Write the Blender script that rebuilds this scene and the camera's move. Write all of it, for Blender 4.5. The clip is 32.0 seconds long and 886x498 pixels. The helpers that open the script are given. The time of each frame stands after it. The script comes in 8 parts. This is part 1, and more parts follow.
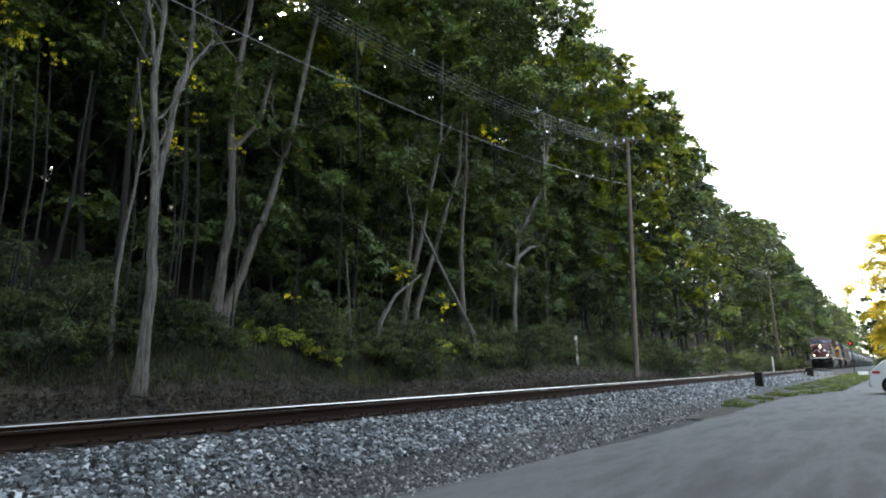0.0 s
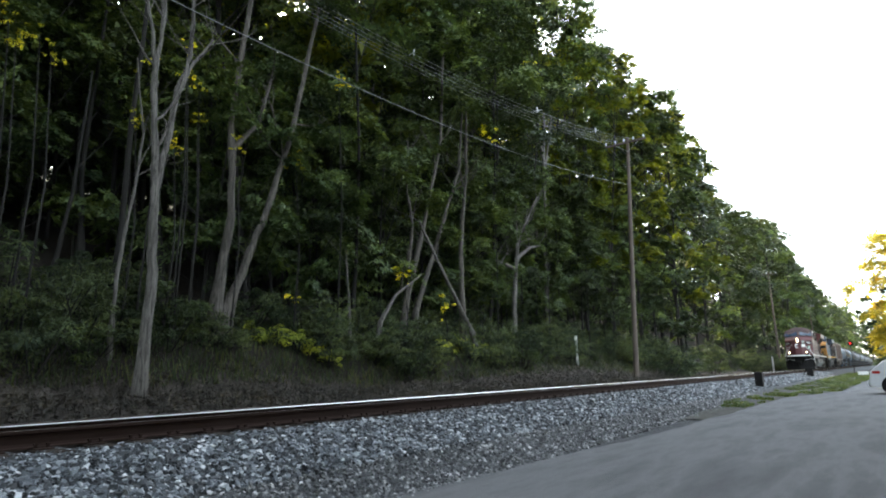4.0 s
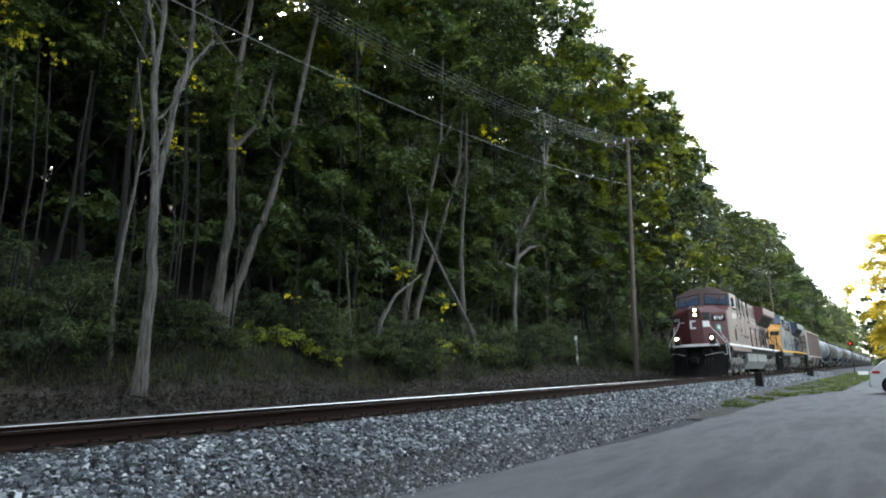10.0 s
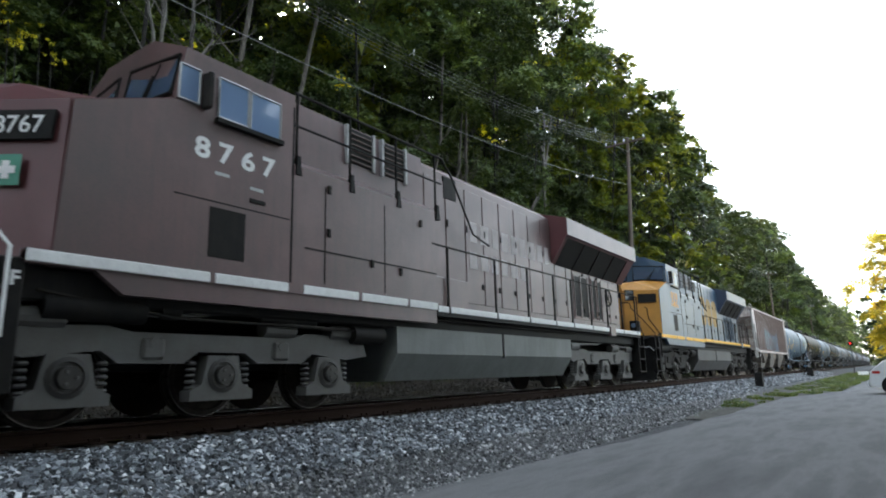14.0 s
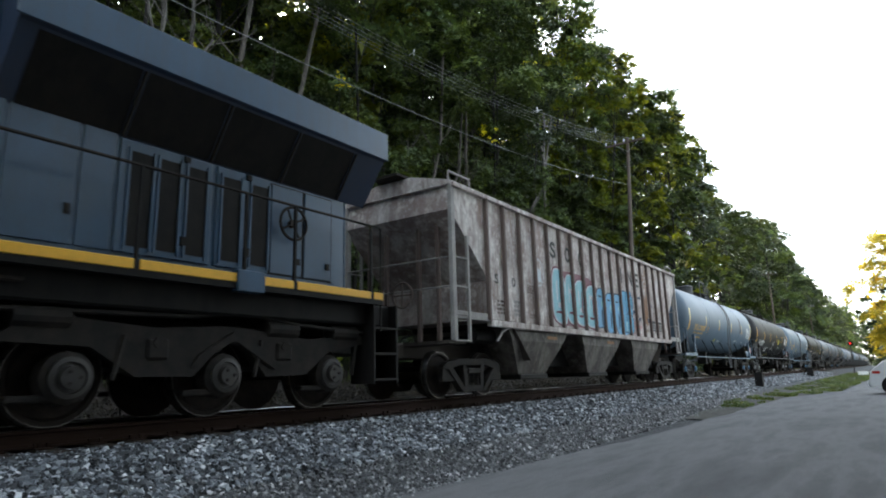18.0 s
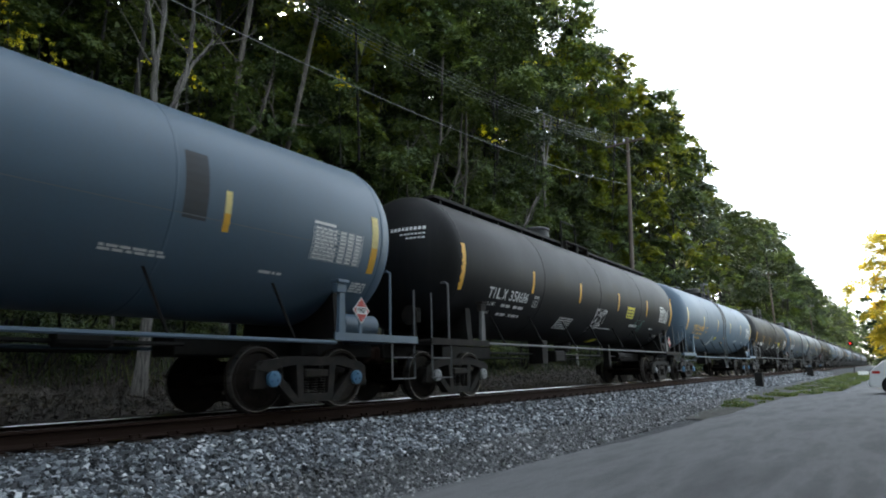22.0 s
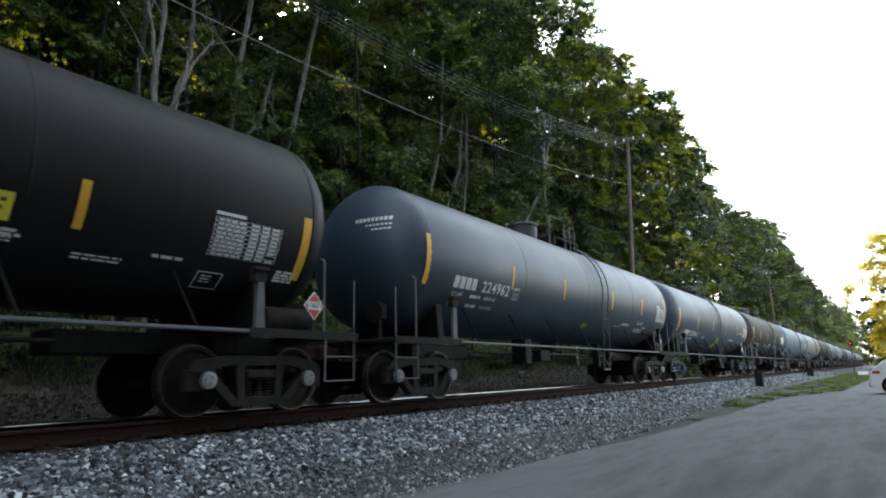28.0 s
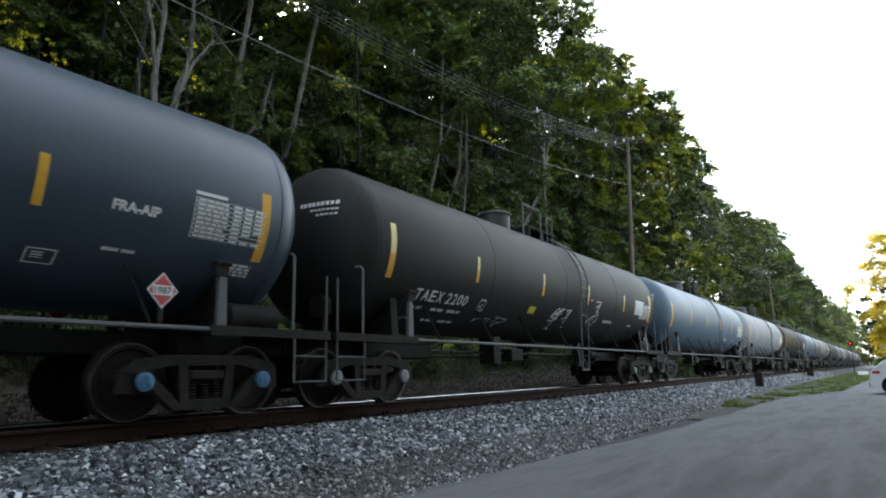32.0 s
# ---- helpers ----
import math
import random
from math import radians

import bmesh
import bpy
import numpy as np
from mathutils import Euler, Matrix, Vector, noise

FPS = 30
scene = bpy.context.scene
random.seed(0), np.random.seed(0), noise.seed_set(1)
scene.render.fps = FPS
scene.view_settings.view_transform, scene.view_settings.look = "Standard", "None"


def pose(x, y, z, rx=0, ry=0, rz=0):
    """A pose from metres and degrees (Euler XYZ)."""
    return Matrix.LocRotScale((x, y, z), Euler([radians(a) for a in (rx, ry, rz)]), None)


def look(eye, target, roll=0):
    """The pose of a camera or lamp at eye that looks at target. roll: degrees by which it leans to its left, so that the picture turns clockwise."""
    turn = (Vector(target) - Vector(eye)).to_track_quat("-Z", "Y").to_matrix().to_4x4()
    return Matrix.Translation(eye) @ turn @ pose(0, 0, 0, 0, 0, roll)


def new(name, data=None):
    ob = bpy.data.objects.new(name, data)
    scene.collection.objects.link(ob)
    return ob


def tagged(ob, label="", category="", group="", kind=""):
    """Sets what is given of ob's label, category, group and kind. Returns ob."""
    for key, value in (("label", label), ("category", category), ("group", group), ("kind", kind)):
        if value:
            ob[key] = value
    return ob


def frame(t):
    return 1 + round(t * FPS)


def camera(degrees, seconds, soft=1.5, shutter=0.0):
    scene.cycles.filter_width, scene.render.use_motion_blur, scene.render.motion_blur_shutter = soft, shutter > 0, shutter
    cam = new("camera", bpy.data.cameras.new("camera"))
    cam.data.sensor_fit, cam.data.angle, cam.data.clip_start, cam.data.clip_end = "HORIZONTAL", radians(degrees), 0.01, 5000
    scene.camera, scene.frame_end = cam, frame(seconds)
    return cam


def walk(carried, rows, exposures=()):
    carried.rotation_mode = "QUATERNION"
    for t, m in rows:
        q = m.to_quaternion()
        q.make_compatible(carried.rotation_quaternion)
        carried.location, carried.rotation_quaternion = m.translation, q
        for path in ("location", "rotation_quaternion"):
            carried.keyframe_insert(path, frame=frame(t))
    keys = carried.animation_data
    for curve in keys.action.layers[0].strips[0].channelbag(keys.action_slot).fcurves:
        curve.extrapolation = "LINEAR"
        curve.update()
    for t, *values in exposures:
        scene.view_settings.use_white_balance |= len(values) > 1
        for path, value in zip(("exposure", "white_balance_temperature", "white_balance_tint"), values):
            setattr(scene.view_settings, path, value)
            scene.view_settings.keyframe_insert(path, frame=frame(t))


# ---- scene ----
# ---- camera ----
cam = camera(72.2, 32.0, soft=1.9, shutter=0.1)
CAM_POSE = pose(8.234, 0.0, 0.442, 90 + 11.82, 0, 35.30) @ pose(0, 0, 0, 0, 0, -1.56)
walk(cam, [(0.0, CAM_POSE), (32.0, CAM_POSE)], exposures=[(0.0, 2.62, 6350, 4), (12.0, 2.62, 6350, 4), (16.0, 2.25, 6350, 4), (24.0, 2.25, 6350, 4), (28.0, 2.36, 6350, 4), (32.0, 2.36, 6350, 4)])

# ---- world and sun ----
SUN_EL, SUN_AZ = radians(33), radians(-50)  # azimuth from +Y, positive towards +X
world = bpy.data.worlds.new("sky")
world.use_nodes = True
scene.world = world
wn = world.node_tree
sky = wn.nodes.new("ShaderNodeTexSky")
sky.sky_type, sky.sun_disc, sky.sun_elevation, sky.sun_rotation = "NISHITA", False, SUN_EL, SUN_AZ
sky.dust_density, sky.air_density = 1.6, 1.0
bg = wn.nodes["Background"]
bg.inputs["Strength"].default_value = 0.15
haze = wn.nodes.new("ShaderNodeHueSaturation")  # a milky, hazy evening sky
haze.inputs["Saturation"].default_value = 0.36
wn.links.new(sky.outputs[0], haze.inputs["Color"])
wn.links.new(haze.outputs[0], bg.inputs["Color"])
sun = new("sun", bpy.data.lights.new("sun", "SUN"))
sun.data.energy, sun.data.angle, sun.data.color = 4.0, radians(0.6), (1.0, 0.9, 0.72)
SUN_DIR = Vector((math.sin(SUN_AZ) * math.cos(SUN_EL), math.cos(SUN_AZ) * math.cos(SUN_EL), math.sin(SUN_EL)))
sun.matrix_world = look(SUN_DIR * 300, (0, 0, 0))


# ---- materials ----
def nodes_of(name):
    m = bpy.data.materials.new(name)
    m.use_nodes = True
    return m, m.node_tree, m.node_tree.nodes["Principled BSDF"]


def noise_tex(nt, scale, detail=6, rough=0.6, stretch=None, coords="Object"):
    tc = nt.nodes.new("ShaderNodeTexCoord")
    n = nt.nodes.new("ShaderNodeTexNoise")
    n.inputs["Scale"].default_value, n.inputs["Detail"].default_value, n.inputs["Roughness"].default_value = scale, detail, rough
    if stretch:
        mp = nt.nodes.new("ShaderNodeMapping")
        mp.inputs["Scale"].default_value = stretch
        nt.links.new(tc.outputs[coords], mp.inputs["Vector"])
        nt.links.new(mp.outputs[0], n.inputs["Vector"])
    else:
        nt.links.new(tc.outputs[coords], n.inputs["Vector"])
    return n.outputs["Fac"]


def ramp(nt, fac, stops):
    r = nt.nodes.new("ShaderNodeValToRGB")
    e = r.color_ramp.elements
    while len(e) < len(stops):
        e.new(0.5)
    for el, (p, c) in zip(e, stops):
        el.position, el.color = p, (*c, 1) if len(c) == 3 else c
    nt.links.new(fac, r.inputs["Fac"])
    return r.outputs["Color"]


def mix(nt, fac, a, b, mode="MIX"):
    n = nt.nodes.new("ShaderNodeMix")
    n.data_type, n.blend_type = "RGBA", mode
    for sock, v in ((n.inputs["Factor"], fac), (n.inputs["A"], a), (n.inputs["B"], b)):
        if hasattr(v, "is_output"):
            nt.links.new(v, sock)
        elif isinstance(v, (int, float)):
            sock.default_value = v
        else:
            sock.default_value = (*v, 1)
    return n.outputs["Result"]


def bump(nt, bsdf, fac, strength=0.3, dist=0.02):
    b = nt.nodes.new("ShaderNodeBump")
    b.inputs["Strength"].default_value, b.inputs["Distance"].default_value = strength, dist
    nt.links.new(fac, b.inputs["Height"])
    nt.links.new(b.outputs[0], bsdf.inputs["Normal"])


def dirt(c, k=0.55, to=(0.07, 0.055, 0.045)):
    return tuple(a * (1 - k) + b * k for a, b in zip(c, to))


def paint(name, col, rough=0.45, metal=0.0, grime=0.4, scale=1.6, streak=True, fine=30.0, bmp=0.05, to=(0.07, 0.055, 0.045), rough_var=0.15, coat=0.0):
    """Weathered paint: large stains, vertical run-off streaks and fine grain."""
    m, nt, b = nodes_of(name)
    big = noise_tex(nt, scale, 8, 0.65)
    c = mix(nt, ramp(nt, big, [(0.38, (0, 0, 0)), (0.72, (1, 1, 1))]), col, dirt(col, grime, to))
    if streak:
        s = noise_tex(nt, 1.0, 5, 0.6, (9, 9, 0.7))
        c = mix(nt, ramp(nt, s, [(0.45, (0, 0, 0)), (0.8, (grime, grime, grime))]), c, dirt(col, 0.8, to))
    f = noise_tex(nt, fine, 4, 0.7)
    c = mix(nt, 0.25, c, ramp(nt, f, [(0.3, dirt(col, 0.5, to)), (0.7, tuple(min(1, v * 1.25) for v in col))]))
    if coat > 0.05:  # chalky, sun-bleached patches and rub marks
        worn = noise_tex(nt, 0.9, 7, 0.62, (1, 1, 0.75))
        c = mix(nt, ramp(nt, worn, [(0.5, (0, 0, 0)), (0.66, (0.55, 0.55, 0.55))]), c, mix(nt, 0.5, c, tuple(0.02 + 1.42 * v for v in col)))
        soot = noise_tex(nt, 2.6, 8, 0.7, (1, 1, 0.4))
        c = mix(nt, ramp(nt, soot, [(0.56, (0, 0, 0)), (0.78, (0.6, 0.6, 0.6))]), c, dirt(col, 0.8, to))
    nt.links.new(c, b.inputs["Base Color"])
    r = nt.nodes.new("ShaderNodeMapRange")
    r.inputs["To Min"].default_value, r.inputs["To Max"].default_value = rough - rough_var * 0.5, min(1, rough + rough_var)
    nt.links.new(big, r.inputs["Value"])
    nt.links.new(r.outputs[0], b.inputs["Roughness"])
    b.inputs["Metallic"].default_value = metal
    b.inputs["Coat Weight"].default_value, b.inputs["Coat Roughness"].default_value = coat, 0.28
    bump(nt, b, f, bmp, 0.01)
    if coat > 0.05:  # slightly buckled sheet metal
        w = nt.nodes.new("ShaderNodeBump")
        w.inputs["Strength"].default_value, w.inputs["Distance"].default_value = 0.5, 0.03
        nt.links.new(noise_tex(nt, 1.1, 2, 0.4), w.inputs["Height"])
        nt.links.new(w.outputs[0], b.inputs["Coat Normal"])
    return m


def glow(name, col, strength):
    m, nt, b = nodes_of(name)
    b.inputs["Base Color"].default_value = (*col, 1)
    b.inputs["Emission Color"].default_value = (*col, 1)
    b.inputs["Emission Strength"].default_value = strength
    return m


def glassy(name, tint=(0.5, 0.6, 0.65)):
    m, nt, b = nodes_of(name)
    b.inputs["Base Color"].default_value = (*tint, 1)
    b.inputs["Roughness"].default_value = 0.05
    b.inputs["Specular IOR Level"].default_value = 0.9
    return m


def leafy(name, cols, trans=0.24):
    """Leaves: a spread of greens from piece to piece, some light passing through."""
    m, nt, b = nodes_of(name)
    g = nt.nodes.new("ShaderNodeNewGeometry")
    o = nt.nodes.new("ShaderNodeObjectInfo")
    c = ramp(nt, g.outputs["Random Per Island"], [(i / (len(cols) - 1), c) for i, c in enumerate(cols)])
    tint = ramp(nt, o.outputs["Random"], [(0.0, (0.72, 0.78, 0.78)), (0.5, (1, 1, 1)), (1.0, (1.15, 1.1, 0.85))])
    c = mix(nt, 1.0, c, tint, "MULTIPLY")
    spray = noise_tex(nt, 0.8, 3, 0.5)
    c = mix(nt, 1.0, c, ramp(nt, spray, [(0.33, (0.5, 0.54, 0.56)), (0.5, (0.95, 0.95, 0.95)), (0.68, (1.5, 1.45, 1.25))]), "MULTIPLY")
    big = noise_tex(nt, 0.35, 3, 0.5)
    c = mix(nt, ramp(nt, big, [(0.35, (0, 0, 0)), (0.7, (0.6, 0.6, 0.6))]), c, mix(nt, 1.0, c, (1.3, 1.2, 0.75), "MULTIPLY"))
    nt.links.new(c, b.inputs["Base Color"])
    b.inputs["Roughness"].default_value = 0.5
    b.inputs["Specular IOR Level"].default_value = 0.3
    t = nt.nodes.new("ShaderNodeBsdfTranslucent")
    nt.links.new(mix(nt, 1.0, c, (1.7, 1.55, 0.5), "MULTIPLY"), t.inputs["Color"])
    ms = nt.nodes.new("ShaderNodeMixShader")
    ms.inputs[0].default_value = trans
    nt.links.new(b.outputs[0], ms.inputs[1])
    nt.links.new(t.outputs[0], ms.inputs[2])
    nt.links.new(ms.outputs[0], nt.nodes["Material Output"].inputs["Surface"])
    return m


def barky(name, c1, c2, scale=6.0):
    m, nt, b = nodes_of(name)
    n = noise_tex(nt, scale, 8, 0.75, (3, 3, 0.35))
    patch = noise_tex(nt, 1.2, 4)
    c = ramp(nt, n, [(0.4, c2), (0.6, c1)])
    c = mix(nt, ramp(nt, patch, [(0.4, (0, 0, 0)), (0.75, (0.7, 0.7, 0.7))]), c, tuple(v * 0.55 for v in c1))
    nt.links.new(c, b.inputs["Base Color"])
    b.inputs["Roughness"].default_value = 0.9
    bump(nt, b, n, 0.8, 0.04)
    return m


def earthy(name, stops, scale, fine=25.0, bmp=0.6, dist=0.05, rough=0.95, stretch=None):
    m, nt, b = nodes_of(name)
    a = noise_tex(nt, scale, 8, 0.65, stretch)
    f = noise_tex(nt, fine, 6, 0.7)
    c = ramp(nt, a, stops)
    c = mix(nt, 0.5, c, mix(nt, 1.0, c, ramp(nt, f, [(0.3, (0.45, 0.45, 0.45)), (0.7, (1.5, 1.5, 1.5))]), "MULTIPLY"))
    nt.links.new(c, b.inputs["Base Color"])
    b.inputs["Roughness"].default_value = rough
    b.inputs["Specular IOR Level"].default_value = 0.25
    bump(nt, b, f, bmp, dist)
    return m


def stony(name, stops):
    """Single stones: one shade for each island, with grain."""
    m, nt, b = nodes_of(name)
    g = nt.nodes.new("ShaderNodeNewGeometry")
    c = ramp(nt, g.outputs["Random Per Island"], stops)
    f = noise_tex(nt, 40, 5, 0.7)
    c = mix(nt, 0.6, c, mix(nt, 1.0, c, ramp(nt, f, [(0.3, (0.5, 0.5, 0.5)), (0.7, (1.4, 1.4, 1.4))]), "MULTIPLY"))
    nt.links.new(c, b.inputs["Base Color"])
    b.inputs["Roughness"].default_value = 0.55
    bump(nt, b, f, 0.4, 0.01)
    return m


M = dict(
    ground=earthy("ground_soil", [(0.3, (0.012, 0.01, 0.008)), (0.5, (0.028, 0.023, 0.019)), (0.7, (0.016, 0.018, 0.01))], 0.5),
    bank=earthy("bank_soil", [(0.3, (0.018, 0.015, 0.013)), (0.48, (0.05, 0.042, 0.036)), (0.6, (0.1, 0.086, 0.075)), (0.75, (0.03, 0.026, 0.022))], 2.2, 22, 1.0, 0.08),
    gravel_bed=earthy("ballast_bed", [(0.3, (0.035, 0.036, 0.039)), (0.55, (0.1, 0.104, 0.11)), (0.75, (0.21, 0.217, 0.228))], 14, 45, 1.0, 0.04),
    stone=stony("ballast_stone", [(0.0, (0.012, 0.013, 0.015)), (0.4, (0.05, 0.056, 0.063)), (0.72, (0.165, 0.183, 0.205)), (0.9, (0.38, 0.41, 0.44)), (1.0, (0.72, 0.74, 0.76))]),
    dark_stone=stony("dirty_stone", [(0.0, (0.045, 0.047, 0.049)), (0.5, (0.13, 0.133, 0.137)), (0.85, (0.26, 0.265, 0.272)), (1.0, (0.6, 0.6, 0.61))]),
    asphalt=earthy("old_asphalt", [(0.25, (0.115, 0.117, 0.121)), (0.42, (0.15, 0.152, 0.156)), (0.52, (0.19, 0.192, 0.197)), (0.62, (0.15, 0.152, 0.156)), (0.78, (0.12, 0.122, 0.126))], 0.9, 60, 1.0, 0.02, 0.95, (1.8, 0.35, 1)),
    rust=paint("rusty_steel", (0.026, 0.0145, 0.011), 0.9, 0.0, 0.45, 2.5, False, 40, 0.3, (0.045, 0.03, 0.025)),
    rail_top=paint("polished_steel", (0.8, 0.8, 0.8), 0.3, 1.0, 0.05, 2, False, 40, 0.02),
    tie=paint("creosoted_timber", (0.03, 0.024, 0.02), 0.9, 0.0, 0.5, 4, False, 30, 0.5),
    bark=barky("grey_bark", (0.15, 0.133, 0.115), (0.03, 0.026, 0.022), 4.5),
    # shade inside the wood is put into this near-black bark
    bark_dark=barky("dark_bark_shade", (0.02, 0.0175, 0.015), (0.007, 0.006, 0.0055), 4.5),
    bark_dead=barky("dead_wood", (0.2, 0.185, 0.168), (0.035, 0.031, 0.027), 5.0),
    leaf=leafy("leaf_green", [(0.055, 0.088, 0.045), (0.087, 0.132, 0.057), (0.13, 0.178, 0.07), (0.07, 0.107, 0.052)]),
    # dark variety, with some of the wood's shade put into its green
    leaf_dark=leafy("leaf_dark_green_shade", [(0.024, 0.039, 0.021), (0.038, 0.059, 0.027), (0.052, 0.075, 0.031)]),
    # low sun on the leaves, painted in as a bright yellow
    leaf_painted_sun=leafy("leaf_yellow_painted_sun", [(0.5, 0.5, 0.05), (0.65, 0.62, 0.07), (0.8, 0.76, 0.12)], 0.5),
    # sunshine on the roadside trees, put into a golden leaf colour
    leaf_gold=leafy("leaf_gold_painted_sun", [(0.3, 0.28, 0.05), (0.4, 0.36, 0.07), (0.5, 0.44, 0.1)], 0.55),
    fern=leafy("fern_green", [(0.055, 0.08, 0.05), (0.085, 0.115, 0.066), (0.125, 0.155, 0.088)], 0.3),
    # a sunlit streak on the shrubs, put into the leaf colour
    shrub_painted_sun=leafy("lemon_leaf_painted_sun", [(0.3, 0.36, 0.07), (0.42, 0.48, 0.1), (0.56, 0.6, 0.15)], 0.4),
    leaf_yellow=leafy("leaf_yellow_green", [(0.085, 0.115, 0.032), (0.12, 0.15, 0.036), (0.16, 0.175, 0.042)], 0.55),
    grass=leafy("grass_blade", [(0.028, 0.05, 0.026), (0.05, 0.075, 0.036), (0.085, 0.09, 0.052)], 0.25),
    dry=leafy("dry_stem", [(0.02, 0.017, 0.014), (0.05, 0.043, 0.036), (0.03, 0.026, 0.022), (0.1, 0.088, 0.075)], 0.05),
    verge_soil=earthy("verge_earth", [(0.3, (0.05, 0.05, 0.045)), (0.5, (0.09, 0.088, 0.08)), (0.7, (0.06, 0.068, 0.045))], 1.2, 40, 0.8, 0.03),
    pole=paint("pole_timber", (0.12, 0.095, 0.08), 0.9, 0, 0.5, 2.0, True, 25, 0.4),
    grey_metal=paint("galvanised_metal", (0.4, 0.41, 0.42), 0.45, 0.7, 0.3, 5, False),
    wire=paint("wire_sheath", (0.24, 0.245, 0.25), 0.4, 0.3, 0.1, 5, False),
    insulator=paint("insulator_glaze", (0.75, 0.78, 0.78), 0.2, 0, 0.1, 5, False),
    plow=paint("sooty_black_plow", (0.006, 0.006, 0.0062), 0.75, 0.0, 0.4, 2.5, True, 25, 0.3, (0.02, 0.018, 0.016)),
    black=paint("black_underframe", (0.008, 0.008, 0.0085), 0.6, 0.0, 0.6, 3, True, 25, 0.15, (0.03, 0.026, 0.022)),
    rail_grey=paint("weathered_rail_grey", (0.12, 0.125, 0.13), 0.6, 0.0, 0.4, 4, False, 25, 0.1),
    frame_grey=paint("dusty_truck_grey", (0.016, 0.0158, 0.0155), 0.7, 0.0, 0.5, 4, False, 25, 0.2),
    truck_pale=paint("pale_truck_grey", (0.1, 0.1, 0.096), 0.6, 0.0, 0.55, 3, True, 25, 0.2),
    wheel=paint("wheel_steel", (0.013, 0.0105, 0.0095), 0.65, 0.3, 0.5, 5, False, 25, 0.2),
    tread=paint("worn_wheel_rim", (0.2, 0.19, 0.18), 0.35, 1.0, 0.1, 6, False),
    white=paint("white_marking", (0.9, 0.9, 0.89), 0.55, 0, 0.2, 6, False),
    pale_yellow=paint("pale_yellow_marking", (0.9, 0.74, 0.3), 0.5, 0, 0.1, 6, False),
    yellow=paint("yellow_marking", (0.9, 0.48, 0.04), 0.5, 0, 0.15, 6, False),
    lemon=paint("yellow_panel", (0.8, 0.72, 0.05), 0.5, 0, 0.1, 6, False),
    red=paint("red_marking", (0.55, 0.08, 0.07), 0.5, 0, 0.2, 6, False),
    green=paint("green_sign", (0.06, 0.28, 0.19), 0.5, 0, 0.2, 6, False),
    # blue base colour stands in for sky reflected in the panes
    glass=glassy("cab_glass_painted_sky", (0.2, 0.29, 0.46)),
    shield=glassy("windshield_glass", (0.07, 0.1, 0.16)),
    dark_glass=glassy("dark_glass", (0.03, 0.035, 0.04)),
    lamp=glow("headlight_glow", (1.0, 0.78, 0.46), 2.6),
    lamp_red=glow("red_signal_glow", (1.0, 0.03, 0.02), 1.5),
)

for key in ("plow", "black", "frame_grey", "wheel", "rust", "tie"):  # soot and old rust barely shine
    M[key].node_tree.nodes["Principled BSDF"].inputs["Specular IOR Level"].default_value = 0.15


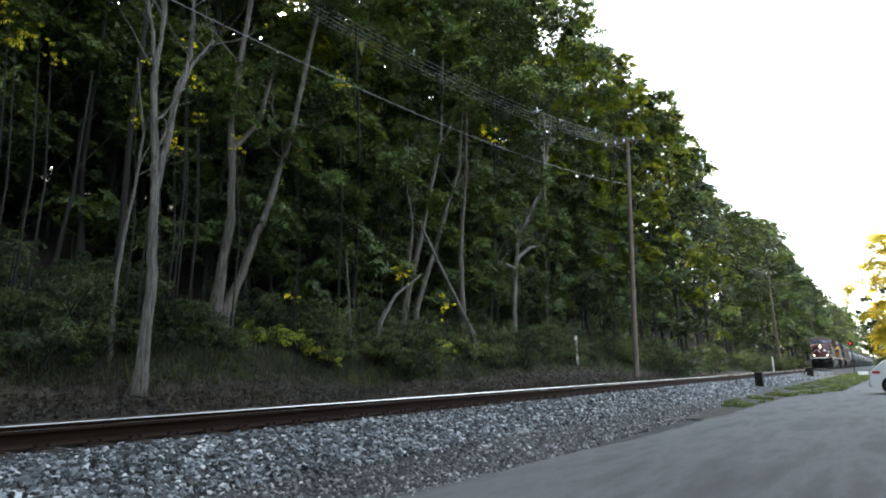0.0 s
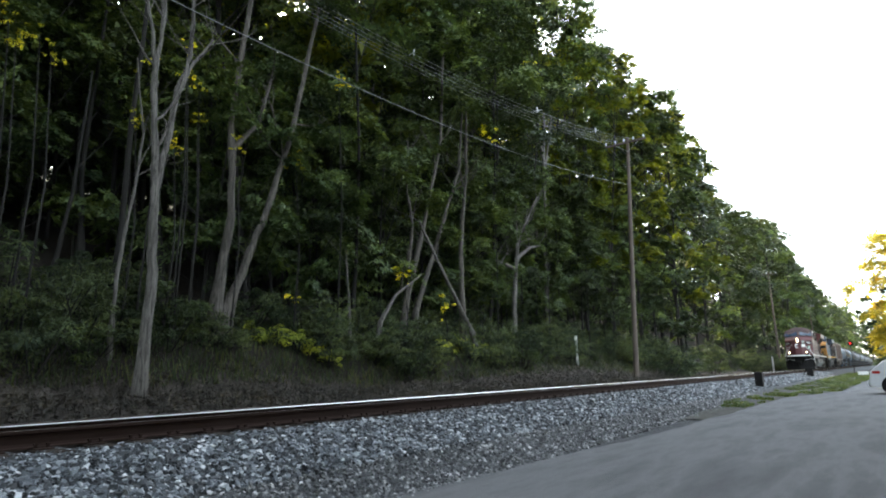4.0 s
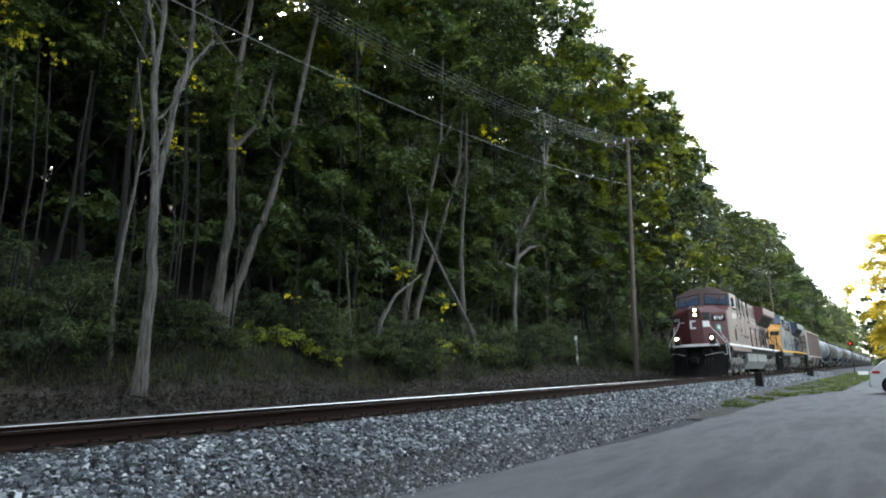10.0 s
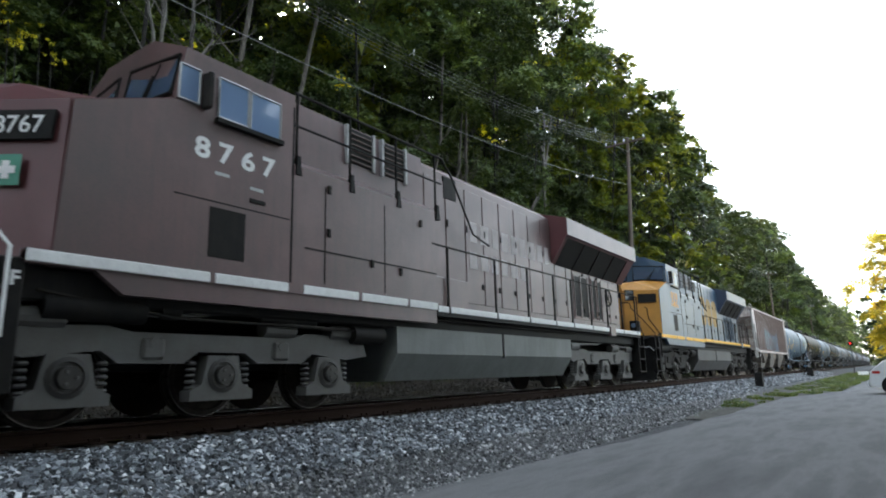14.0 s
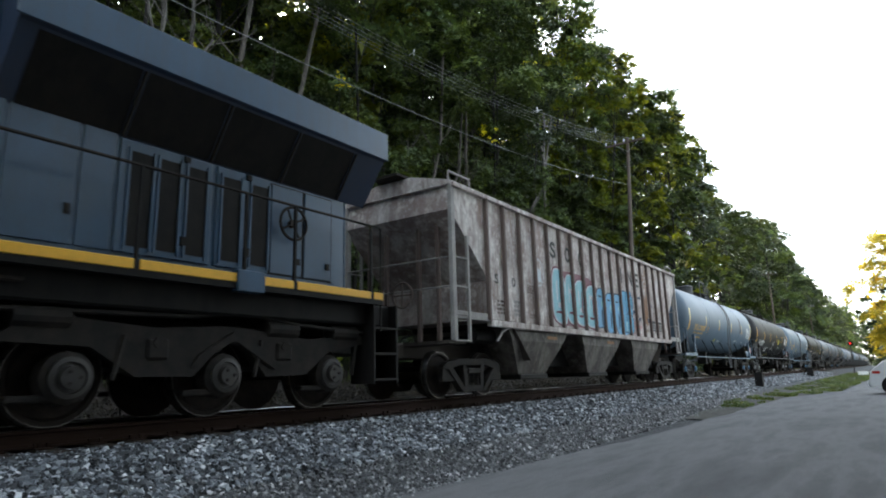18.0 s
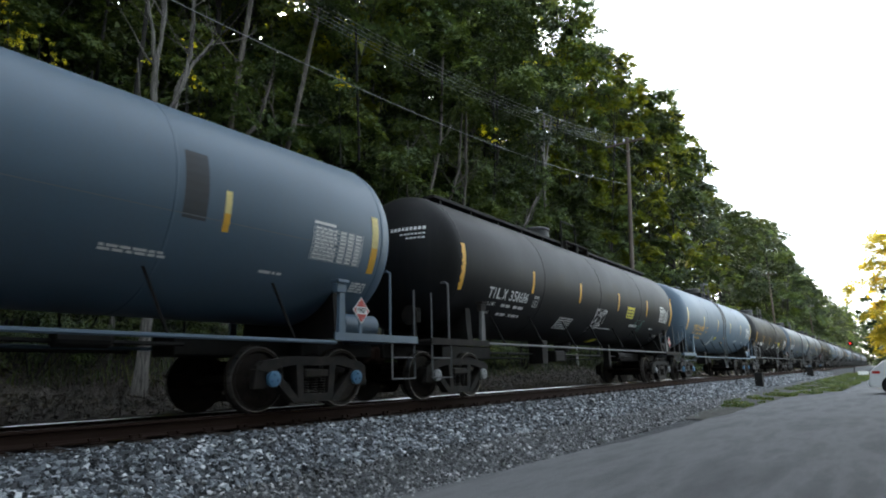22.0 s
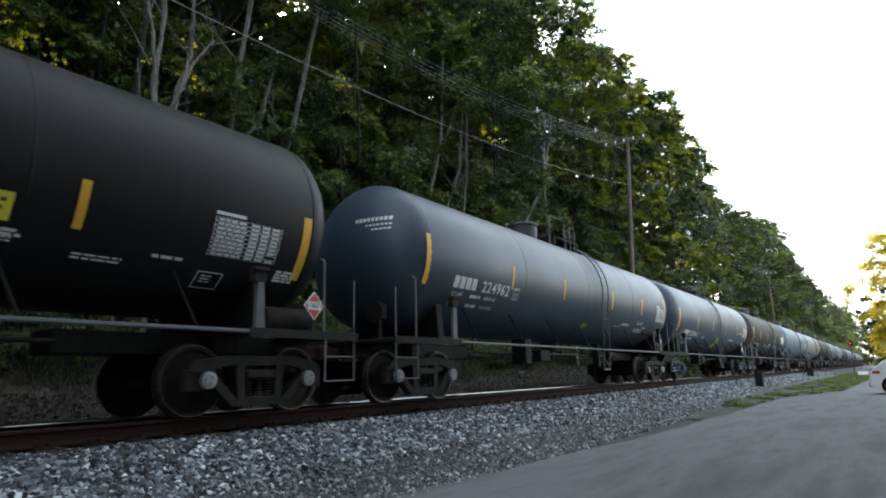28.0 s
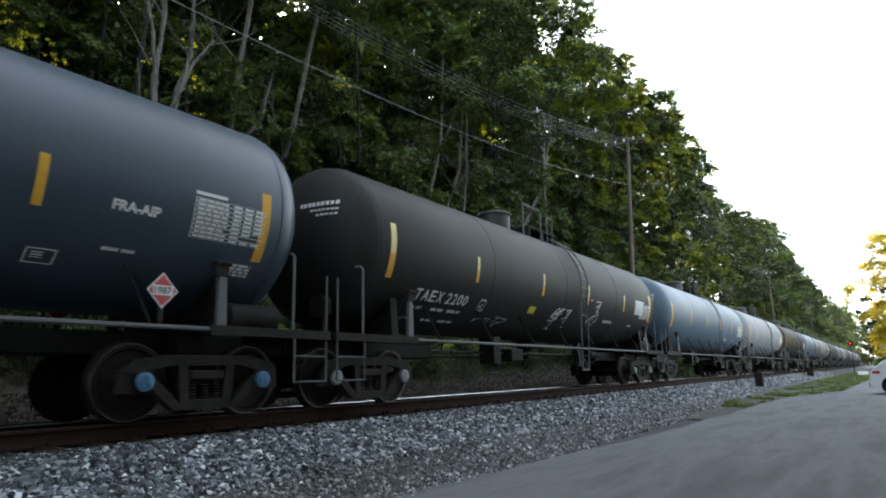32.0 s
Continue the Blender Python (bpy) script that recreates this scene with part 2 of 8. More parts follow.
# ---- mesh building ----
class Build:
    """Collects simple solids into one mesh."""

    def __init__(self):
        self.v, self.f = [], []

    def add(self, verts, faces):
        n = len(self.v)
        self.v += [tuple(p) for p in verts]
        self.f += [tuple(i + n for i in f) for f in faces]
        return self

    def box(self, x0, x1, y0, y1, z0, z1, bev=0.0):
        if bev <= 0:
            return self.add([(x, y, z) for x in (x0, x1) for y in (y0, y1) for z in (z0, z1)],
                            [(0, 1, 3, 2), (4, 6, 7, 5), (0, 4, 5, 1), (2, 3, 7, 6), (0, 2, 6, 4), (1, 5, 7, 3)])
        b = bev
        ring = [(x0 + b, y0), (x1 - b, y0), (x1, y0 + b), (x1, y1 - b), (x1 - b, y1), (x0 + b, y1), (x0, y1 - b), (x0, y0 + b)]
        inner = [(min(max(x, x0 + b), x1 - b), min(max(y, y0 + b), y1 - b)) for x, y in ring]
        verts = [(*p, z0) for p in inner] + [(*p, z0 + b) for p in ring] + [(*p, z1 - b) for p in ring] + [(*p, z1) for p in inner]
        faces = [tuple(range(7, -1, -1)), tuple(range(24, 32))]
        for k in range(3):
            faces += [(k * 8 + i, k * 8 + (i + 1) % 8, k * 8 + 8 + (i + 1) % 8, k * 8 + 8 + i) for i in range(8)]
        return self.add(verts, faces)

    def prism(self, ring, axis, a, b):
        """A closed outline (2D points) drawn along an axis from a to b. Outline axes: x: (y,z); y: (x,z); z: (x,y)."""
        put = {"x": lambda p, c: (c, p[0], p[1]), "y": lambda p, c: (p[0], c, p[1]), "z": lambda p, c: (p[0], p[1], c)}[axis]
        n = len(ring)
        verts = [put(p, a) for p in ring] + [put(p, b) for p in ring]
        return self.add(verts, [tuple(range(n - 1, -1, -1)), tuple(range(n, 2 * n))] + [(i, (i + 1) % n, n + (i + 1) % n, n + i) for i in range(n)])

    def loft(self, rings, caps=True):
        n = len(rings[0])
        verts = [p for r in rings for p in r]
        faces = [(k * n + i, k * n + (i + 1) % n, (k + 1) * n + (i + 1) % n, (k + 1) * n + i) for k in range(len(rings) - 1) for i in range(n)]
        if caps:
            faces += [tuple(range(n - 1, -1, -1)), tuple((len(rings) - 1) * n + i for i in range(n))]
        return self.add(verts, faces)

    def tube(self, pts, r, n=6):
        pts = [Vector(p) for p in pts]
        rr = r if isinstance(r, (list, tuple)) else [r] * len(pts)
        rings = []
        for i, p in enumerate(pts):
            d = (pts[min(i + 1, len(pts) - 1)] - pts[max(i - 1, 0)]).normalized()
            u = d.cross(Vector((0.31, 0.17, 0.93)) if abs(d.z) < 0.9 else Vector((1, 0, 0))).normalized()
            w = d.cross(u)
            rings.append([tuple(p + rr[i] * (math.cos(6.2832 * k / n) * u + math.sin(6.2832 * k / n) * w)) for k in range(n)])
        return self.loft(rings)

    def disc(self, c, axis, prof, n=20):
        """Turned about an axis through c; prof: (distance along the axis, radius)."""
        rings = []
        for a, r in prof:
            ring = []
            for k in range(n):
                q = 2 * math.pi * k / n
                u, w = r * math.cos(q), r * math.sin(q)
                ring.append({"x": (c[0] + a, c[1] + u, c[2] + w), "y": (c[0] + w, c[1] + a, c[2] + u), "z": (c[0] + u, c[1] + w, c[2] + a)}[axis])
            rings.append(ring)
        return self.loft(rings)

    def mesh(self, name, mat, smooth=False):
        me = bpy.data.meshes.new(name)
        me.from_pydata(self.v, [], self.f)
        bm = bmesh.new()
        bm.from_mesh(me)
        bmesh.ops.recalc_face_normals(bm, faces=bm.faces)
        bm.to_mesh(me)
        bm.free()
        me.materials.append(mat)
        if smooth:
            me.polygons.foreach_set("use_smooth", [True] * len(me.polygons))
            me.set_sharp_from_angle(angle=radians(38))
        return me


def part(name, b, mat, parent, label="", at=None, smooth=False):
    """One mesh object under a thing or a part. b: a Build or a mesh that is already there."""
    me = b.mesh(name, mat, smooth) if isinstance(b, Build) else b
    ob = new(name, me)
    ob.parent = parent
    if at is not None:
        ob.matrix_basis = at
    return tagged(ob, label)


def thing(name, at, label, category, group="", kind=""):
    ob = new(name)
    ob.matrix_basis = at
    ob.empty_display_size = 0.3
    return tagged(ob, label, category, group, kind)


def solid(name, b, mat, label="", category="", group="", kind="", at=None, smooth=False):
    me = b.mesh(name, mat, smooth) if isinstance(b, Build) else b
    ob = new(name, me)
    if at is not None:
        ob.matrix_basis = at
    return tagged(ob, label, category, group, kind)


def text_build(text, height, width=None, bold=0.0):
    """Flat lettering as (u, w) triangles: u along the line from 0, w up from 0."""
    cu = bpy.data.curves.new("lettering", "FONT")
    cu.body, cu.size, cu.resolution_u, cu.offset = text, 1.0, 3, bold
    ob = bpy.data.objects.new("lettering", cu)
    scene.collection.objects.link(ob)
    bpy.context.view_layer.update()
    me = bpy.data.meshes.new_from_object(ob.evaluated_get(bpy.context.evaluated_depsgraph_get()))
    bpy.data.objects.remove(ob)
    co = np.array([v.co[:2] for v in me.vertices])
    lo, hi = co.min(0), co.max(0)
    co = (co - lo) / (hi - lo) * [width if width else height * (hi[0] - lo[0]) / (hi[1] - lo[1]), height]
    faces = [tuple(p.vertices) for p in me.polygons]
    bpy.data.meshes.remove(me)
    return co, faces


def blocks(n, height, width):
    """A row of plain letter-sized blocks."""
    co, faces = [], []
    w = width / (n + (n - 1) * 0.22)
    for k in range(n):
        u = k * w * 1.22
        m = len(co)
        co += [(u, 0), (u + w, 0), (u + w, height), (u, height)]
        faces.append((m, m + 1, m + 2, m + 3))
    return np.array(co), faces


def table(w, h, rows, seed=1):
    """A framed data table: thin rules and columns of small print."""
    r = random.Random(seed)
    co, faces = [], []

    def put(u0, u1, w0, w1):
        m = len(co)
        co.extend([(u0, w0), (u1, w0), (u1, w1), (u0, w1)])
        faces.append((m, m + 1, m + 2, m + 3))
    t = 0.009
    put(0, w * 0.42, h + 0.03, h + 0.075)
    put(0, t, 0, h)
    put(w - t, w, 0, h)
    for k in range(rows + 1):
        z = h * k / rows
        put(t, w - t, max(0, z - t / 2), min(h, z + t / 2))
        if k < rows:
            a = 0.04 * w
            while a < 0.42 * w:
                d = r.uniform(0.05, 0.12) * w
                put(a, min(a + d, 0.46 * w), z + h / rows * 0.25, z + h / rows * 0.75)
                a += d + 0.015 * w
            for c in (0.52, 0.68, 0.84):
                if r.random() < 0.85:
                    put(c * w, (c + 0.12) * w, z + h / rows * 0.25, z + h / rows * 0.78)
    return np.array(co), faces


def bars(rows, height, width, seed=1, fill=0.75):
    """Rows of short bars in place of small print."""
    r = random.Random(seed)
    co, faces = [], []
    step = height / rows
    for k in range(rows):
        u, w = 0.0, height - (k + 1) * step
        while u < width * 0.97:
            d = min(width - u, step * r.uniform(0.8, 3.5))
            n = len(co)
            co += [(u, w), (u + d, w), (u + d, w + step * fill), (u, w + step * fill)]
            faces.append((n, n + 1, n + 2, n + 3))
            u += d + step * 0.5
    return np.array(co), faces


def rect(w, h):
    return np.array([(0, 0), (w, 0), (w, h), (0, h)], float), [(0, 1, 2, 3)]


def decal(name, flat, mat, parent, y, z, surf, label="", thick=0.004, lean=0.0):
    """Lays flat lettering on a car's side: u runs to +y, w up. surf(z) gives the side's x at a height, or (radius, centre) of a tank."""
    co, faces = flat
    tri = Build()
    if isinstance(surf, tuple):
        r, zc = surf
        t0 = math.asin(max(-0.99, min(0.99, (z - zc) / r)))
        # cut tall faces into strips so that they follow the curve
        out_v, out_f = [], []
        bm = bmesh.new()
        vs = [bm.verts.new((p[0], p[1], 0)) for p in co]
        for f in faces:
            try:
                bm.faces.new([vs[i] for i in f])
            except ValueError:
                pass
        h = float(co[:, 1].max())
        k = 1
        while k * 0.12 < h:
            geom = bm.verts[:] + bm.edges[:] + bm.faces[:]
            bmesh.ops.bisect_plane(bm, geom=geom, plane_co=(0, k * 0.12, 0), plane_no=(0, 1, 0))
            k += 1
        bm.verts.index_update()
        for v in bm.verts:
            q = t0 + v.co.y / r
            out_v.append(((r + thick) * math.cos(q), y + v.co.x + lean * v.co.y, zc + (r + thick) * math.sin(q)))
        out_f = [tuple(v.index for v in f.verts) for f in bm.faces]
        bm.free()
        tri.add(out_v, out_f)
    else:
        tri.add([(surf + thick, y + p[0] + lean * p[1], z + p[1]) for p in co], faces)
    me = bpy.data.meshes.new(name)
    me.from_pydata(tri.v, [], tri.f)
    me.materials.append(mat)
    return part(name, me, mat, parent, label)


# ---- the ground ----
HILL = [(-400, 55), (-160, 51), (-100, 47), (-68, 40), (-45, 30.5), (-30, 20.5), (-20, 12), (-14, 6.2), (-10, 3.0), (-8, 1.65), (-6.6, 0.32), (-5.6, 0.02), (-4.2, -0.2), (-3.2, -0.42), (-2, -0.6), (4, -0.82), (400, -0.82)]


LOW_HILL = [(-400, 48), (-100, 31), (-60, 21.5), (-45, 16.5), (-30, 11.5), (-20, 7.8), (-14, 5.0), (-10, 2.8)]


def ground_z(x, y):
    z = float(np.interp(x, [h[0] for h in HILL], [h[1] for h in HILL]))
    if x < -10:  # a low shoulder of the hill at first, the full slope further along
        k = float(np.interp(y, [24, 75], [0, 1]))
        z = z * k + (1 - k) * float(np.interp(x, [h[0] for h in LOW_HILL], [h[1] for h in LOW_HILL]))
    if x < -3:
        k = min(1.0, (-3 - x) / 4)
        z += k * (0.22 * noise.noise((x * 0.35, y * 0.35, 0)) + 0.5 * k * noise.noise((x * 0.08, y * 0.06, 3.1)))
        z -= k * 0.3 * float(np.interp(y, [15, 45], [0, 1]))
        if x < -14:
            z += 2.5 * noise.noise((x * 0.02, y * 0.013, 7.7)) * min(1, (-14 - x) / 20)
    return z


def build_ground():
    xs = [-2500, -1200, -600, -300, -160, -100, -80, -60, -50, -40, -32, -26, -21, -17, -14] + list(np.arange(-12.5, -2.4, 0.35)) + [-2, 0, 2, 4, 8, 14, 25, 60, 200, 700, 2500]
    ys = [-2500, -800, -200, -80, -40, -20, -10, -5] + list(np.arange(-2, 40, 0.5)) + list(np.arange(40, 130, 2.5)) + [140, 160, 190, 240, 300, 400, 600, 1000, 1800, 3000]
    v = [(x, y, ground_z(x, y)) for x in xs for y in ys]
    n = len(ys)
    b = Build().add(v, [(i * n + j, (i + 1) * n + j, (i + 1) * n + j + 1, i * n + j + 1) for i in range(len(xs) - 1) for j in range(n - 1)])
    solid("ground", b, M["ground"], "dark leaf-littered soil of a wooded hillside beside a railway", "ground", kind="structure", smooth=True)


def build_bank():
    """Bare earth at the foot of the slope, laid over the ground sheet."""
    xs, ys = list(np.arange(-7.6, -2.7, 0.22)), list(np.arange(-4, 46, 0.25)) + list(np.arange(46, 120, 2.0))
    v = []
    for i, x in enumerate(xs):
        for y in ys:
            edge = min(1, (len(xs) - 1 - i) / 2, i / 4)
            v.append((x, y, ground_z(x, y) - 0.05 + edge * (0.09 + 0.1 * abs(noise.noise((x * 2.1, y * 2.1, 5))) + 0.05 * noise.noise((x * 6, y * 6, 2)))))
    n = len(ys)
    b = Build().add(v, [(i * n + j, (i + 1) * n + j, (i + 1) * n + j + 1, i * n + j + 1) for i in range(len(xs) - 1) for j in range(n - 1)])
    solid("bank", b, M["bank"], "bare eroded earth bank along the far side of the track", "bank", kind="structure", smooth=True)


ROAD_EDGE = [(-60, 3.6), (-5, 3.6), (3.5, 3.62), (6.5, 3.7), (9, 4.12), (13, 4.42), (18, 4.52), (24, 4.65), (28.5, 4.8), (31.5, 5.55), (36, 6.4), (50, 6.75), (66, 7.05), (110, 7.6), (200, 8.5), (300, 9)]


def road_edge(y):
    return float(np.interp(y, [e[0] for e in ROAD_EDGE], [e[1] for e in ROAD_EDGE]))


def build_road():
    ys = list(np.arange(-40, 60, 0.5)) + list(np.arange(60, 300, 5.0))
    rows = []
    for y in ys:
        e = road_edge(y) + 0.07 * noise.noise((0, y * 1.3, 9)) + 0.12 * noise.noise((4, y * 0.4, 9))
        w = road_edge(y) + float(np.interp(y, [50, 88], [7.2, 2.4]))
        rows.append([(e, y, -0.84), (e + 0.02, y, -0.765), (e + 0.4, y, -0.75)] + [(e + (w - e) * k / 6, y, -0.75 + 0.012 * noise.noise((k, y * 0.5, 1))) for k in range(1, 7)] + [(w + 0.05, y, -0.84)])
    n = len(rows[0])
    b = Build().add([p for r in rows for p in r], [(i * n + j, i * n + j + 1, (i + 1) * n + j + 1, (i + 1) * n + j) for i in range(len(rows) - 1) for j in range(n - 1)])
    solid("road", b, M["asphalt"], "worn pale grey asphalt lane with a ragged edge", "road", kind="structure", smooth=True)


def build_verge():
    """Earth strip between the ballast shoulder and the lane."""
    ys = list(np.arange(16, 60, 0.5)) + list(np.arange(60, 160, 4.0))
    v = []
    for y in ys:
        a, e = float(np.interp(y, [16, 24, 40], [3.9, 3.3, 3.1])), road_edge(y) + 0.05
        for k in range(7):
            x = a + (e - a) * k / 6
            bed = float(np.interp(x, [3.0, 3.6, 4.4, 7.0], [-0.63, -0.735, -0.79, -0.8]))
            v.append((x, y, bed + (0.03 if 0 < k < 6 else -0.03) + 0.03 * noise.noise((x * 2, y * 2, 3))))
    b = Build().add(v, [(i * 7 + j, i * 7 + j + 1, i * 7 + j + 8, i * 7 + j + 7) for i in range(len(ys) - 1) for j in range(6)])
    solid("verge", b, M["verge_soil"], "dusty grey-brown earth verge with grass", "verge", kind="structure", smooth=True)


def build_ballast():
    prof = [(-3.1, -0.62), (-2.4, -0.5), (-1.75, -0.26), (-1.3, -0.225), (0.6, -0.25), (0.95, -0.262), (1.4, -0.245), (1.7, -0.28), (2.3, -0.45), (3.0, -0.63), (3.6, -0.735), (4.4, -0.79), (7.0, -0.8)]
    ys = list(np.arange(-20, 60, 0.25)) + list(np.arange(60, 420, 4.0)) + [1500]
    v = []
    for y in ys:
        for k, (x, z) in enumerate(prof):
            v.append((x, y, z + 0.02 * noise.noise((x * 3, y * 3, 4)) + (0.03 * noise.noise((x, y * 0.5, 8)) if 5 < k < 10 else 0)))
    n = len(prof)
    b = Build().add(v, [(i * n + j, i * n + j + 1, (i + 1) * n + j + 1, (i + 1) * n + j) for i in range(len(ys) - 1) for j in range(n - 1)])
    solid("ballast_bed", b, M["gravel_bed"], "bed of crushed grey stone under the track", "ballast", kind="structure", smooth=True)
    return prof


def stones(name, count, area, size, mat, label, seed, power=1.6):
    """Loose crushed stones scattered on the shoulder: area (x0, x1, y0, y1), denser towards y0."""
    r = np.random.RandomState(seed)
    x = r.uniform(area[0], area[1], count)
    y = area[2] + (area[3] - area[2]) * r.uniform(0, 1, count) ** power
    z = np.interp(x, [p[0] for p in BALLAST], [p[1] for p in BALLAST])
    s = r.uniform(size[0], size[1], count) * (1 + 0.4 * (y - area[2]) / (area[3] - area[2]))
    cube = np.array([(a, b, c) for a in (-1, 1) for b in (-1, 1) for c in (-1, 1)], float)
    v = cube[None] * r.uniform(0.45, 1.0, (count, 8, 3)) * (s[:, None, None] * r.uniform(0.55, 1.0, (count, 1, 3)))
    q = r.uniform(0, 6.28, (count, 3))
    for i, (a, b) in enumerate(((0, 1), (1, 2), (0, 2))):
        c, sn = np.cos(q[:, i])[:, None], np.sin(q[:, i])[:, None]
        va, vb = v[:, :, a].copy(), v[:, :, b].copy()
        v[:, :, a], v[:, :, b] = c * va - sn * vb, sn * va + c * vb
    v += np.stack([x, y, z + s * 0.15], 1)[:, None]
    f = np.array([(0, 1, 3, 2), (4, 6, 7, 5), (0, 4, 5, 1), (2, 3, 7, 6), (0, 2, 6, 4), (1, 5, 7, 3)])
    faces = (np.arange(count)[:, None, None] * 8 + f[None]).reshape(-1, 4)
    me = bpy.data.meshes.new(name)
    me.from_pydata(v.reshape(-1, 3).tolist(), [], faces.tolist())
    me.materials.append(mat)
    return tagged(new(name, me), label, "ballast", kind="stuff")


def rail_profile(cx):
    half = [(0.0, 0.0), (0.026, 0.0), (0.0345, -0.006), (0.0365, -0.014), (0.036, -0.036), (0.014, -0.05), (0.0095, -0.085), (0.0125, -0.14), (0.03, -0.165), (0.074, -0.178), (0.074, -0.19), (0.0, -0.19)]
    ring = [(cx + x, z) for x, z in half] + [(cx - x, z) for x, z in reversed(half[1:-1])]
    return ring


def build_track():
    track = thing("railway_track", pose(0, 0, 0), "single railway track with rusty rails on timber ties", "railway track", kind="structure")
    for cx in (-0.755, 0.755):
        part("rail", Build().prism(rail_profile(cx), "y", -60, 900), M["rust"], track, "rusty steel rail")
    # the running band, worn bright, on the crown and the inner corner of each rail
    for cx, s in ((-0.755, 1), (0.755, -1)):
        ring = [(cx - s * 0.02, 0.0008), (cx + s * 0.008, 0.002), (cx + s * 0.022, -0.0005), (cx + s * 0.031, -0.008), (cx + s * 0.037, -0.019), (cx + s * 0.041, -0.034), (cx + s * 0.03, -0.036), (cx + s * 0.02, -0.004)]
        part("running_band", Build().prism(ring, "y", -60, 900), M["rail_top"], track, "polished running surface of the rail", smooth=True)
    r = random.Random(5)
    tie = Build().box(-1.3, 1.3, -0.115, 0.115, -0.37, -0.2, 0.012).mesh("tie", M["tie"])
    plate = Build().box(-0.1, 0.19, -0.09, 0.09, -0.2, -0.186, 0.004).mesh("tie_plate", M["rust"])
    sp = Build()
    for dy in (-0.06, 0.06):
        sp.box(0.078, 0.1, dy - 0.012, dy + 0.012, -0.19, -0.155).box(0.07, 0.106, dy - 0.018, dy + 0.018, -0.158, -0.142)
    spike = sp.mesh("spike", M["rust"])
    for i in range(240):
        y = -3 + i * 0.5 + r.uniform(-0.03, 0.03)
        part("tie", tie, None, track, at=pose(r.uniform(-0.04, 0.04), y, 0, 0, 0, r.uniform(-1.5, 1.5)))
        if i < 170:
            part("tie_plate", plate, None, track, at=pose(0.755, y, 0))
            part("spike", spike, None, track, at=pose(0.755, y, 0))


# ---- the train ----
TRACK_T = [float(t) for t in np.arange(0, 32.01, 1.0)]


def run(t):
    """How far the train has come by t seconds, counted from its place at 15 s."""
    if t > 24:
        return run(24) + 9.147 * (t - 24)
    return 8.629 * (t - 15) + 0.02881 * (t - 15) ** 2


def wheel_mesh(r):
    b = Build()
    for s in (-1, 1):
        b.disc((s * 0.755, 0, 0), "x", [(s * -0.06, r * 0.3), (s * -0.065, r + 0.028), (s * -0.035, r + 0.026), (s * -0.028, r), (s * 0.07, r - 0.006), (s * 0.07, r * 0.86), (s * 0.035, r * 0.8), (s * 0.03, r * 0.4), (s * 0.07, r * 0.3), (s * 0.075, 0.09), (s * 0.12, 0.085), (s * 0.12, 0.0)], 24)
    b.disc((0, 0, 0), "x", [(-1.0, 0.075), (1.0, 0.075)], 12)
    return b.mesh("wheelset", M["wheel"], True)


def rim_mesh(r, s):
    b = Build()
    b.disc((s * 0.755, 0, 0), "x", [(s * -0.024, r + 0.001), (s * 0.06, r - 0.004), (s * 0.071, r - 0.009), (s * 0.0705, r - 0.018), (s * -0.02, r - 0.018)], 32)
    return b.mesh("wheel_rim", M["tread"], True)


WHEELSETS = []


def wheelset(truck, y, r, caps=None):
    w = part("wheelset", WHEELS[r][0], None, truck, "steel wheels on an axle", pose(0, y, r))
    for m in WHEELS[r][1]:
        part("wheel_rim", m, None, w, "bright worn wheel tread")
    if caps:
        for m in CAPS[caps]:
            part("bearing_cap", m, None, w, caps + " bearing cap")
    WHEELSETS.append((w, y, r))
    return w


def side_frame_mesh(mat, s):
    """Cast side frame of a freight truck with its springs."""
    b = Build()
    x0, x1 = s * 0.99, s * 1.13
    x0, x1 = min(x0, x1), max(x0, x1)
    out = [(-1.12, 0.36), (-1.12, 0.62), (-0.98, 0.72), (-0.5, 0.78), (0.5, 0.78), (0.98, 0.72), (1.12, 0.62), (1.12, 0.36), (0.93, 0.32), (0.72, 0.36), (0.34, 0.13), (-0.34, 0.13), (-0.72, 0.36), (-0.93, 0.32)]
    top = [(-1.12, 0.6), (-0.98, 0.72), (-0.5, 0.79), (0.5, 0.79), (0.98, 0.72), (1.12, 0.6), (0.98, 0.56), (0.5, 0.66), (-0.5, 0.66), (-0.98, 0.56)]
    b.prism(top, "x", x0, x1)
    b.prism([(-0.36, 0.12), (0.36, 0.12), (0.36, 0.24), (-0.36, 0.24)], "x", x0, x1)
    for k in (-1, 1):
        b.prism([(k * 0.98, 0.6), (k * 0.78, 0.6), (k * 0.3, 0.13), (k * 0.44, 0.12)], "x", x0 - 0.01, x1 + 0.01)
        b.prism([(k * 0.36, 0.2), (k * 0.24, 0.2), (k * 0.27, 0.7), (k * 0.4, 0.7)], "x", x0, x1)
        b.prism([(k * 1.13, 0.34), (k * 0.72, 0.34), (k * 0.74, 0.66), (k * 1.1, 0.66)], "x", x0 + 0.02, x1 - 0.02)
    b.box(x0 - 0.02, x1 + 0.02, -0.24, 0.24, 0.48, 0.6, 0.02)
    for y in (-0.17, 0.0, 0.17):
        for k in range(6):
            b.disc((s * 1.06, y, 0.25 + 0.038 * k), "z", [(0, 0.055), (0.012, 0.068), (0.024, 0.055)], 10)
    return b.mesh("side_frame", mat)


def freight_truck(car, y, cap=None):
    t = part("truck", TRUCK_BOLSTER, None, car, "cast steel four-wheel truck", pose(0, y, 0))
    for m in TRUCK_SIDES:
        part("side_frame", m, None, t, "cast side frame with coil springs")
    for d in (-0.84, 0.84):
        wheelset(t, d, 0.47, cap)
    return t


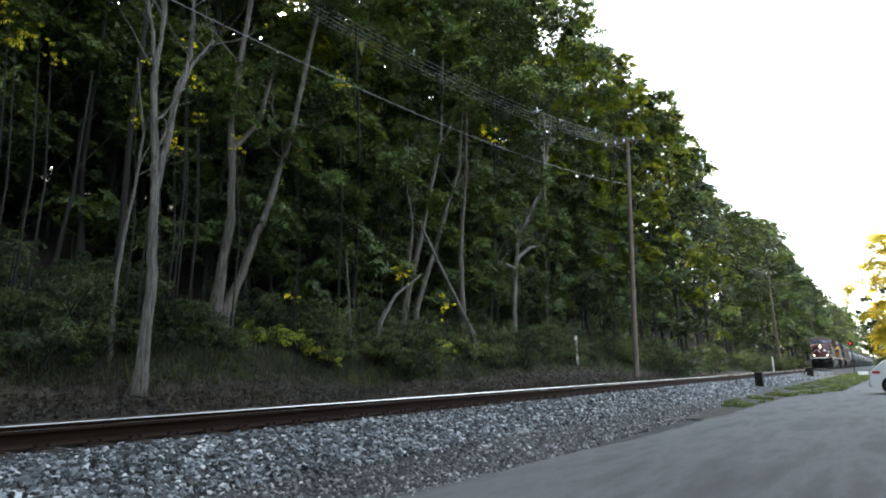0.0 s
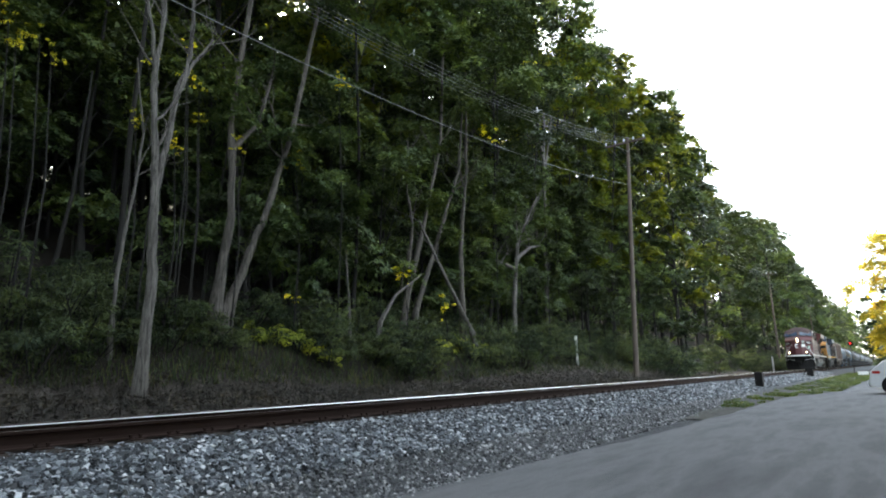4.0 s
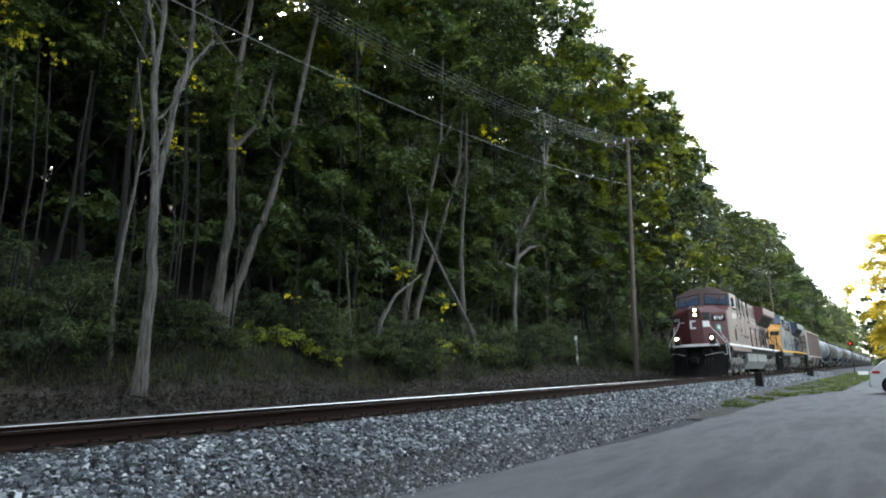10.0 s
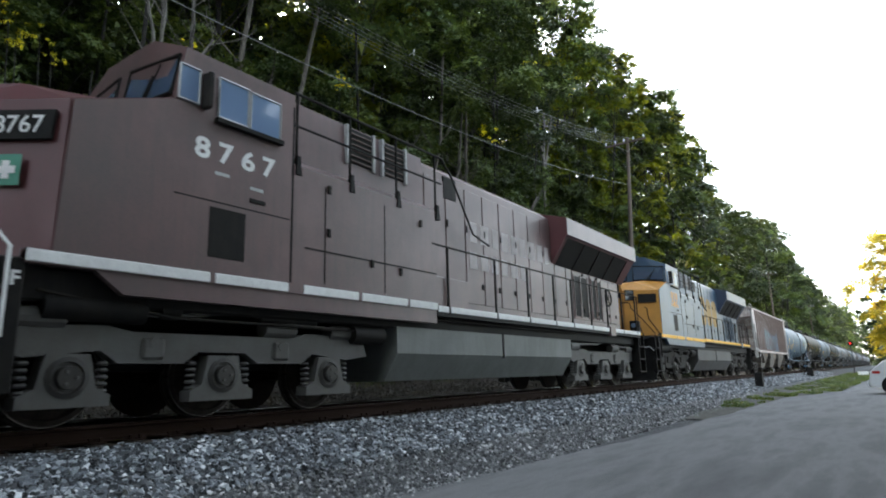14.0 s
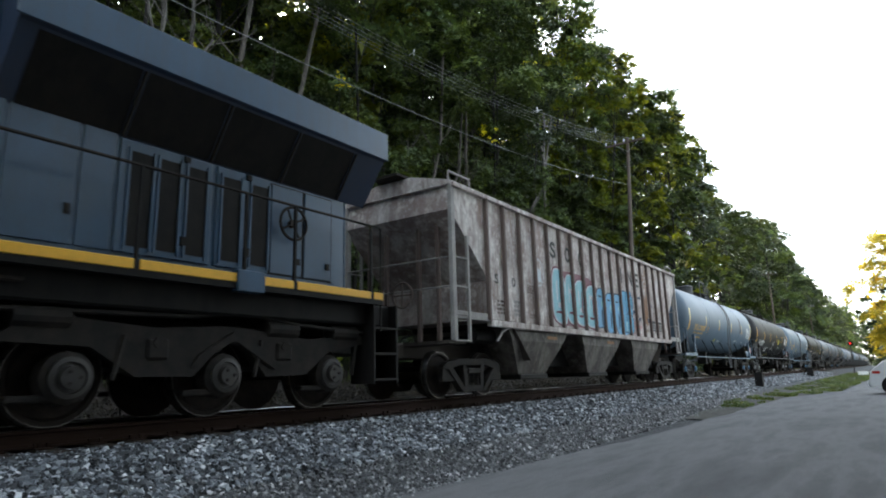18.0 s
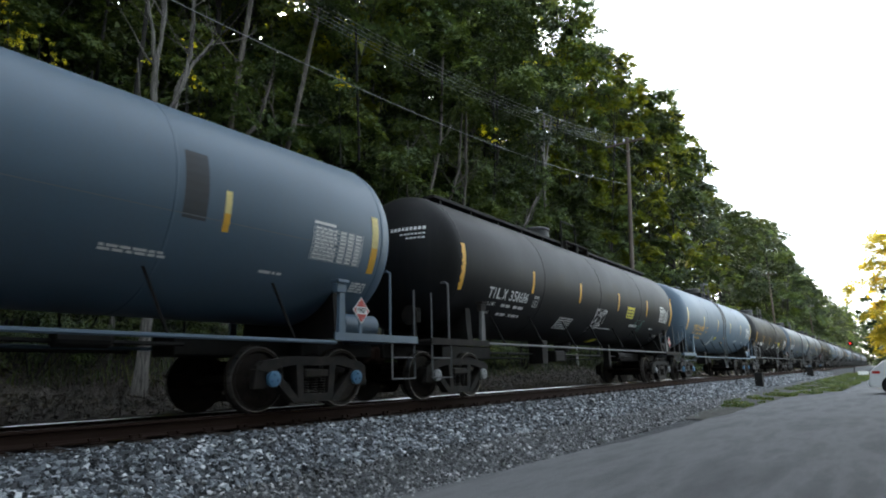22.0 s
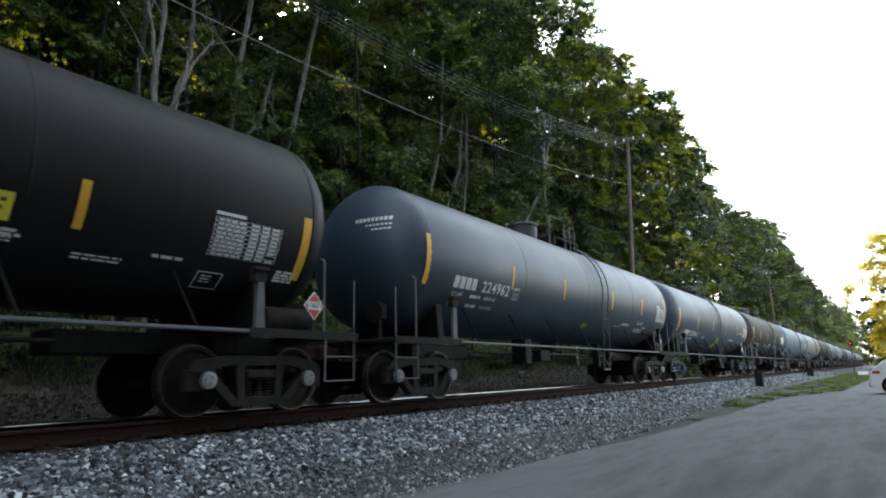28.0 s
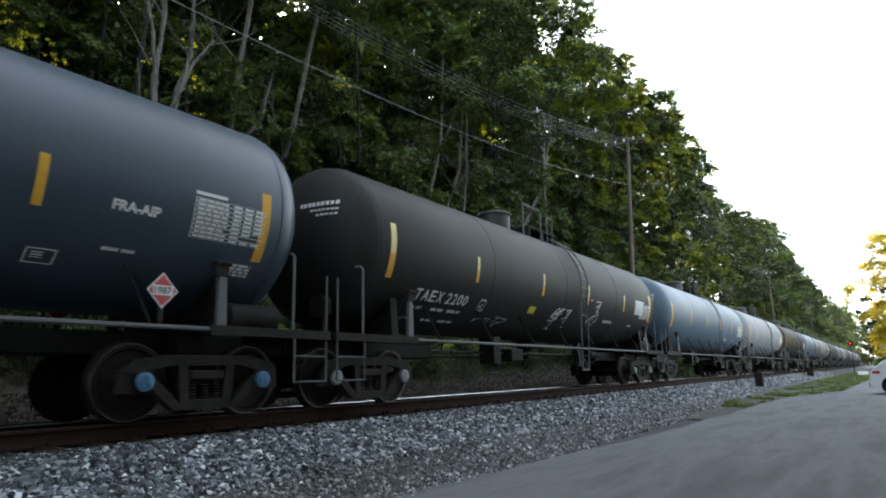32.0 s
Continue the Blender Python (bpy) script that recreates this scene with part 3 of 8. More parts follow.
def lathe_tank(y0, y1, r, zc, head=0.75, n=56):
    prof = []
    for k in range(9):
        q = math.pi / 2 * k / 8
        prof.append((y0 - head * math.cos(q), r * math.sin(q) if k else 0.02))
    prof[0] = (y0 - head, 0.05)
    prof += [(y0 + (y1 - y0) * k / 6, r) for k in range(1, 6)]
    for k in range(9):
        q = math.pi / 2 * k / 8
        prof.append((y1 + head * math.sin(q), max(0.05, r * math.cos(q))))
    return Build().disc((0, 0, zc), "y", prof, n)


TANK_R, TANK_Z = 1.5, 2.85


def ladder(b, x, y, z0, z1, w=0.42, step=0.3, r=0.018):
    for d in (-w / 2, w / 2):
        b.tube([(x, y + d, z0), (x, y + d, z1)], r, 5)
    z = z0 + 0.1
    while z < z1:
        b.tube([(x, y - w / 2, z), (x, y + w / 2, z)], r * 0.8, 5)
        z += step
    return b


def spell(word, y, z, w, bold, mat, shell, surf, thick):
    """Stencilled characters, one part each, set out over the width w."""
    cells = [0.45 if c == "1" else 0.4 if c == "I" else 1.0 for c in word]
    unit = w / (sum(cells) + 0.22 * (len(word) - 1))
    for c, k in zip(word, cells):
        decal("character", text_build(c, 0.25, unit * k * (0.45 if c == "I" else 1.0), 0.0 if c == "I" else bold), mat, shell, y, z, surf, "", thick)
        y += unit * (k + 0.22)


def tank_car(y_mid, col, mark, label, style="ladder", cap=None, seed=1, mark_mat="white", extras=(), half=7.47, panels=True, low=0.0, two_tone=False, placard=(6.8, 1.36), loads=None, s0=-7.47, s1=7.47, off=-1.0, ladder_at=None, strips=None, trucks=None, table_y=None, mark_at=None, seam=False):
    """y_mid: the car's middle at 15 s. half: from there to the reflective end strips."""
    car = thing("tank_car", pose(0, y_mid, 0), label, "tank car", "tank cars of the train")
    e = half + 0.15
    shell = part("tank", lathe_tank(-e, e, TANK_R, TANK_Z), col, car, "", smooth=True)
    surf = (TANK_R, TANK_Z)
    # weld rings
    for y in (-e + 0.02, -e / 2, 0.0, e / 2, e - 0.02):
        part("weld_seam", Build().disc((0, y, TANK_Z), "y", [(-0.03, TANK_R - 0.01), (-0.012, TANK_R + 0.005), (0.012, TANK_R + 0.005), (0.03, TANK_R - 0.01)], 56), col, shell, smooth=True)
    blk = M["black"]
    for s in (-1, 1):
        sill = Build().box(-0.28, 0.28, min(s * (e - 3.0), s * (e + 1.05)), max(s * (e - 3.0), s * (e + 1.05)), 0.82, 1.12, 0.02)
        sill.box(-0.55, 0.55, min(s * (e - 0.95), s * (e - 0.55)), max(s * (e - 0.95), s * (e - 0.55)), 0.82, 1.12, 0.02)
        saddle = [(-1.18, 1.08)] + [(TANK_R * 0.99 * math.sin(q), TANK_Z - TANK_R * 0.99 * math.cos(q)) for q in np.linspace(-0.85, 0.85, 13)] + [(1.18, 1.08)]
        sill.prism(saddle, "y", s * (e - 0.72) - 0.09, s * (e - 0.72) + 0.09)
        part("end_sill", sill, blk, car, "black stub sill and saddle")
        plat = Build().box(-1.42, 1.42, min(s * (e + 0.28), s * (e + 1.0)), max(s * (e + 0.28), s * (e + 1.0)), 1.06, 1.13, 0.015)
        for sx in (-1, 1):
            plat.box(sx * 1.42 - 0.02, sx * 1.42 + 0.02, min(s * (e - 1.05), s * (e + 1.0)), max(s * (e - 1.05), s * (e + 1.0)), 1.03, 1.15)
        part("end_platform", plat, M["frame_grey"] if style != "pale" else col, car, "narrow steel end platform")
        cp = Build().box(-0.13, 0.13, min(s * (e + 1.0), s * (e + 1.38)), max(s * (e + 1.0), s * (e + 1.38)), 0.78, 1.0, 0.03).box(-0.2, 0.2, min(s * (e + 1.3), s * (e + 1.58)), max(s * (e + 1.3), s * (e + 1.58)), 0.72, 1.05, 0.06)
        part("coupler", cp, M["rust"], car, "rusty knuckle coupler")
        # end handrail and corner stirrups
        hr = Build()
        zt = 2.28 if style != "tall" else 2.35
        y2, y1 = s * (e + 0.95), s * (e + 0.33)
        hr.tube([(1.36, y1, 1.1), (1.36, y1, zt - 0.05), (1.3, y1, zt), (-1.3, y1, zt), (-1.36, y1, zt - 0.05), (-1.36, y1, 1.1)], 0.022, 6)
        part("end_handrail", hr, M["rail_grey"] if style != "pale" else col, car)
        for sx in (-1, 1):
            st = Build()
            st.tube([(sx * 1.4, y1, 1.1), (sx * 1.4, y1, 0.42), (sx * 1.4, y2, 0.42), (sx * 1.4, y2, 1.1)], 0.018, 5)
            st.tube([(sx * 1.4, y1, 0.78), (sx * 1.4, y2, 0.78)], 0.014, 5)
            st.tube([(sx * 1.4, y2, 1.1), (sx * 1.4, y2, 2.0)], 0.018, 5)
            part("step", st, M["rail_grey"], car)
            br = Build().prism([(s * (e - 0.95), 1.13), (s * (e - 0.8), 1.13), (s * (e - 0.84), 1.95), (s * (e - 0.93), 1.95)], "x", sx * 1.38 - 0.03, sx * 1.38 + 0.03)
            part("brace_leg", br, M["rail_grey"] if style != "pale" else col, car)
            part("step_bracket", Build().box(min(sx * 1.3, sx * 1.46), max(sx * 1.3, sx * 1.46), s * (e - 0.9) - 0.12, s * (e - 0.9) + 0.12, 1.93, 1.98, 0.008).box(min(sx * 1.3, sx * 1.42), max(sx * 1.3, sx * 1.42), s * (e - 0.9) - 0.1, s * (e - 0.9) + 0.1, 1.78, 1.93, 0.008), M["frame_grey"] if style != "pale" else col, car)
            if panels and s > 0:
                py, px = placard
                d = lambda k, lo, hi, t: Build().prism([(s * py - 0.195 * k, 1.53), (s * py, 1.53 - 0.215 * lo), (s * py + 0.195 * k, 1.53), (s * py, 1.53 + 0.215 * hi)], "x", sx * px - t, sx * px + t)
                pc = part("placard", d(1.0, 1.0, 1.0, 0.006), M["white"], car, "red and white diamond hazard placard in a holder")
                part("placard_field", d(0.9, 0.9, 0.9, 0.009), M["red"], pc)
                part("placard_panel", Build().box(min(sx * px, sx * (px + 0.013)), max(sx * px, sx * (px + 0.013)), s * py - 0.125, s * py + 0.125, 1.47, 1.59), M["white"], pc)
                if sx > 0:
                    decal("number", text_build("1987", 0.085, 0.21, 0.02), M["stencil"], pc, s * py - 0.105, 1.488, px + 0.012)
                part("placard_bracket", Build().box(sx * px - 0.03, sx * px - 0.008, s * py - 0.03, s * py + 0.03, 1.14, 1.62), M["frame_grey"] if style != "pale" else col, car)
        # brake stand, air reservoir and print on the head
        if s < 0:
            part("brake_stand", Build().box(0.62, 0.7, s * (e + 0.55) - 0.04, s * (e + 0.55) + 0.04, 1.12, 1.75).box(0.55, 0.78, s * (e + 0.55) - 0.1, s * (e + 0.55) + 0.1, 1.5, 1.8, 0.02).disc((0.66, s * (e + 0.68), 1.65), "y", [(-0.015, 0.2), (0.015, 0.2), (0.015, 0.16), (-0.015, 0.16), (-0.015, 0.2)], 18), M["frame_grey"], car, "hand brake stand with its wheel")
        else:
            part("air_reservoir", Build().disc((1.0, e - 0.62, 1.32), "y", [(0, 0.03), (0.02, 0.15), (0.06, 0.19), (0.84, 0.19), (0.88, 0.15), (0.9, 0.03)], 16), M["frame_grey"] if style != "pale" else col, car, "grey air reservoir on the platform", smooth=True)
        if panels:
            hp = Build()
            for rw, (zz, w0, n) in enumerate(((3.4, 0.8, 9), (3.3, 0.55, 7), (3.21, 0.42, 5))):
                for k in range(n):
                    xa = 1.0 - w0 + w0 * k / n
                    for xx in (0,):
                        xb = xa + w0 / n * 0.72
                        pt = lambda x, z: (x, s * (e + 0.012 + 0.75 * math.sqrt(max(0.0, 1 - (x * x + (z - TANK_Z) ** 2) / TANK_R ** 2))), z)
                        hh = 0.075 if rw == 0 else 0.035
                        hp.add([pt(xa, zz), pt(xb, zz), pt(xb, zz + hh), pt(xa, zz + hh)], [(0, 1, 2, 3)])
            part("head_print", hp, M[mark_mat], shell, "rows of small print on the tank head")
    # long side rail low on the tank, with stays
    for sx in (-1, 1):
        zr = 1.0 if style == "pale" else 1.1
        rl = Build().tube([(sx * 1.4, -e + 1.0, zr), (sx * 1.4, e - 1.0, zr)], 0.03, 6)
        part("side_rail", rl, M["rail_grey"] if style != "pale" else col, car)
        for k in range(7):
            y = -e + 1.8 + k * (2 * e - 3.6) / 6
            part("rail_stay", Build().tube([(sx * 1.4, y, zr), (sx * 1.12, y - 0.22, 1.84)], 0.02, 5), blk, car)
    # top: platform, manway, relief valve; the ladder stands behind the dome or, where ladder_at is given, before it
    T = TANK_Z + TANK_R
    if ladder_at is None:
        lad, dome, rails, hoops, deck = off + 1.95, off - 0.2, (off + 0.1, off + 1.15), (off + 1.55, off + 1.9), (off + 0.35, off + 2.1)
    else:
        lad, dome, rails, hoops, deck = ladder_at, ladder_at + 0.5, (ladder_at + 0.15, ladder_at + 1.15), (ladder_at - 0.6, ladder_at - 0.25), (ladder_at - 0.8, ladder_at + 1.3)
    top = part("top_platform", Build().box(-0.75, 0.75, deck[0], deck[1], T + 0.06, T + 0.1), M["frame_grey"], car, "steel grating platform on top of the tank")
    for y in (deck[0] + 0.05, (deck[0] + deck[1]) / 2, deck[1] - 0.05):
        part("platform_bearer", Build().box(-0.75, 0.75, y - 0.03, y + 0.03, T - 0.24, T + 0.056), M["frame_grey"], top)
    man = Build().disc((0, dome, T), "z", [(-0.1, 0.42), (0.36, 0.42), (0.365, 0.46), (0.41, 0.46), (0.45, 0.42), (0.48, 0.32), (0.49, 0.02)], 28)
    for k in range(12):
        man.disc((0.43 * math.cos(k * 0.5236), dome + 0.43 * math.sin(k * 0.5236), T + 0.33), "z", [(0, 0.022), (0.12, 0.022)], 6)
    part("manway", man, M["dome_grey"], car, "bolted steel manway dome", smooth=True)
    vy = dome + (0.85 if ladder_at is None else 0.65)
    part("relief_valve", Build().disc((0, vy, T + 0.08), "z", [(-0.15, 0.14), (0.16, 0.14), (0.2, 0.09), (0.2, 0.02)], 16).tube([(0, vy, T + 0.15), (0.3, vy + 0.15, T + 0.2), (0.45, vy + 0.3, T + 0.1)], 0.04, 6), blk, car, smooth=True)
    if style == "walkway":
        wk = Build().box(0.3, 0.62, -e + 0.3, e - 0.3, TANK_Z + TANK_R - 0.02, TANK_Z + TANK_R + 0.05)
        for k in range(12):
            y = -e + 0.6 + k * (2 * e - 1.2) / 11
            wk.box(0.34, 0.58, y - 0.04, y + 0.04, TANK_Z + TANK_R - 0.25, TANK_Z + TANK_R)
        part("running_board", wk, blk, car, "black running board along the tank top")
    for sx in (-0.72, 0.72):
        g = Build().tube([(sx, rails[0], T - 0.2), (sx, rails[0], T + 0.6), (sx, rails[0] + 0.08, T + 0.68), (sx, rails[1] - 0.08, T + 0.68), (sx, rails[1], T + 0.6), (sx, rails[1], T - 0.2)], 0.024, 6)
        part("top_rail", g, M["rail_grey"] if style != "walkway" else blk, car)
        if style != "walkway":
            g = Build().tube([(sx, hoops[0], T - 0.2), (sx, hoops[0], T + 0.5), (sx, hoops[0] + 0.06, T + 0.57), (sx, hoops[1] - 0.06, T + 0.57), (sx, hoops[1], T + 0.5), (sx, hoops[1], T - 0.2)], 0.022, 6)
            part("top_rail", g, M["rail_grey"], car, "short hoop rail beside the ladder")
    if style != "walkway":
        for sx in (-1, 1):
            ld = Build()
            pts = [(sx * (TANK_R + 0.1) * math.cos(q), TANK_Z + (TANK_R + 0.1) * math.sin(q)) for q in np.linspace(1.15, -0.28, 9)] + [(sx * 1.5, 1.2), (sx * 1.46, 0.5)]
            for dy in (lad - 0.23, lad + 0.23):
                ld.tube([(p[0], dy, p[1]) for p in pts], 0.022, 5)
            q = 1.0
            for k in range(13):
                s = k / 12 * (len(pts) - 1)
                i = min(int(s), len(pts) - 2)
                p = [pts[i][j] + (pts[i + 1][j] - pts[i][j]) * (s - i) for j in (0, 1)]
                ld.tube([(p[0], lad - 0.23, p[1]), (p[0], lad + 0.23, p[1])], 0.016, 5)
            part("ladder", ld, M["rail_grey"], car, "steel side ladder")
            ub = Build().tube([(sx * 1.46, lad - 0.23, 0.52), (sx * 1.46, lad + 0.23, 0.52)], 0.02, 5).tube([(sx * 1.4, lad - 0.4, 1.13), (sx * 1.46, lad - 0.18, 0.55)], 0.018, 5).tube([(sx * 1.2, lad + 0.1, 1.2), (sx * 1.46, lad + 0.23, 0.55)], 0.018, 5)
            part("ladder_step", ub, M["rail_grey"], car)
    # bottom outlet, brake gear under the tank
    part("bottom_outlet", Build().disc((0, 0.2, TANK_Z - TANK_R), "z", [(0.1, 0.3), (-0.25, 0.22), (-0.3, 0.12), (-0.5, 0.12)], 14), blk, car, smooth=True)
    ug = Build().tube([(0.7, -4.5, 0.95), (0.7, 4.5, 0.95)], 0.03, 5).tube([(-0.5, -4.2, 0.9), (-0.5, 4.4, 0.9)], 0.025, 5)
    ug.disc((0.75, 2.9, 0.98), "y", [(0, 0.03), (0, 0.11), (0.6, 0.11), (0.65, 0.06), (0.65, 0.02)], 14).box(0.6, 1.0, -3.2, -2.9, 0.7, 1.3).box(0.6, 0.95, -2.3, -1.7, 0.75, 1.05, 0.03).box(0.75, 0.95, 1.7, 1.85, 0.6, 1.3)
    part("brake_gear", ug, blk, car, "black brake pipes and cylinder under the tank")
    for y in trucks or (-half + 0.15, half - 0.65):
        freight_truck(car, y, cap)
    # reflective strips
    z0 = 2.17 - low
    for k in range(6):
        y = strips[k] if strips else s0 + k * (s1 - s0) / 5
        tall, wide = (0.98, 0.15) if k in (0, 5) else (0.55, 0.1)
        zb = z0 if k in (0, 5) else z0 + 0.2
        cut = tall * 0.45 if two_tone else tall
        decal("reflective_strip", rect(wide, cut), M["yellow"], shell, y - wide / 2, zb, surf, "yellow reflective strip")
        if two_tone:
            zq = TANK_Z + TANK_R * math.sin(math.asin((zb - TANK_Z) / TANK_R) + cut / TANK_R)
            decal("reflective_strip", rect(wide, tall - cut), M["pale_yellow"], shell, y - wide / 2, zq, surf, "pale yellow reflective strip")
    tm = M[mark_mat]
    if mark:
        letters, number = mark
        y, wl, wn, z, plate = mark_at or (s0 + 0.96, 0.82, 1.05, 2.22 - low, s0 + 3.26)
        for word, at, w in ((letters, y, wl), (number, y + wl + 0.13, wn)):
            if isinstance(word, tuple):
                decal("lettering", word, tm, shell, at, z, surf)
            else:
                spell(word, at, z, w, 0.035 if mark_mat == "orange" else 0.018, tm, shell, surf, 0.004)
        for k, (head, dz) in enumerate((("LD LMT", 0.15), ("LT WT", 0.33))):
            decal("small_print", text_build(head, 0.085, None, 0.01), tm, shell, y + 0.05, z - dz, surf)
            decal("small_print", bars(1, 0.085, 0.42, seed + k, 0.9), tm, shell, y + 0.72, z - dz, surf)
            if loads:
                decal("small_print", text_build(loads[k], 0.085, None, 0.01), tm, shell, y + 1.28, z - dz, surf)
            else:
                decal("small_print", bars(1, 0.085, 0.5, seed + k + 5, 0.9), tm, shell, y + 1.28, z - dz, surf)
        decal("class_frame", (np.array([(0, 0), (.25, 0), (.25, .28), (0, .28), (.018, .018), (.232, .018), (.232, .262), (.018, .262)]), [(0, 1, 5, 4), (1, 2, 6, 5), (2, 3, 7, 6), (3, 0, 4, 7)]), tm, shell, plate, z - 0.05, surf)
        decal("small_print", text_build("PLATE", 0.05, 0.19, 0.01), tm, shell, plate + 0.03, z + 0.145, surf)
        decal("lettering", text_build("C", 0.12, None, 0.02), tm, shell, plate + 0.075, z - 0.01, surf)
    if panels:
        decal("data_panel", table(1.08, 0.52, 9, seed + 2), M["white"], shell, s1 - 1.36 if table_y is None else table_y, 2.24 - (0.17 if 0.25 < low < 0.27 else 0), surf, "white framed data table")
        decal("small_print", bars(4, 0.2, 0.34, seed + 3), M["white"], shell, s1 - 0.35, 1.86, surf)
        decal("small_print", bars(2, 0.1, 0.8, seed + 3), M["white"], shell, half - 4.4, 1.95, surf)
        decal("small_print", bars(1, 0.06, 0.4, seed + 4), M["white"], shell, half - 2.2, 1.95, surf)
    if seam:
        decal("weld_line", rect(2 * half - 1.2, 0.014), M["seam_grey"], shell, -half + 0.6, 2.49, surf, "thin pale lengthwise seam", 0.003)
    for fn in extras:
        fn(car, shell, surf)
    return car


def locomotive(y_front, body, dark, stripe, truck_mat, label, cab_col, lamps, number, number_mat, front_rail):
    """A six-axle diesel, its front plate at local y 0, its length running to +y."""
    lo = thing("locomotive", pose(0, y_front, 0), label, "locomotive", "locomotives of the train")
    W = 1.47
    blk = M["black"]
    first = number_mat is M["white"]
    deck = 1.76 if first else 1.84
    feet = [8.84, 10.67, 12.19, 13.64, 14.75, 16.09, 17.4, 18.7, 20.05] if first else [8.75, 10.2, 11.65, 13.1, 14.55, 16.09, 17.55, 18.41, 20.05]
    # frame and walkway edge
    part("underframe", Build().box(-1.3, 1.3, 0.75, 20.75, 1.3, 1.66, 0.03).box(-0.5, 0.5, 0.7, 21.0, 0.85, 1.35, 0.04), blk, lo, "black steel underframe")
    for s in (-1, 1):
        a, b = sorted((s * 1.36, s * 1.5))
        for y0, y1 in ((1.5, 3.55), (3.62, 4.8), (5.08, 6.24), (6.32, 7.5), (7.56, 8.4)):
            part("sill_stripe", Build().box(a, b, y0, y1, 1.67, 1.8, 0.008), stripe, lo, "painted stripe along the sill")
        part("sill_edge", Build().box(a * 0.995, b * 0.995, 1.5, 8.4, 1.66, 1.81), body, lo)
        for y0, y1 in zip((8.42, *feet), (*[y - 0.07 for y in feet], 20.28)):
            part("sill_stripe", Build().box(a, b, y0, y1, deck - 0.12, deck, 0.008), stripe, lo, "painted stripe along the sill")
        part("rear_sill", Build().box(min(s * 1.3, s * 1.49), max(s * 1.3, s * 1.49), 8.4, 20.27, deck - 0.2, deck - 0.004), blk, lo)
        part("skirt", Build().prism([(2.15, 1.68), (8.4, 1.68), (8.4, 1.42), (2.5, 1.42)], "x", s * 1.36, s * 1.47), body, lo)
        part("walkway", Build().box(min(s * 0.9, s * 1.48), max(s * 0.9, s * 1.48), 8.4, 20.3, deck - 0.12, deck - 0.002), blk, lo)
    # cab and nose
    roof = [(W, 4.55), (0.82, 4.86), (-0.82, 4.86), (-W, 4.55)]
    cabp = [(W, 1.68)] + roof + [(-W, 1.68)]

    def cab_ring(y, wide, top=None):
        return [(x * wide, y, z) for x, z in cabp]
    cab = Build()
    # nose: a wedge in plan that rises to the windshields
    nose = [[(0.32, 0.86, 1.75), (0.32, 0.93, 3.5), (0.24, 0.98, 3.74), (-0.24, 0.98, 3.74), (-0.32, 0.93, 3.5), (-0.32, 0.86, 1.75)],
            [(W, 1.72, 1.75), (1.42, 1.78, 3.52), (0.55, 1.6, 3.9), (-0.55, 1.6, 3.9), (-1.42, 1.78, 3.52), (-W, 1.72, 1.75)],
            [(W, 3.0, 1.75), (W, 2.98, 3.96), (0.6, 2.98, 4.1), (-0.6, 2.98, 4.1), (-W, 2.98, 3.96), (-W, 3.0, 1.75)]]
    part("nose", Build().loft(nose), dark, lo, "blunt wedge-shaped nose")
    cab.loft([[(W, 2.94, 1.7), (W, 2.94, 3.93), (W, 3.06, 4.7), (0.62, 3.06, 5.1), (-0.62, 3.06, 5.1), (-W, 3.06, 4.7), (-W, 2.94, 3.93), (-W, 2.94, 1.7)],
              [(W, 4.86, 1.7), (W, 4.86, 3.93), (W, 4.86, 4.7), (0.62, 4.86, 5.1), (-0.62, 4.86, 5.1), (-W, 4.86, 4.7), (-W, 4.86, 3.93), (-W, 4.86, 1.7)]])
    part("cab", cab, cab_col, lo, "full-width crew cab")
    part("cab_side", Build().prism([(1.74, 1.76), (1.8, 3.5), (2.95, 3.94), (4.82, 3.94), (4.82, 1.76)], "x", W - 0.02, W + 0.003), body, lo)
    part("roof_cap", Build().box(-0.5, 0.5, 3.4, 4.7, 5.1, 5.16, 0.03).disc((0.3, 3.2, 5.1), "z", [(0, 0.07), (0.1, 0.05), (0.1, 0.01)], 10).disc((-0.2, 3.3, 5.1), "z", [(0, 0.07), (0.12, 0.05), (0.12, 0.01)], 10), body, lo)
    # windshields, a pair each side of the centre post
    for s in (-1, 1):
        wd = part("windshield", Build().add([(s * 0.16, 2.93, 4.16), (s * 1.36, 2.93, 4.06), (s * 1.36, 3.03, 4.58), (s * 0.16, 3.03, 4.74)], [(0, 1, 2, 3)]), M["shield"], lo, "windshield reflecting the pale sky")
        fr = Build().tube([(s * 0.14, 2.925, 4.14), (s * 1.38, 2.925, 4.04), (s * 1.38, 3.025, 4.6), (s * 0.14, 3.025, 4.76), (s * 0.14, 2.925, 4.14)], 0.03, 5)
        part("window_seal", fr, blk, wd)
        part("wiper", Build().tube([(s * 0.7, 2.9, 4.08), (s * 0.95, 2.91, 4.4)], 0.014, 4).tube([(s * 0.8, 2.9, 4.1), (s * 1.05, 2.95, 4.55)], 0.012, 4), blk, wd)
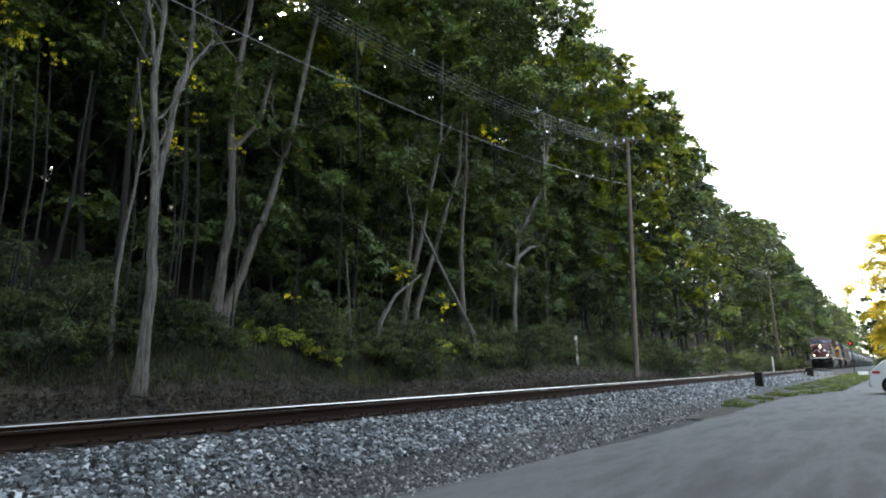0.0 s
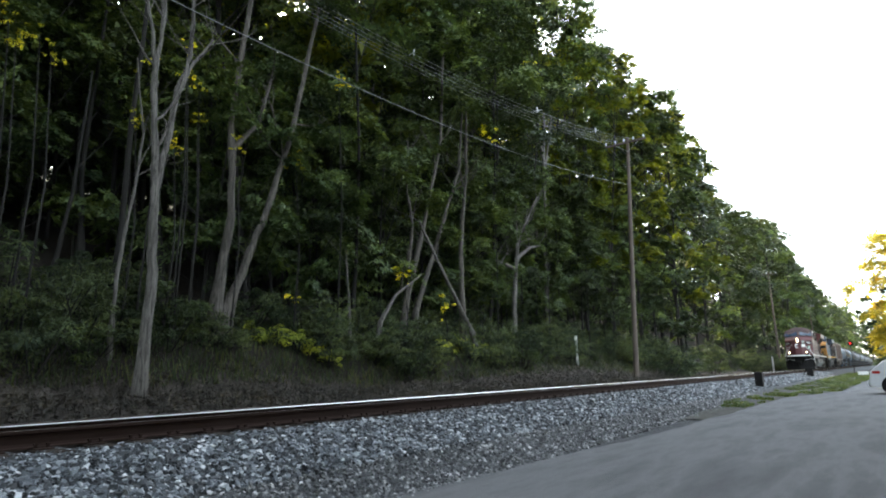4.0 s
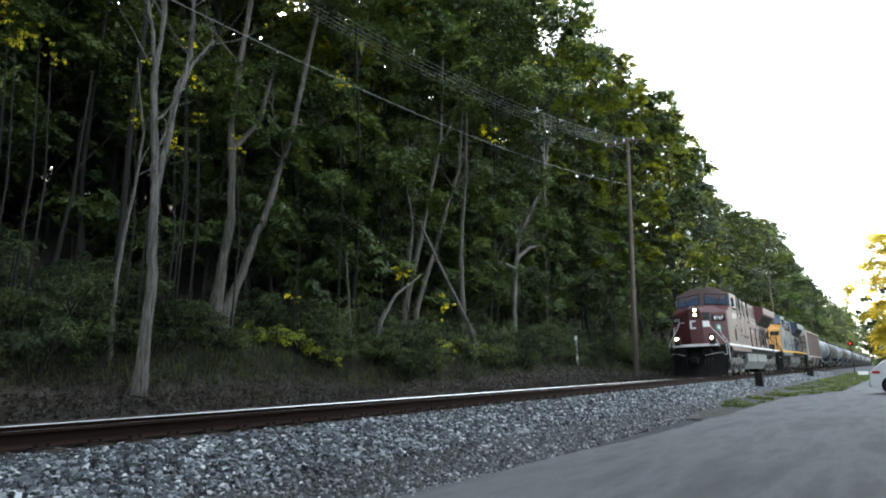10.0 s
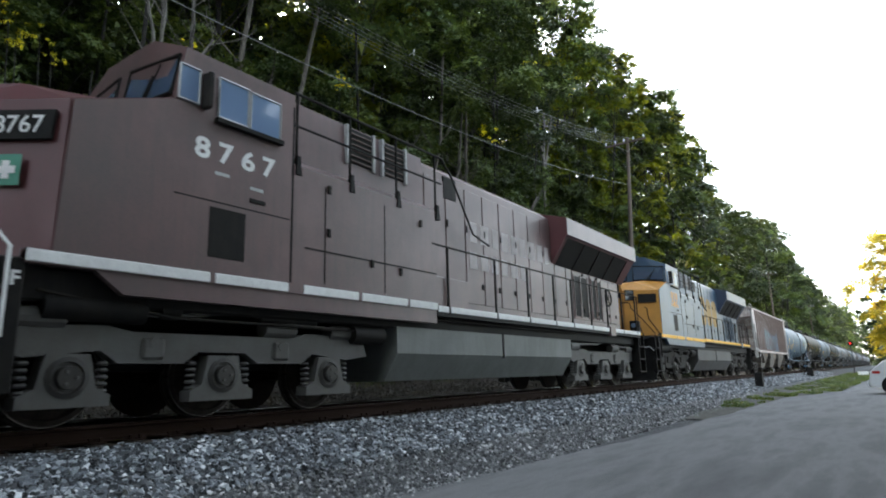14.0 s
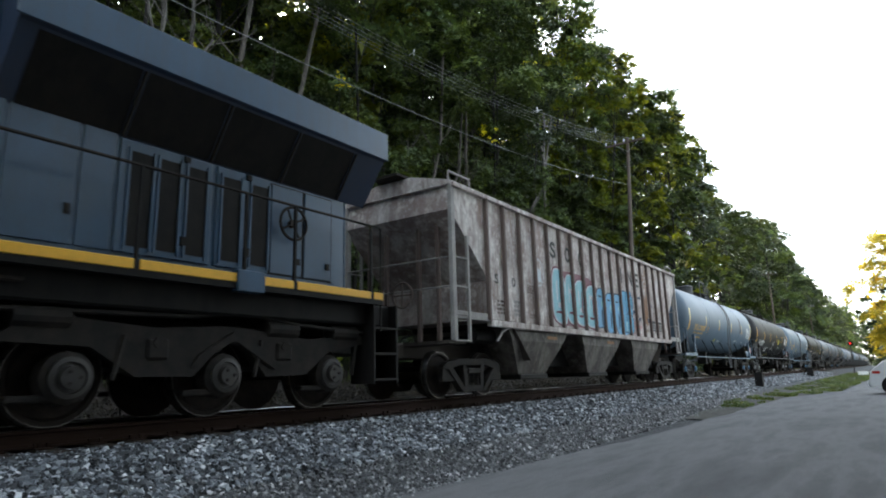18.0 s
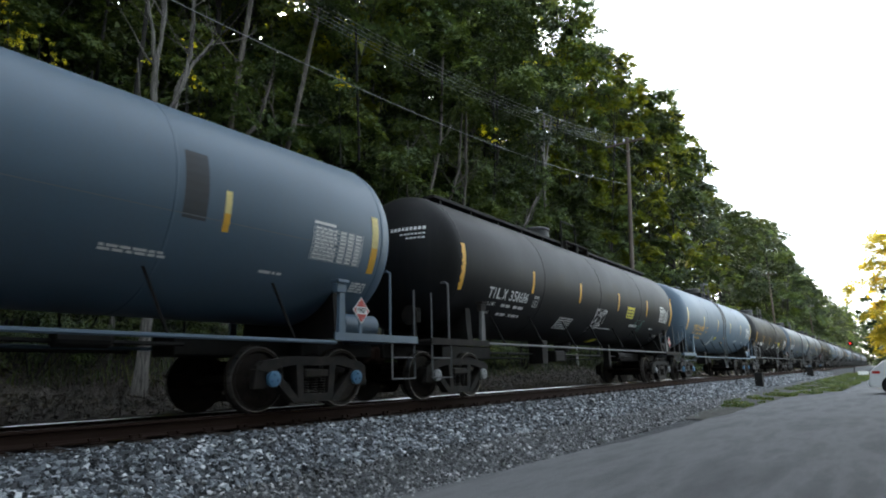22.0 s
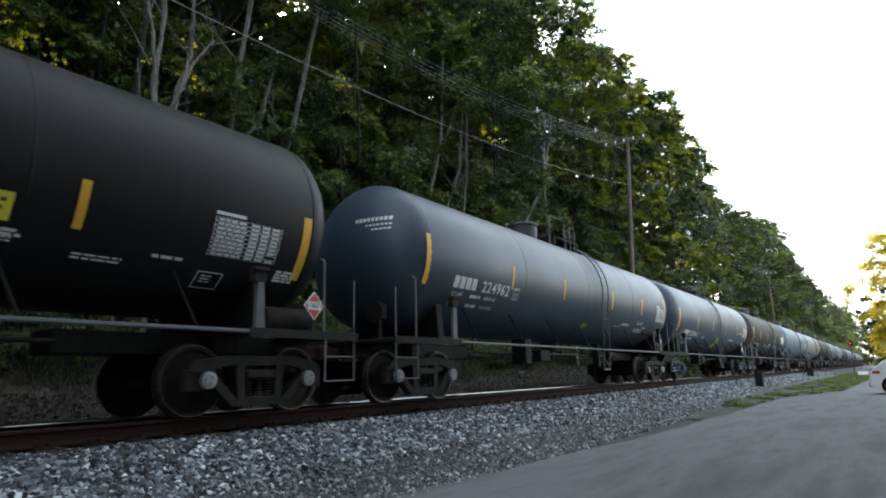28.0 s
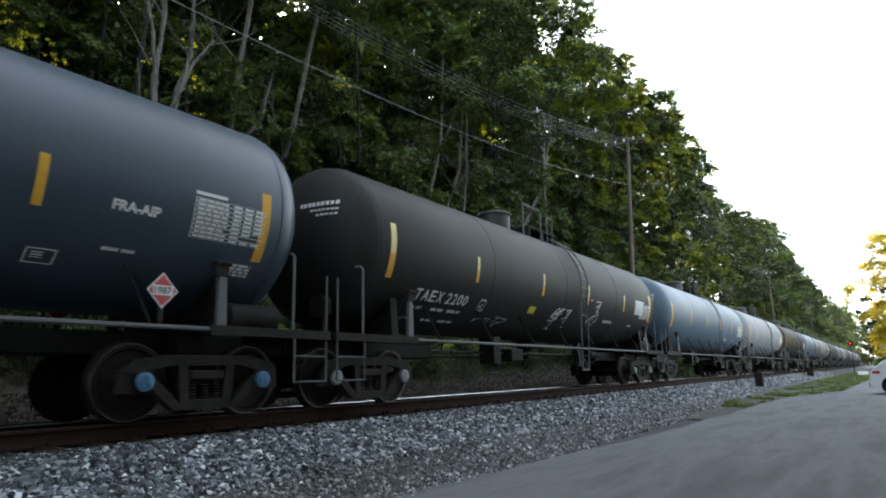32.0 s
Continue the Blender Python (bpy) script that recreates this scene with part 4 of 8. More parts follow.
        # side windows
        for k, (y0, y1, z0, z1) in enumerate(((2.98, 3.26, 3.97, 4.44), (3.55, 4.02, 3.9, 4.46), (4.06, 4.58, 3.88, 4.44))):
            w = part("side_window", Build().box(min(s * (W - 0.02), s * (W + 0.012)), max(s * (W - 0.02), s * (W + 0.012)), y0, y1, z0, z1, 0.008), M["glass"], lo, "cab side window, the sky's reflection painted in blue")
            f = Build()
            for p, q in (((y0, z0), (y1, z0)), ((y1, z0), (y1, z1)), ((y1, z1), (y0, z1)), ((y0, z1), (y0, z0))):
                f.tube([(s * (W + 0.012), *p), (s * (W + 0.012), *q)], 0.018, 4)
            part("window_frame", f, M["grey_metal"], w)
        part("mirror", Build().box(s * W, s * (W + 0.16), 3.3, 3.38, 3.92, 4.42, 0.015), M["frame_grey"], lo)
        part("armrest", Build().box(s * W, s * (W + 0.09), 3.5, 4.6, 3.8, 3.86), blk, lo)
        part("vent_grille", Build().box(s * (W - 0.02), s * (W + 0.008), 3.5, 4.05, 2.0, 2.66, 0.004), blk, lo, "black louvred vent")
        part("cab_seam", Build().box(s * (W - 0.02), s * (W + 0.005), 3.0, 4.8, 2.72, 2.74), blk, lo)
        part("cab_seam", Build().box(s * (W - 0.02), s * (W + 0.006), 4.83, 4.86, 1.8, 4.5), blk, lo)
    if number:
        white = number_mat is M["white"]
        for k, c in enumerate(number):
            h, w, pitch, y, z = (0.29, 0.225, 0.35, 3.24, 3.27) if white else (0.47, 0.28, 0.325, 3.4, 3.13)
            decal("number", text_build(c, h, w, 0.03), number_mat, lo, y + k * pitch, z, W + 0.004)
        if not white:
            bolt = np.array([(0, 0.16), (0.42, 0.1), (0.38, 0.2), (0.85, 0.1), (0.8, 0.2), (1.25, 0.0), (0.72, 0.06), (0.76, -0.02), (0.3, 0.06), (0.34, -0.02)])
            decal("emblem", (bolt, [(0, 1, 8, 9), (1, 2, 7, 8), (2, 3, 6, 7), (3, 4, 5, 6)]), number_mat, lo, 3.25, 2.98, W + 0.004, "yellow lightning-shaped emblem")
    # headlight pair, high on the nose; ditch lights on the platform
    part("headlight_box", Build().box(-0.15, 0.19, 0.86, 1.02, 3.22, 3.82, 0.03), blk, lo)
    for z in (3.39, 3.66):
        part("headlight", Build().disc((0.02, 0.85, z), "y", [(0.02, 0.088), (-0.03, 0.084), (-0.04, 0.02)], 16), M["lamp"] if lamps else M["glass"], lo, "round headlight")
    for s in (-1, 1):
        part("ditch_light", Build().disc((s * 0.9, 0.1, 2.08), "y", [(0.05, 0.085), (-0.02, 0.08), (-0.03, 0.02)], 16), M["lamp"] if lamps else M["glass"], lo, "round ditch light")
        part("ditch_light_box", Build().box(s * 0.9 - 0.15, s * 0.9 + 0.15, 0.14, 0.5, 1.74, 2.26, 0.02), blk, lo)
        # number boards on the slanted nose faces
        d = Vector((s * 0.95, 0.87, 0)).normalized()
        nb = Build()
        p0, p1 = Vector((s * 0.8, 1.24, 3.02)), Vector((s * 1.36, 1.66, 3.02))
        off = Vector((s * 0.4, -0.45, 0)).normalized() * 0.03
        nb.add([p0 + off, p1 + off, p1 + off + Vector((0, 0.03, 0.34)), p0 + off + Vector((0, 0.03, 0.34)), p0 - off, p1 - off, p1 - off + Vector((0, 0.03, 0.34)), p0 - off + Vector((0, 0.03, 0.34))],
               [(0, 1, 2, 3), (4, 7, 6, 5), (0, 4, 5, 1), (2, 6, 7, 3), (1, 5, 6, 2), (0, 3, 7, 4)])
        board = part("number_board", nb, blk, lo, "black number board")
        if number and number_mat is M["white"]:
            co, fs = text_build(number, 0.2, 0.44, 0.01)
            a, bq = (p0, p1) if s > 0 else (p1, p0)
            e = (bq - a)
            vs_ = [a + e * (0.12 + 0.76 * c[0] / 0.44) + off * 1.15 + Vector((0, 0.006, 0.07 + c[1])) for c in co]
            part("number", Build().add(vs_, fs), M["white"], board)
        if number_mat is M["white"]:
            c0 = p0 + (p1 - p0) * 0.22 + off * 1.1 - Vector((0, 0.02, 0.52))
            ex = (p1 - p0).normalized()
            sq = lambda u0, u1, z0, z1, k: [c0 + ex * u0 + Vector((0, 0, z0)) + off * k, c0 + ex * u1 + Vector((0, 0, z0)) + off * k, c0 + ex * u1 + Vector((0, 0, z1)) + off * k, c0 + ex * u0 + Vector((0, 0, z1)) + off * k]
            if s > 0:
                part("safety_sign", Build().add(sq(0, 0.3, 0, 0.34, 0), [(0, 1, 2, 3)]), M["green"], lo, "green sign with a white cross")
                part("sign_cross", Build().add(sq(0.05, 0.25, 0.13, 0.21, 0.3) + sq(0.11, 0.19, 0.07, 0.27, 0.35), [(0, 1, 2, 3), (4, 5, 6, 7)]), M["white"], lo)
    ndx = Vector((0.8, 0.6, 0)).normalized()
    ndo = Vector((0.6, -0.8, 0)).normalized()
    nd0 = Vector((0.33, 0.87, 0))

    def on_nose(u0, u1, z0, z1, t):
        q = [nd0 + ndx * u + Vector((0, 0.04 * (z - 1.8), z)) + ndo * k for k in (-0.02, t) for u, z in ((u0, z0), (u1, z0), (u1, z1), (u0, z1))]
        return Build().add(q, [(0, 3, 2, 1), (4, 5, 6, 7), (0, 1, 5, 4), (1, 2, 6, 5), (2, 3, 7, 6), (3, 0, 4, 7)])
    nose_door = part("nose_door", on_nose(0.04, 0.52, 1.85, 3.52, 0.02), dark, lo, "narrow nose door")
    part("door_window", on_nose(0.1, 0.38, 3.14, 3.48, 0.03), M["dark_glass"], nose_door)
    part("window_seal", on_nose(0.06, 0.42, 3.1, 3.52, 0.024), blk, nose_door)
    # emblem on the nose as plain shapes
    if number_mat is M["white"]:
        part("emblem", Build().prism([(-0.3, 3.1), (0.0, 3.1), (0.0, 3.0), (-0.2, 3.0), (-0.2, 2.72), (0.0, 2.72), (0.0, 2.62), (-0.3, 2.62)], "y", 0.84, 0.9), M["white"], lo, "white block emblem")
        part("emblem", on_nose(0.02, 0.4, 2.72, 3.04, 0.026), M["white"], lo, "white block emblem")
    # platform, pilot and plow
    part("front_platform", Build().prism([(-1.3, 0.72), (-1.1, 0.34), (-0.5, 0.2), (0.5, 0.2), (1.1, 0.34), (1.3, 0.72), (1.3, 1.75), (-1.3, 1.75)], "z", 1.6, 1.7), blk, lo)
    part("platform_edge", Build().prism([(-1.12, 0.3), (-0.5, 0.14), (0.5, 0.14), (1.12, 0.3), (1.12, 0.36), (0.5, 0.2), (-0.5, 0.2), (-1.12, 0.36)], "z", 1.64, 1.78), stripe, lo, "painted platform edge")
    # curved moldboard, swept back at both ends
    rings = []
    for k in range(17):
        u = -1 + k / 8
        yb = 0.66 - 0.62 * (1 - abs(u) ** 1.4)
        top = 0.86 + 0.36 * min(1, abs(u) / 0.55) ** 2 - 0.22 * max(0, (abs(u) - 0.86) / 0.14) ** 2
        rings.append([(1.42 * u, yb - 0.04, 0.1), (1.42 * u, yb + 0.06, 0.4), (1.42 * u, yb + 0.08, 0.75), (1.42 * u, yb + 0.0, top), (1.42 * u, yb + 0.06, top), (1.42 * u, yb + 0.13, 0.75), (1.42 * u, yb + 0.11, 0.4), (1.42 * u, yb + 0.03, 0.1)])
    part("snow_plow", Build().loft(rings), M["plow"], lo, "sooty black curved pilot plow", smooth=True)
    part("pilot_plate", Build().box(-1.36, 1.36, 0.72, 0.8, 0.35, 1.62, 0.02), M["plow"], lo)
    for x in (-0.8, 0.55):
        part("buffer_housing", Build().disc((x, 0.3, 1.3), "y", [(0.4, 0.26), (0.0, 0.26), (-0.04, 0.2), (0.05, 0.18), (0.05, 0.02)], 20), M["plow"], lo, smooth=True)
    for s in (-1, 1):
        part("corner_panel", Build().box(min(s * 1.38, s * 1.46), max(s * 1.38, s * 1.46), 1.14, 1.52, 0.38, 1.7, 0.015), blk, lo, "black corner panel behind the steps")
        part("lifting_eye", Build().disc((s * 1.46, 1.22, 1.46), "x", [(0, 0.06), (s * 0.01, 0.06), (s * 0.01, 0.01)], 12), M["frame_grey"], lo)
        part("uncoupling_lever", Build().tube([(s * 0.5, 0.1, 1.15), (s * 0.9, 0.3, 1.25), (s * 1.3, 0.55, 1.3), (s * 1.42, 0.6, 1.15)], 0.016, 5), M["pale_edge"], lo, "pale uncoupling lever")
        part("grab_iron", Build().tube([(s * 1.0, 0.3, 1.78), (s * 1.02, 0.28, 1.98), (s * 1.1, 0.3, 2.0), (s * 1.16, 0.4, 1.7), (s * 1.2, 0.5, 1.55)], 0.015, 5), front_rail, lo)
    decal("lettering", text_build("F", 0.15, None, 0.03), M["white"], lo, 1.4, 1.42, 1.462)
    part("coupler", Build().box(-0.14, 0.14, -0.1, 0.72, 0.78, 1.02, 0.03).box(-0.2, 0.2, -0.3, -0.05, 0.72, 1.08, 0.06), M["plow"], lo)
    for x in (-0.75, -0.55, 0.5, 0.7, 0.9):
        part("air_hose", Build().tube([(x, 0.7, 1.35), (x * 0.95, 0.42, 1.15), (x * 0.9, 0.1, 0.85), (x * 0.85, 0.02, 0.6)], 0.028, 5), blk, lo, "rubber air hose")
    for yb, yn in ((0.62, 1.5), (20.02, 20.85)):
        for s in (-1, 1):
            st = part("step_well", Build().box(s * 0.95, s * 1.47, yb + 0.05, yb + 0.09, 0.35, 1.66).box(s * 0.95, s * 1.47, yb + 0.62, yb + 0.66, 0.35, 1.66), blk, lo, "recessed boarding steps")
            for z in (0.4, 0.82, 1.24):
                part("step", Build().box(min(s * 0.98, s * 1.47), max(s * 0.98, s * 1.47), yb + 0.09, yb + 0.62, z, z + 0.035), M["frame_grey"], st)
    # handrails
    fr = front_rail
    for s in (-1, 1):
        h = Build().tube([(s * 1.4, 0.6, 1.19), (s * 1.47, 0.74, 1.21), (s * 1.47, 0.74, 1.8), (s * 1.2, 0.55, 2.22), (s * 0.8, 0.32, 2.75), (s * 0.78, 0.3, 2.9), (s * 0.7, 0.3, 2.96), (s * 0.45, 0.3, 2.96)], 0.02, 6)
        part("handrail", h, fr, lo, "painted front handrail")
        h = Build().tube([(s * 1.48, 1.36, 0.92), (s * 1.48, 1.36, 1.8), (s * 1.42, 1.28, 1.92), (s * 1.22, 0.98, 2.36), (s * 1.2, 0.95, 2.74), (s * 1.1, 1.0, 2.8)], 0.02, 6)
        part("handrail", h, fr, lo, "painted step handrail")
        rl = Build().tube([(s * 1.46, 8.3, 2.95), (s * 1.46, 20.25, 2.97), (s * 1.46, 20.25, 1.2)], 0.022, 6)
        part("side_handrail", rl, fr if number_mat is not M["white"] else M["frame_grey"], lo, "long side handrail")
        for y in feet:
            part("stanchion", Build().box(s * 1.44, s * 1.48, y - 0.055, y - 0.015, deck - 0.14, 2.97), blk, lo)
        # roof-edge rail beside the electrical section
        rr = Build().tube([(s * 1.42, 4.9, 4.78), (s * 1.42, 8.75, 4.8), (s * 1.36, 9.2, 4.5), (s * 1.2, 10.2, 3.5), (s * 1.18, 10.9, 3.35)], 0.022, 6)
        rr.tube([(s * 1.42, 4.9, 4.25), (s * 1.42, 8.7, 4.25)], 0.02, 6)
        for y in (4.95, 6.1, 7.3, 8.5):
            rr.tube([(s * 1.42, y, 3.6), (s * 1.42, y, 4.8)], 0.022, 5)
            rr.prism([(y - 0.06, 3.45), (y + 0.06, 3.45), (y + 0.025, 3.75), (y - 0.025, 3.75)], "x", s * 1.41, s * 1.49)
        part("upper_handrail", rr, blk, lo, "black upper handrail")
    # electrical section behind the cab
    part("equipment_hood", Build().prism([(W, 1.7), (W, 3.6), (1.2, 3.78), (1.15, 4.78), (0.7, 5.0), (-0.7, 5.0), (-1.15, 4.78), (-1.2, 3.78), (-W, 3.6), (-W, 1.7)], "y", 4.87, 8.4), body, lo, "full-width equipment hood")
    for s in (-1, 1):
        for y in ((6.27, 7.18) if number_mat is M['white'] else (5.55, 6.49, 7.38)):
            g = part("louvre", Build().box(s * 1.1, s * 1.2, y, y + 0.64, 4.1, 4.74, 0.01), blk, lo, "dark intake louvre")
            for k in range(6):
                part("slat", Build().prism([(s * 1.12, 4.13 + 0.1 * k), (s * 1.225, 4.13 + 0.1 * k), (s * 1.215, 4.16 + 0.1 * k), (s * 1.14, 4.19 + 0.1 * k)], "y", y + 0.05, y + 0.59), M["louvre_brown"], g)
            for q in (y - 0.05, y + 0.62):
                part("louvre_jamb", Build().box(s * 1.12, s * 1.235, q, q + 0.06, 4.06, 4.78, 0.006), M["pale_edge"], g, "pale worn louvre edge")
        part("louvre", Build().box(s * 0.9, s * 0.97, 9.43, 9.92, 4.22, 4.72, 0.01), blk, lo, "dark intake louvre")
        part("panel_seam", Build().box(s * (W - 0.02), s * (W + 0.006), 5.11, 8.4, 2.35, 2.375), blk, lo)
        for y in (5.5, 6.9):
            part("panel_seam", Build().box(s * (W - 0.02), s * (W + 0.005), y, y + 0.02, 1.86, 3.4), blk, lo)
        part("hood_box", Build().box(s * 0.9, s * 1.42, 8.42, 9.6, 1.72, 2.35, 0.02), body, lo)
    for s in (-1, 1):
        for y, z in ((5.55, 3.3), (5.55, 2.6), (6.55, 2.25), (7.3, 2.2), (7.9, 3.2)):
            part("hinge", Build().box(s * (W - 0.01), s * (W + 0.035), y, y + 0.06, z, z + 0.13, 0.006), M["frame_grey"], lo)
        for y, z in ((3.55, 3.1), (4.1, 3.02)):
            part("worn_patch", Build().box(s * (W - 0.01), s * (W + 0.006), y, y + 0.22, z, z + 0.045), M["pale_edge"], lo, "small pale worn patch")
        part("slot_handle", Build().box(s * (W - 0.01), s * (W + 0.02), 4.1, 4.36, 2.84, 2.9, 0.006), blk, lo)
        part("jacking_pad", Build().box(min(s * 1.3, s * 1.46), max(s * 1.3, s * 1.46), 3.84, 4.26, 1.42, 1.68, 0.02), blk, lo)
        for y0, y1, r, z in ((1.75, 2.9, 0.15, 1.27), (3.05, 3.35, 0.1, 1.3), (4.5, 5.6, 0.07, 1.3), (6.3, 7.1, 0.16, 1.15)):
            part("air_cylinder", Build().disc((s * 1.2, y0, z), "y", [(0, 0.03), (0.03, r), (y1 - y0 - 0.03, r), (y1 - y0, 0.03)], 14), blk, lo, "sooty air cylinder under the sill", smooth=True)
        part("sand_pipe", Build().tube([(s * 1.3, 1.7, 1.42), (s * 1.3, 3.2, 1.22), (s * 1.3, 6.6, 1.2), (s * 1.25, 7.1, 1.05)], 0.022, 5), M["frame_grey"], lo)
    # long engine hood with doors
    hw = 0.94
    part("engine_hood", Build().prism([(hw, 1.7), (hw, 4.76), (0.7, 4.96), (-0.7, 4.96), (-hw, 4.76), (-hw, 1.7)], "y", 8.4, 19.88), body, lo, "long narrow engine hood")
    for s in (-1, 1):
        y = 8.75
        while y < 15.3:
            d = part("hood_door", Build().box(s * (hw - 0.01), s * (hw + 0.02), y, y + 0.72, 2.0, 4.6, 0.008), body, lo, "hinged engine-room door")
            part("latch", Build().box(s * hw, s * (hw + 0.045), y + 0.62, y + 0.68, 2.35, 2.47), M["frame_grey"], d)
            part("hinge", Build().box(s * hw, s * (hw + 0.04), y + 0.02, y + 0.06, 3.6, 3.75), M["frame_grey"], d)
            y += 0.76
        part("hood_door", Build().box(s * (hw - 0.01), s * (hw + 0.02), 15.59, 15.97, 2.0, 3.5, 0.008), body, lo, "hinged engine-room door")
        # grille doors in raised frames, then two plain doors
        for y0, y1, slots in (((16.0, 17.16, ((16.08, 0.42), (16.58, 0.5))), (17.36, 18.3, ((17.46, 0.28), (17.92, 0.28))))
                              if first else ((16.02, 17.3, ((16.15, 0.29), (16.53, 0.28), (16.93, 0.28))), (17.37, 18.29, ((17.46, 0.3), (17.95, 0.3))))):
            gd = part("grille_door", Build().box(s * (hw - 0.01), s * (hw + 0.03), y0, y1, 2.0, 3.44, 0.012), body, lo, "framed grille door")
            for y, w in slots:
                part("rear_louvre", Build().box(s * hw, s * (hw + 0.036), y, y + w, 2.09, 3.3), blk, gd, "tall dark grille")
                for q in (y - 0.03, y + w):
                    part("grille_jamb", Build().box(s * hw, s * (hw + 0.055), q, q + 0.03, 2.05, 3.34), body, gd)
            part("latch", Build().box(s * hw, s * (hw + 0.06), y1 - 0.44, y1 - 0.36, 2.2, 2.32), blk, gd)
            part("latch", Build().box(s * hw, s * (hw + 0.06), y1 - 0.44, y1 - 0.36, 3.34, 3.42), blk, gd)
        for y0, y1 in ((18.33, 18.94), (18.99, 19.57)):
            part("door_seam", Build().box(s * (hw - 0.01), s * (hw + 0.008), y0 - 0.02, y1 + 0.02, 2.0, 3.42), blk, lo)
            pd = part("hood_door", Build().box(s * (hw - 0.01), s * (hw + 0.022), y0, y1, 2.02, 3.4, 0.008), body, lo, "plain rear hood door")
            part("latch", Build().box(s * hw, s * (hw + 0.045), y1 - 0.12, y1 - 0.05, 2.2, 2.3), blk, pd)
        hb = Build().tube([(s * (hw + 0.1), 18.7 + 0.26 * math.cos(q), 2.83 + 0.26 * math.sin(q)) for q in np.linspace(0, 6.2832, 21)], 0.022, 6)
        for q in (0.5, 2.07, 3.64, 5.21):
            hb.tube([(s * (hw + 0.07), 18.7, 2.83), (s * (hw + 0.1), 18.7 + 0.26 * math.cos(q), 2.83 + 0.26 * math.sin(q))], 0.016, 5)
        hb.disc((s * hw, 18.7, 2.83), "x", [(0, 0.06), (s * 0.1, 0.06), (s * 0.1, 0.01)], 10)
        part("hand_brake_wheel", hb, M["frame_grey"], lo, "spoked hand brake wheel")
        part("lifting_pad", Build().box(min(s * 1.38, s * 1.53), max(s * 1.38, s * 1.53), 17.38, 17.82, deck - 0.24, deck + 0.05, 0.012), body, lo)
        # radiator wing: a shelf that juts over the walkway
        wing = Build().prism([(s * 0.7, 4.96), (s * 1.52, 4.72), (s * 1.52, 4.24), (s * 1.45, 4.2), (s * hw, 3.45), (s * hw, 4.6)], "y", 14.65, 20.37)
        part("radiator_wing", wing, dark if number_mat is M["white"] else M["dark_blue"], lo, "overhanging radiator wing")
        part("wing_fascia", Build().box(min(s * 1.5, s * 1.53), max(s * 1.5, s * 1.53), 14.6, 20.4, 4.22, 4.71, 0.006), cab_col, lo)
        for y in (14.85, 16.07, 17.29, 18.51):
            sc = part("radiator_screen", Build().add([(s * 1.43, y, 4.17), (s * 1.43, y + 1.14, 4.17), (s * 0.965, y + 1.14, 3.462), (s * 0.965, y, 3.462)], [(0, 1, 2, 3)]), blk, lo, "black radiator screen")
            part("screen_bar", Build().tube([(s * 1.43, y + 1.18, 4.165), (s * 0.965, y + 1.18, 3.455)], 0.022, 5), M["frame_grey"], sc)
    if number_mat is M["white"]:
        r = random.Random(8)
        for z, h, y0, y1 in ((3.42, 0.46, 10.45, 14.5), (2.8, 0.38, 10.4, 13.2)):
            y = y0
            while y < y1 - 0.2:
                w = min(r.uniform(0.3, 0.42), y1 - y)
                decal("lettering_bar", rect(w * 0.86, h), M["faded_white"], lo, y, z, hw + 0.022, "faded white block lettering")
                y += w + 0.12
    else:
        def ring(w, h, t, a0, a1, n=18):
            q = np.linspace(a0, a1, n)
            co = [(w / 2 + w / 2 * math.copysign(abs(math.cos(a)) ** 0.7, math.cos(a)), h / 2 + h / 2 * math.copysign(abs(math.sin(a)) ** 0.7, math.sin(a))) for a in q]
            co += [(w / 2 + (w / 2 - t) * math.copysign(abs(math.cos(a)) ** 0.7, math.cos(a)), h / 2 + (h / 2 - t) * math.copysign(abs(math.sin(a)) ** 0.7, math.sin(a))) for a in q]
            return np.array(co), [(i, i + 1, n + i + 1, n + i) for i in range(n - 1)]
        decal("emblem", ring(1.3, 1.5, 0.4, 0.0, 6.2832, 28), M["faded_gold"], lo, 10.4, 2.62, hw + 0.022, "large faded yellow ring emblem")
        for y, w in ((11.82, 1.15), (13.1, 1.15)):
            decal("emblem", blob(w / 2, 0.72, w, 1.45, 3, 24, 0.02), M["faded_gold"], lo, y, 2.64, hw + 0.022, "large faded yellow block emblem")
    part("exhaust_stack", Build().box(-0.3, 0.3, 12.6, 13.3, 4.9, 5.06, 0.03), blk, lo)
    part("rear_wall", Build().box(-hw, hw, 19.88, 19.96, 1.7, 4.5, 0.03), body, lo)
    part("dynamic_brake_fan", Build().disc((0, 10.0, 4.94), "z", [(0, 0.6), (0.08, 0.6), (0.08, 0.05)], 18), body, lo)
    # fuel tank
    part("fuel_tank", Build().prism([(1.36, 1.32), (1.36, 0.85), (1.05, 0.38), (-1.05, 0.38), (-1.36, 0.85), (-1.36, 1.32)], "y", 7.35, 14.7), M["fuel_pale"] if number_mat is M["white"] else M["fuel_grey"], lo, "large dusty fuel tank")
    part("fuel_tank_strap", Build().box(1.3, 1.375, 11.0, 11.06, 0.8, 1.33), blk, lo)
    pp = Build()
    for y in (8.6, 9.3, 10.2, 11.5, 13.0):
        pp.disc((1.2, y, 1.3), "z", [(0, 0.07), (0.2, 0.07), (0.22, 0.03)], 8)
    pp.tube([(1.35, 7.0, 1.5), (1.35, 15.0, 1.5)], 0.03, 5)
    part("piping", pp, M["frame_grey"], lo)
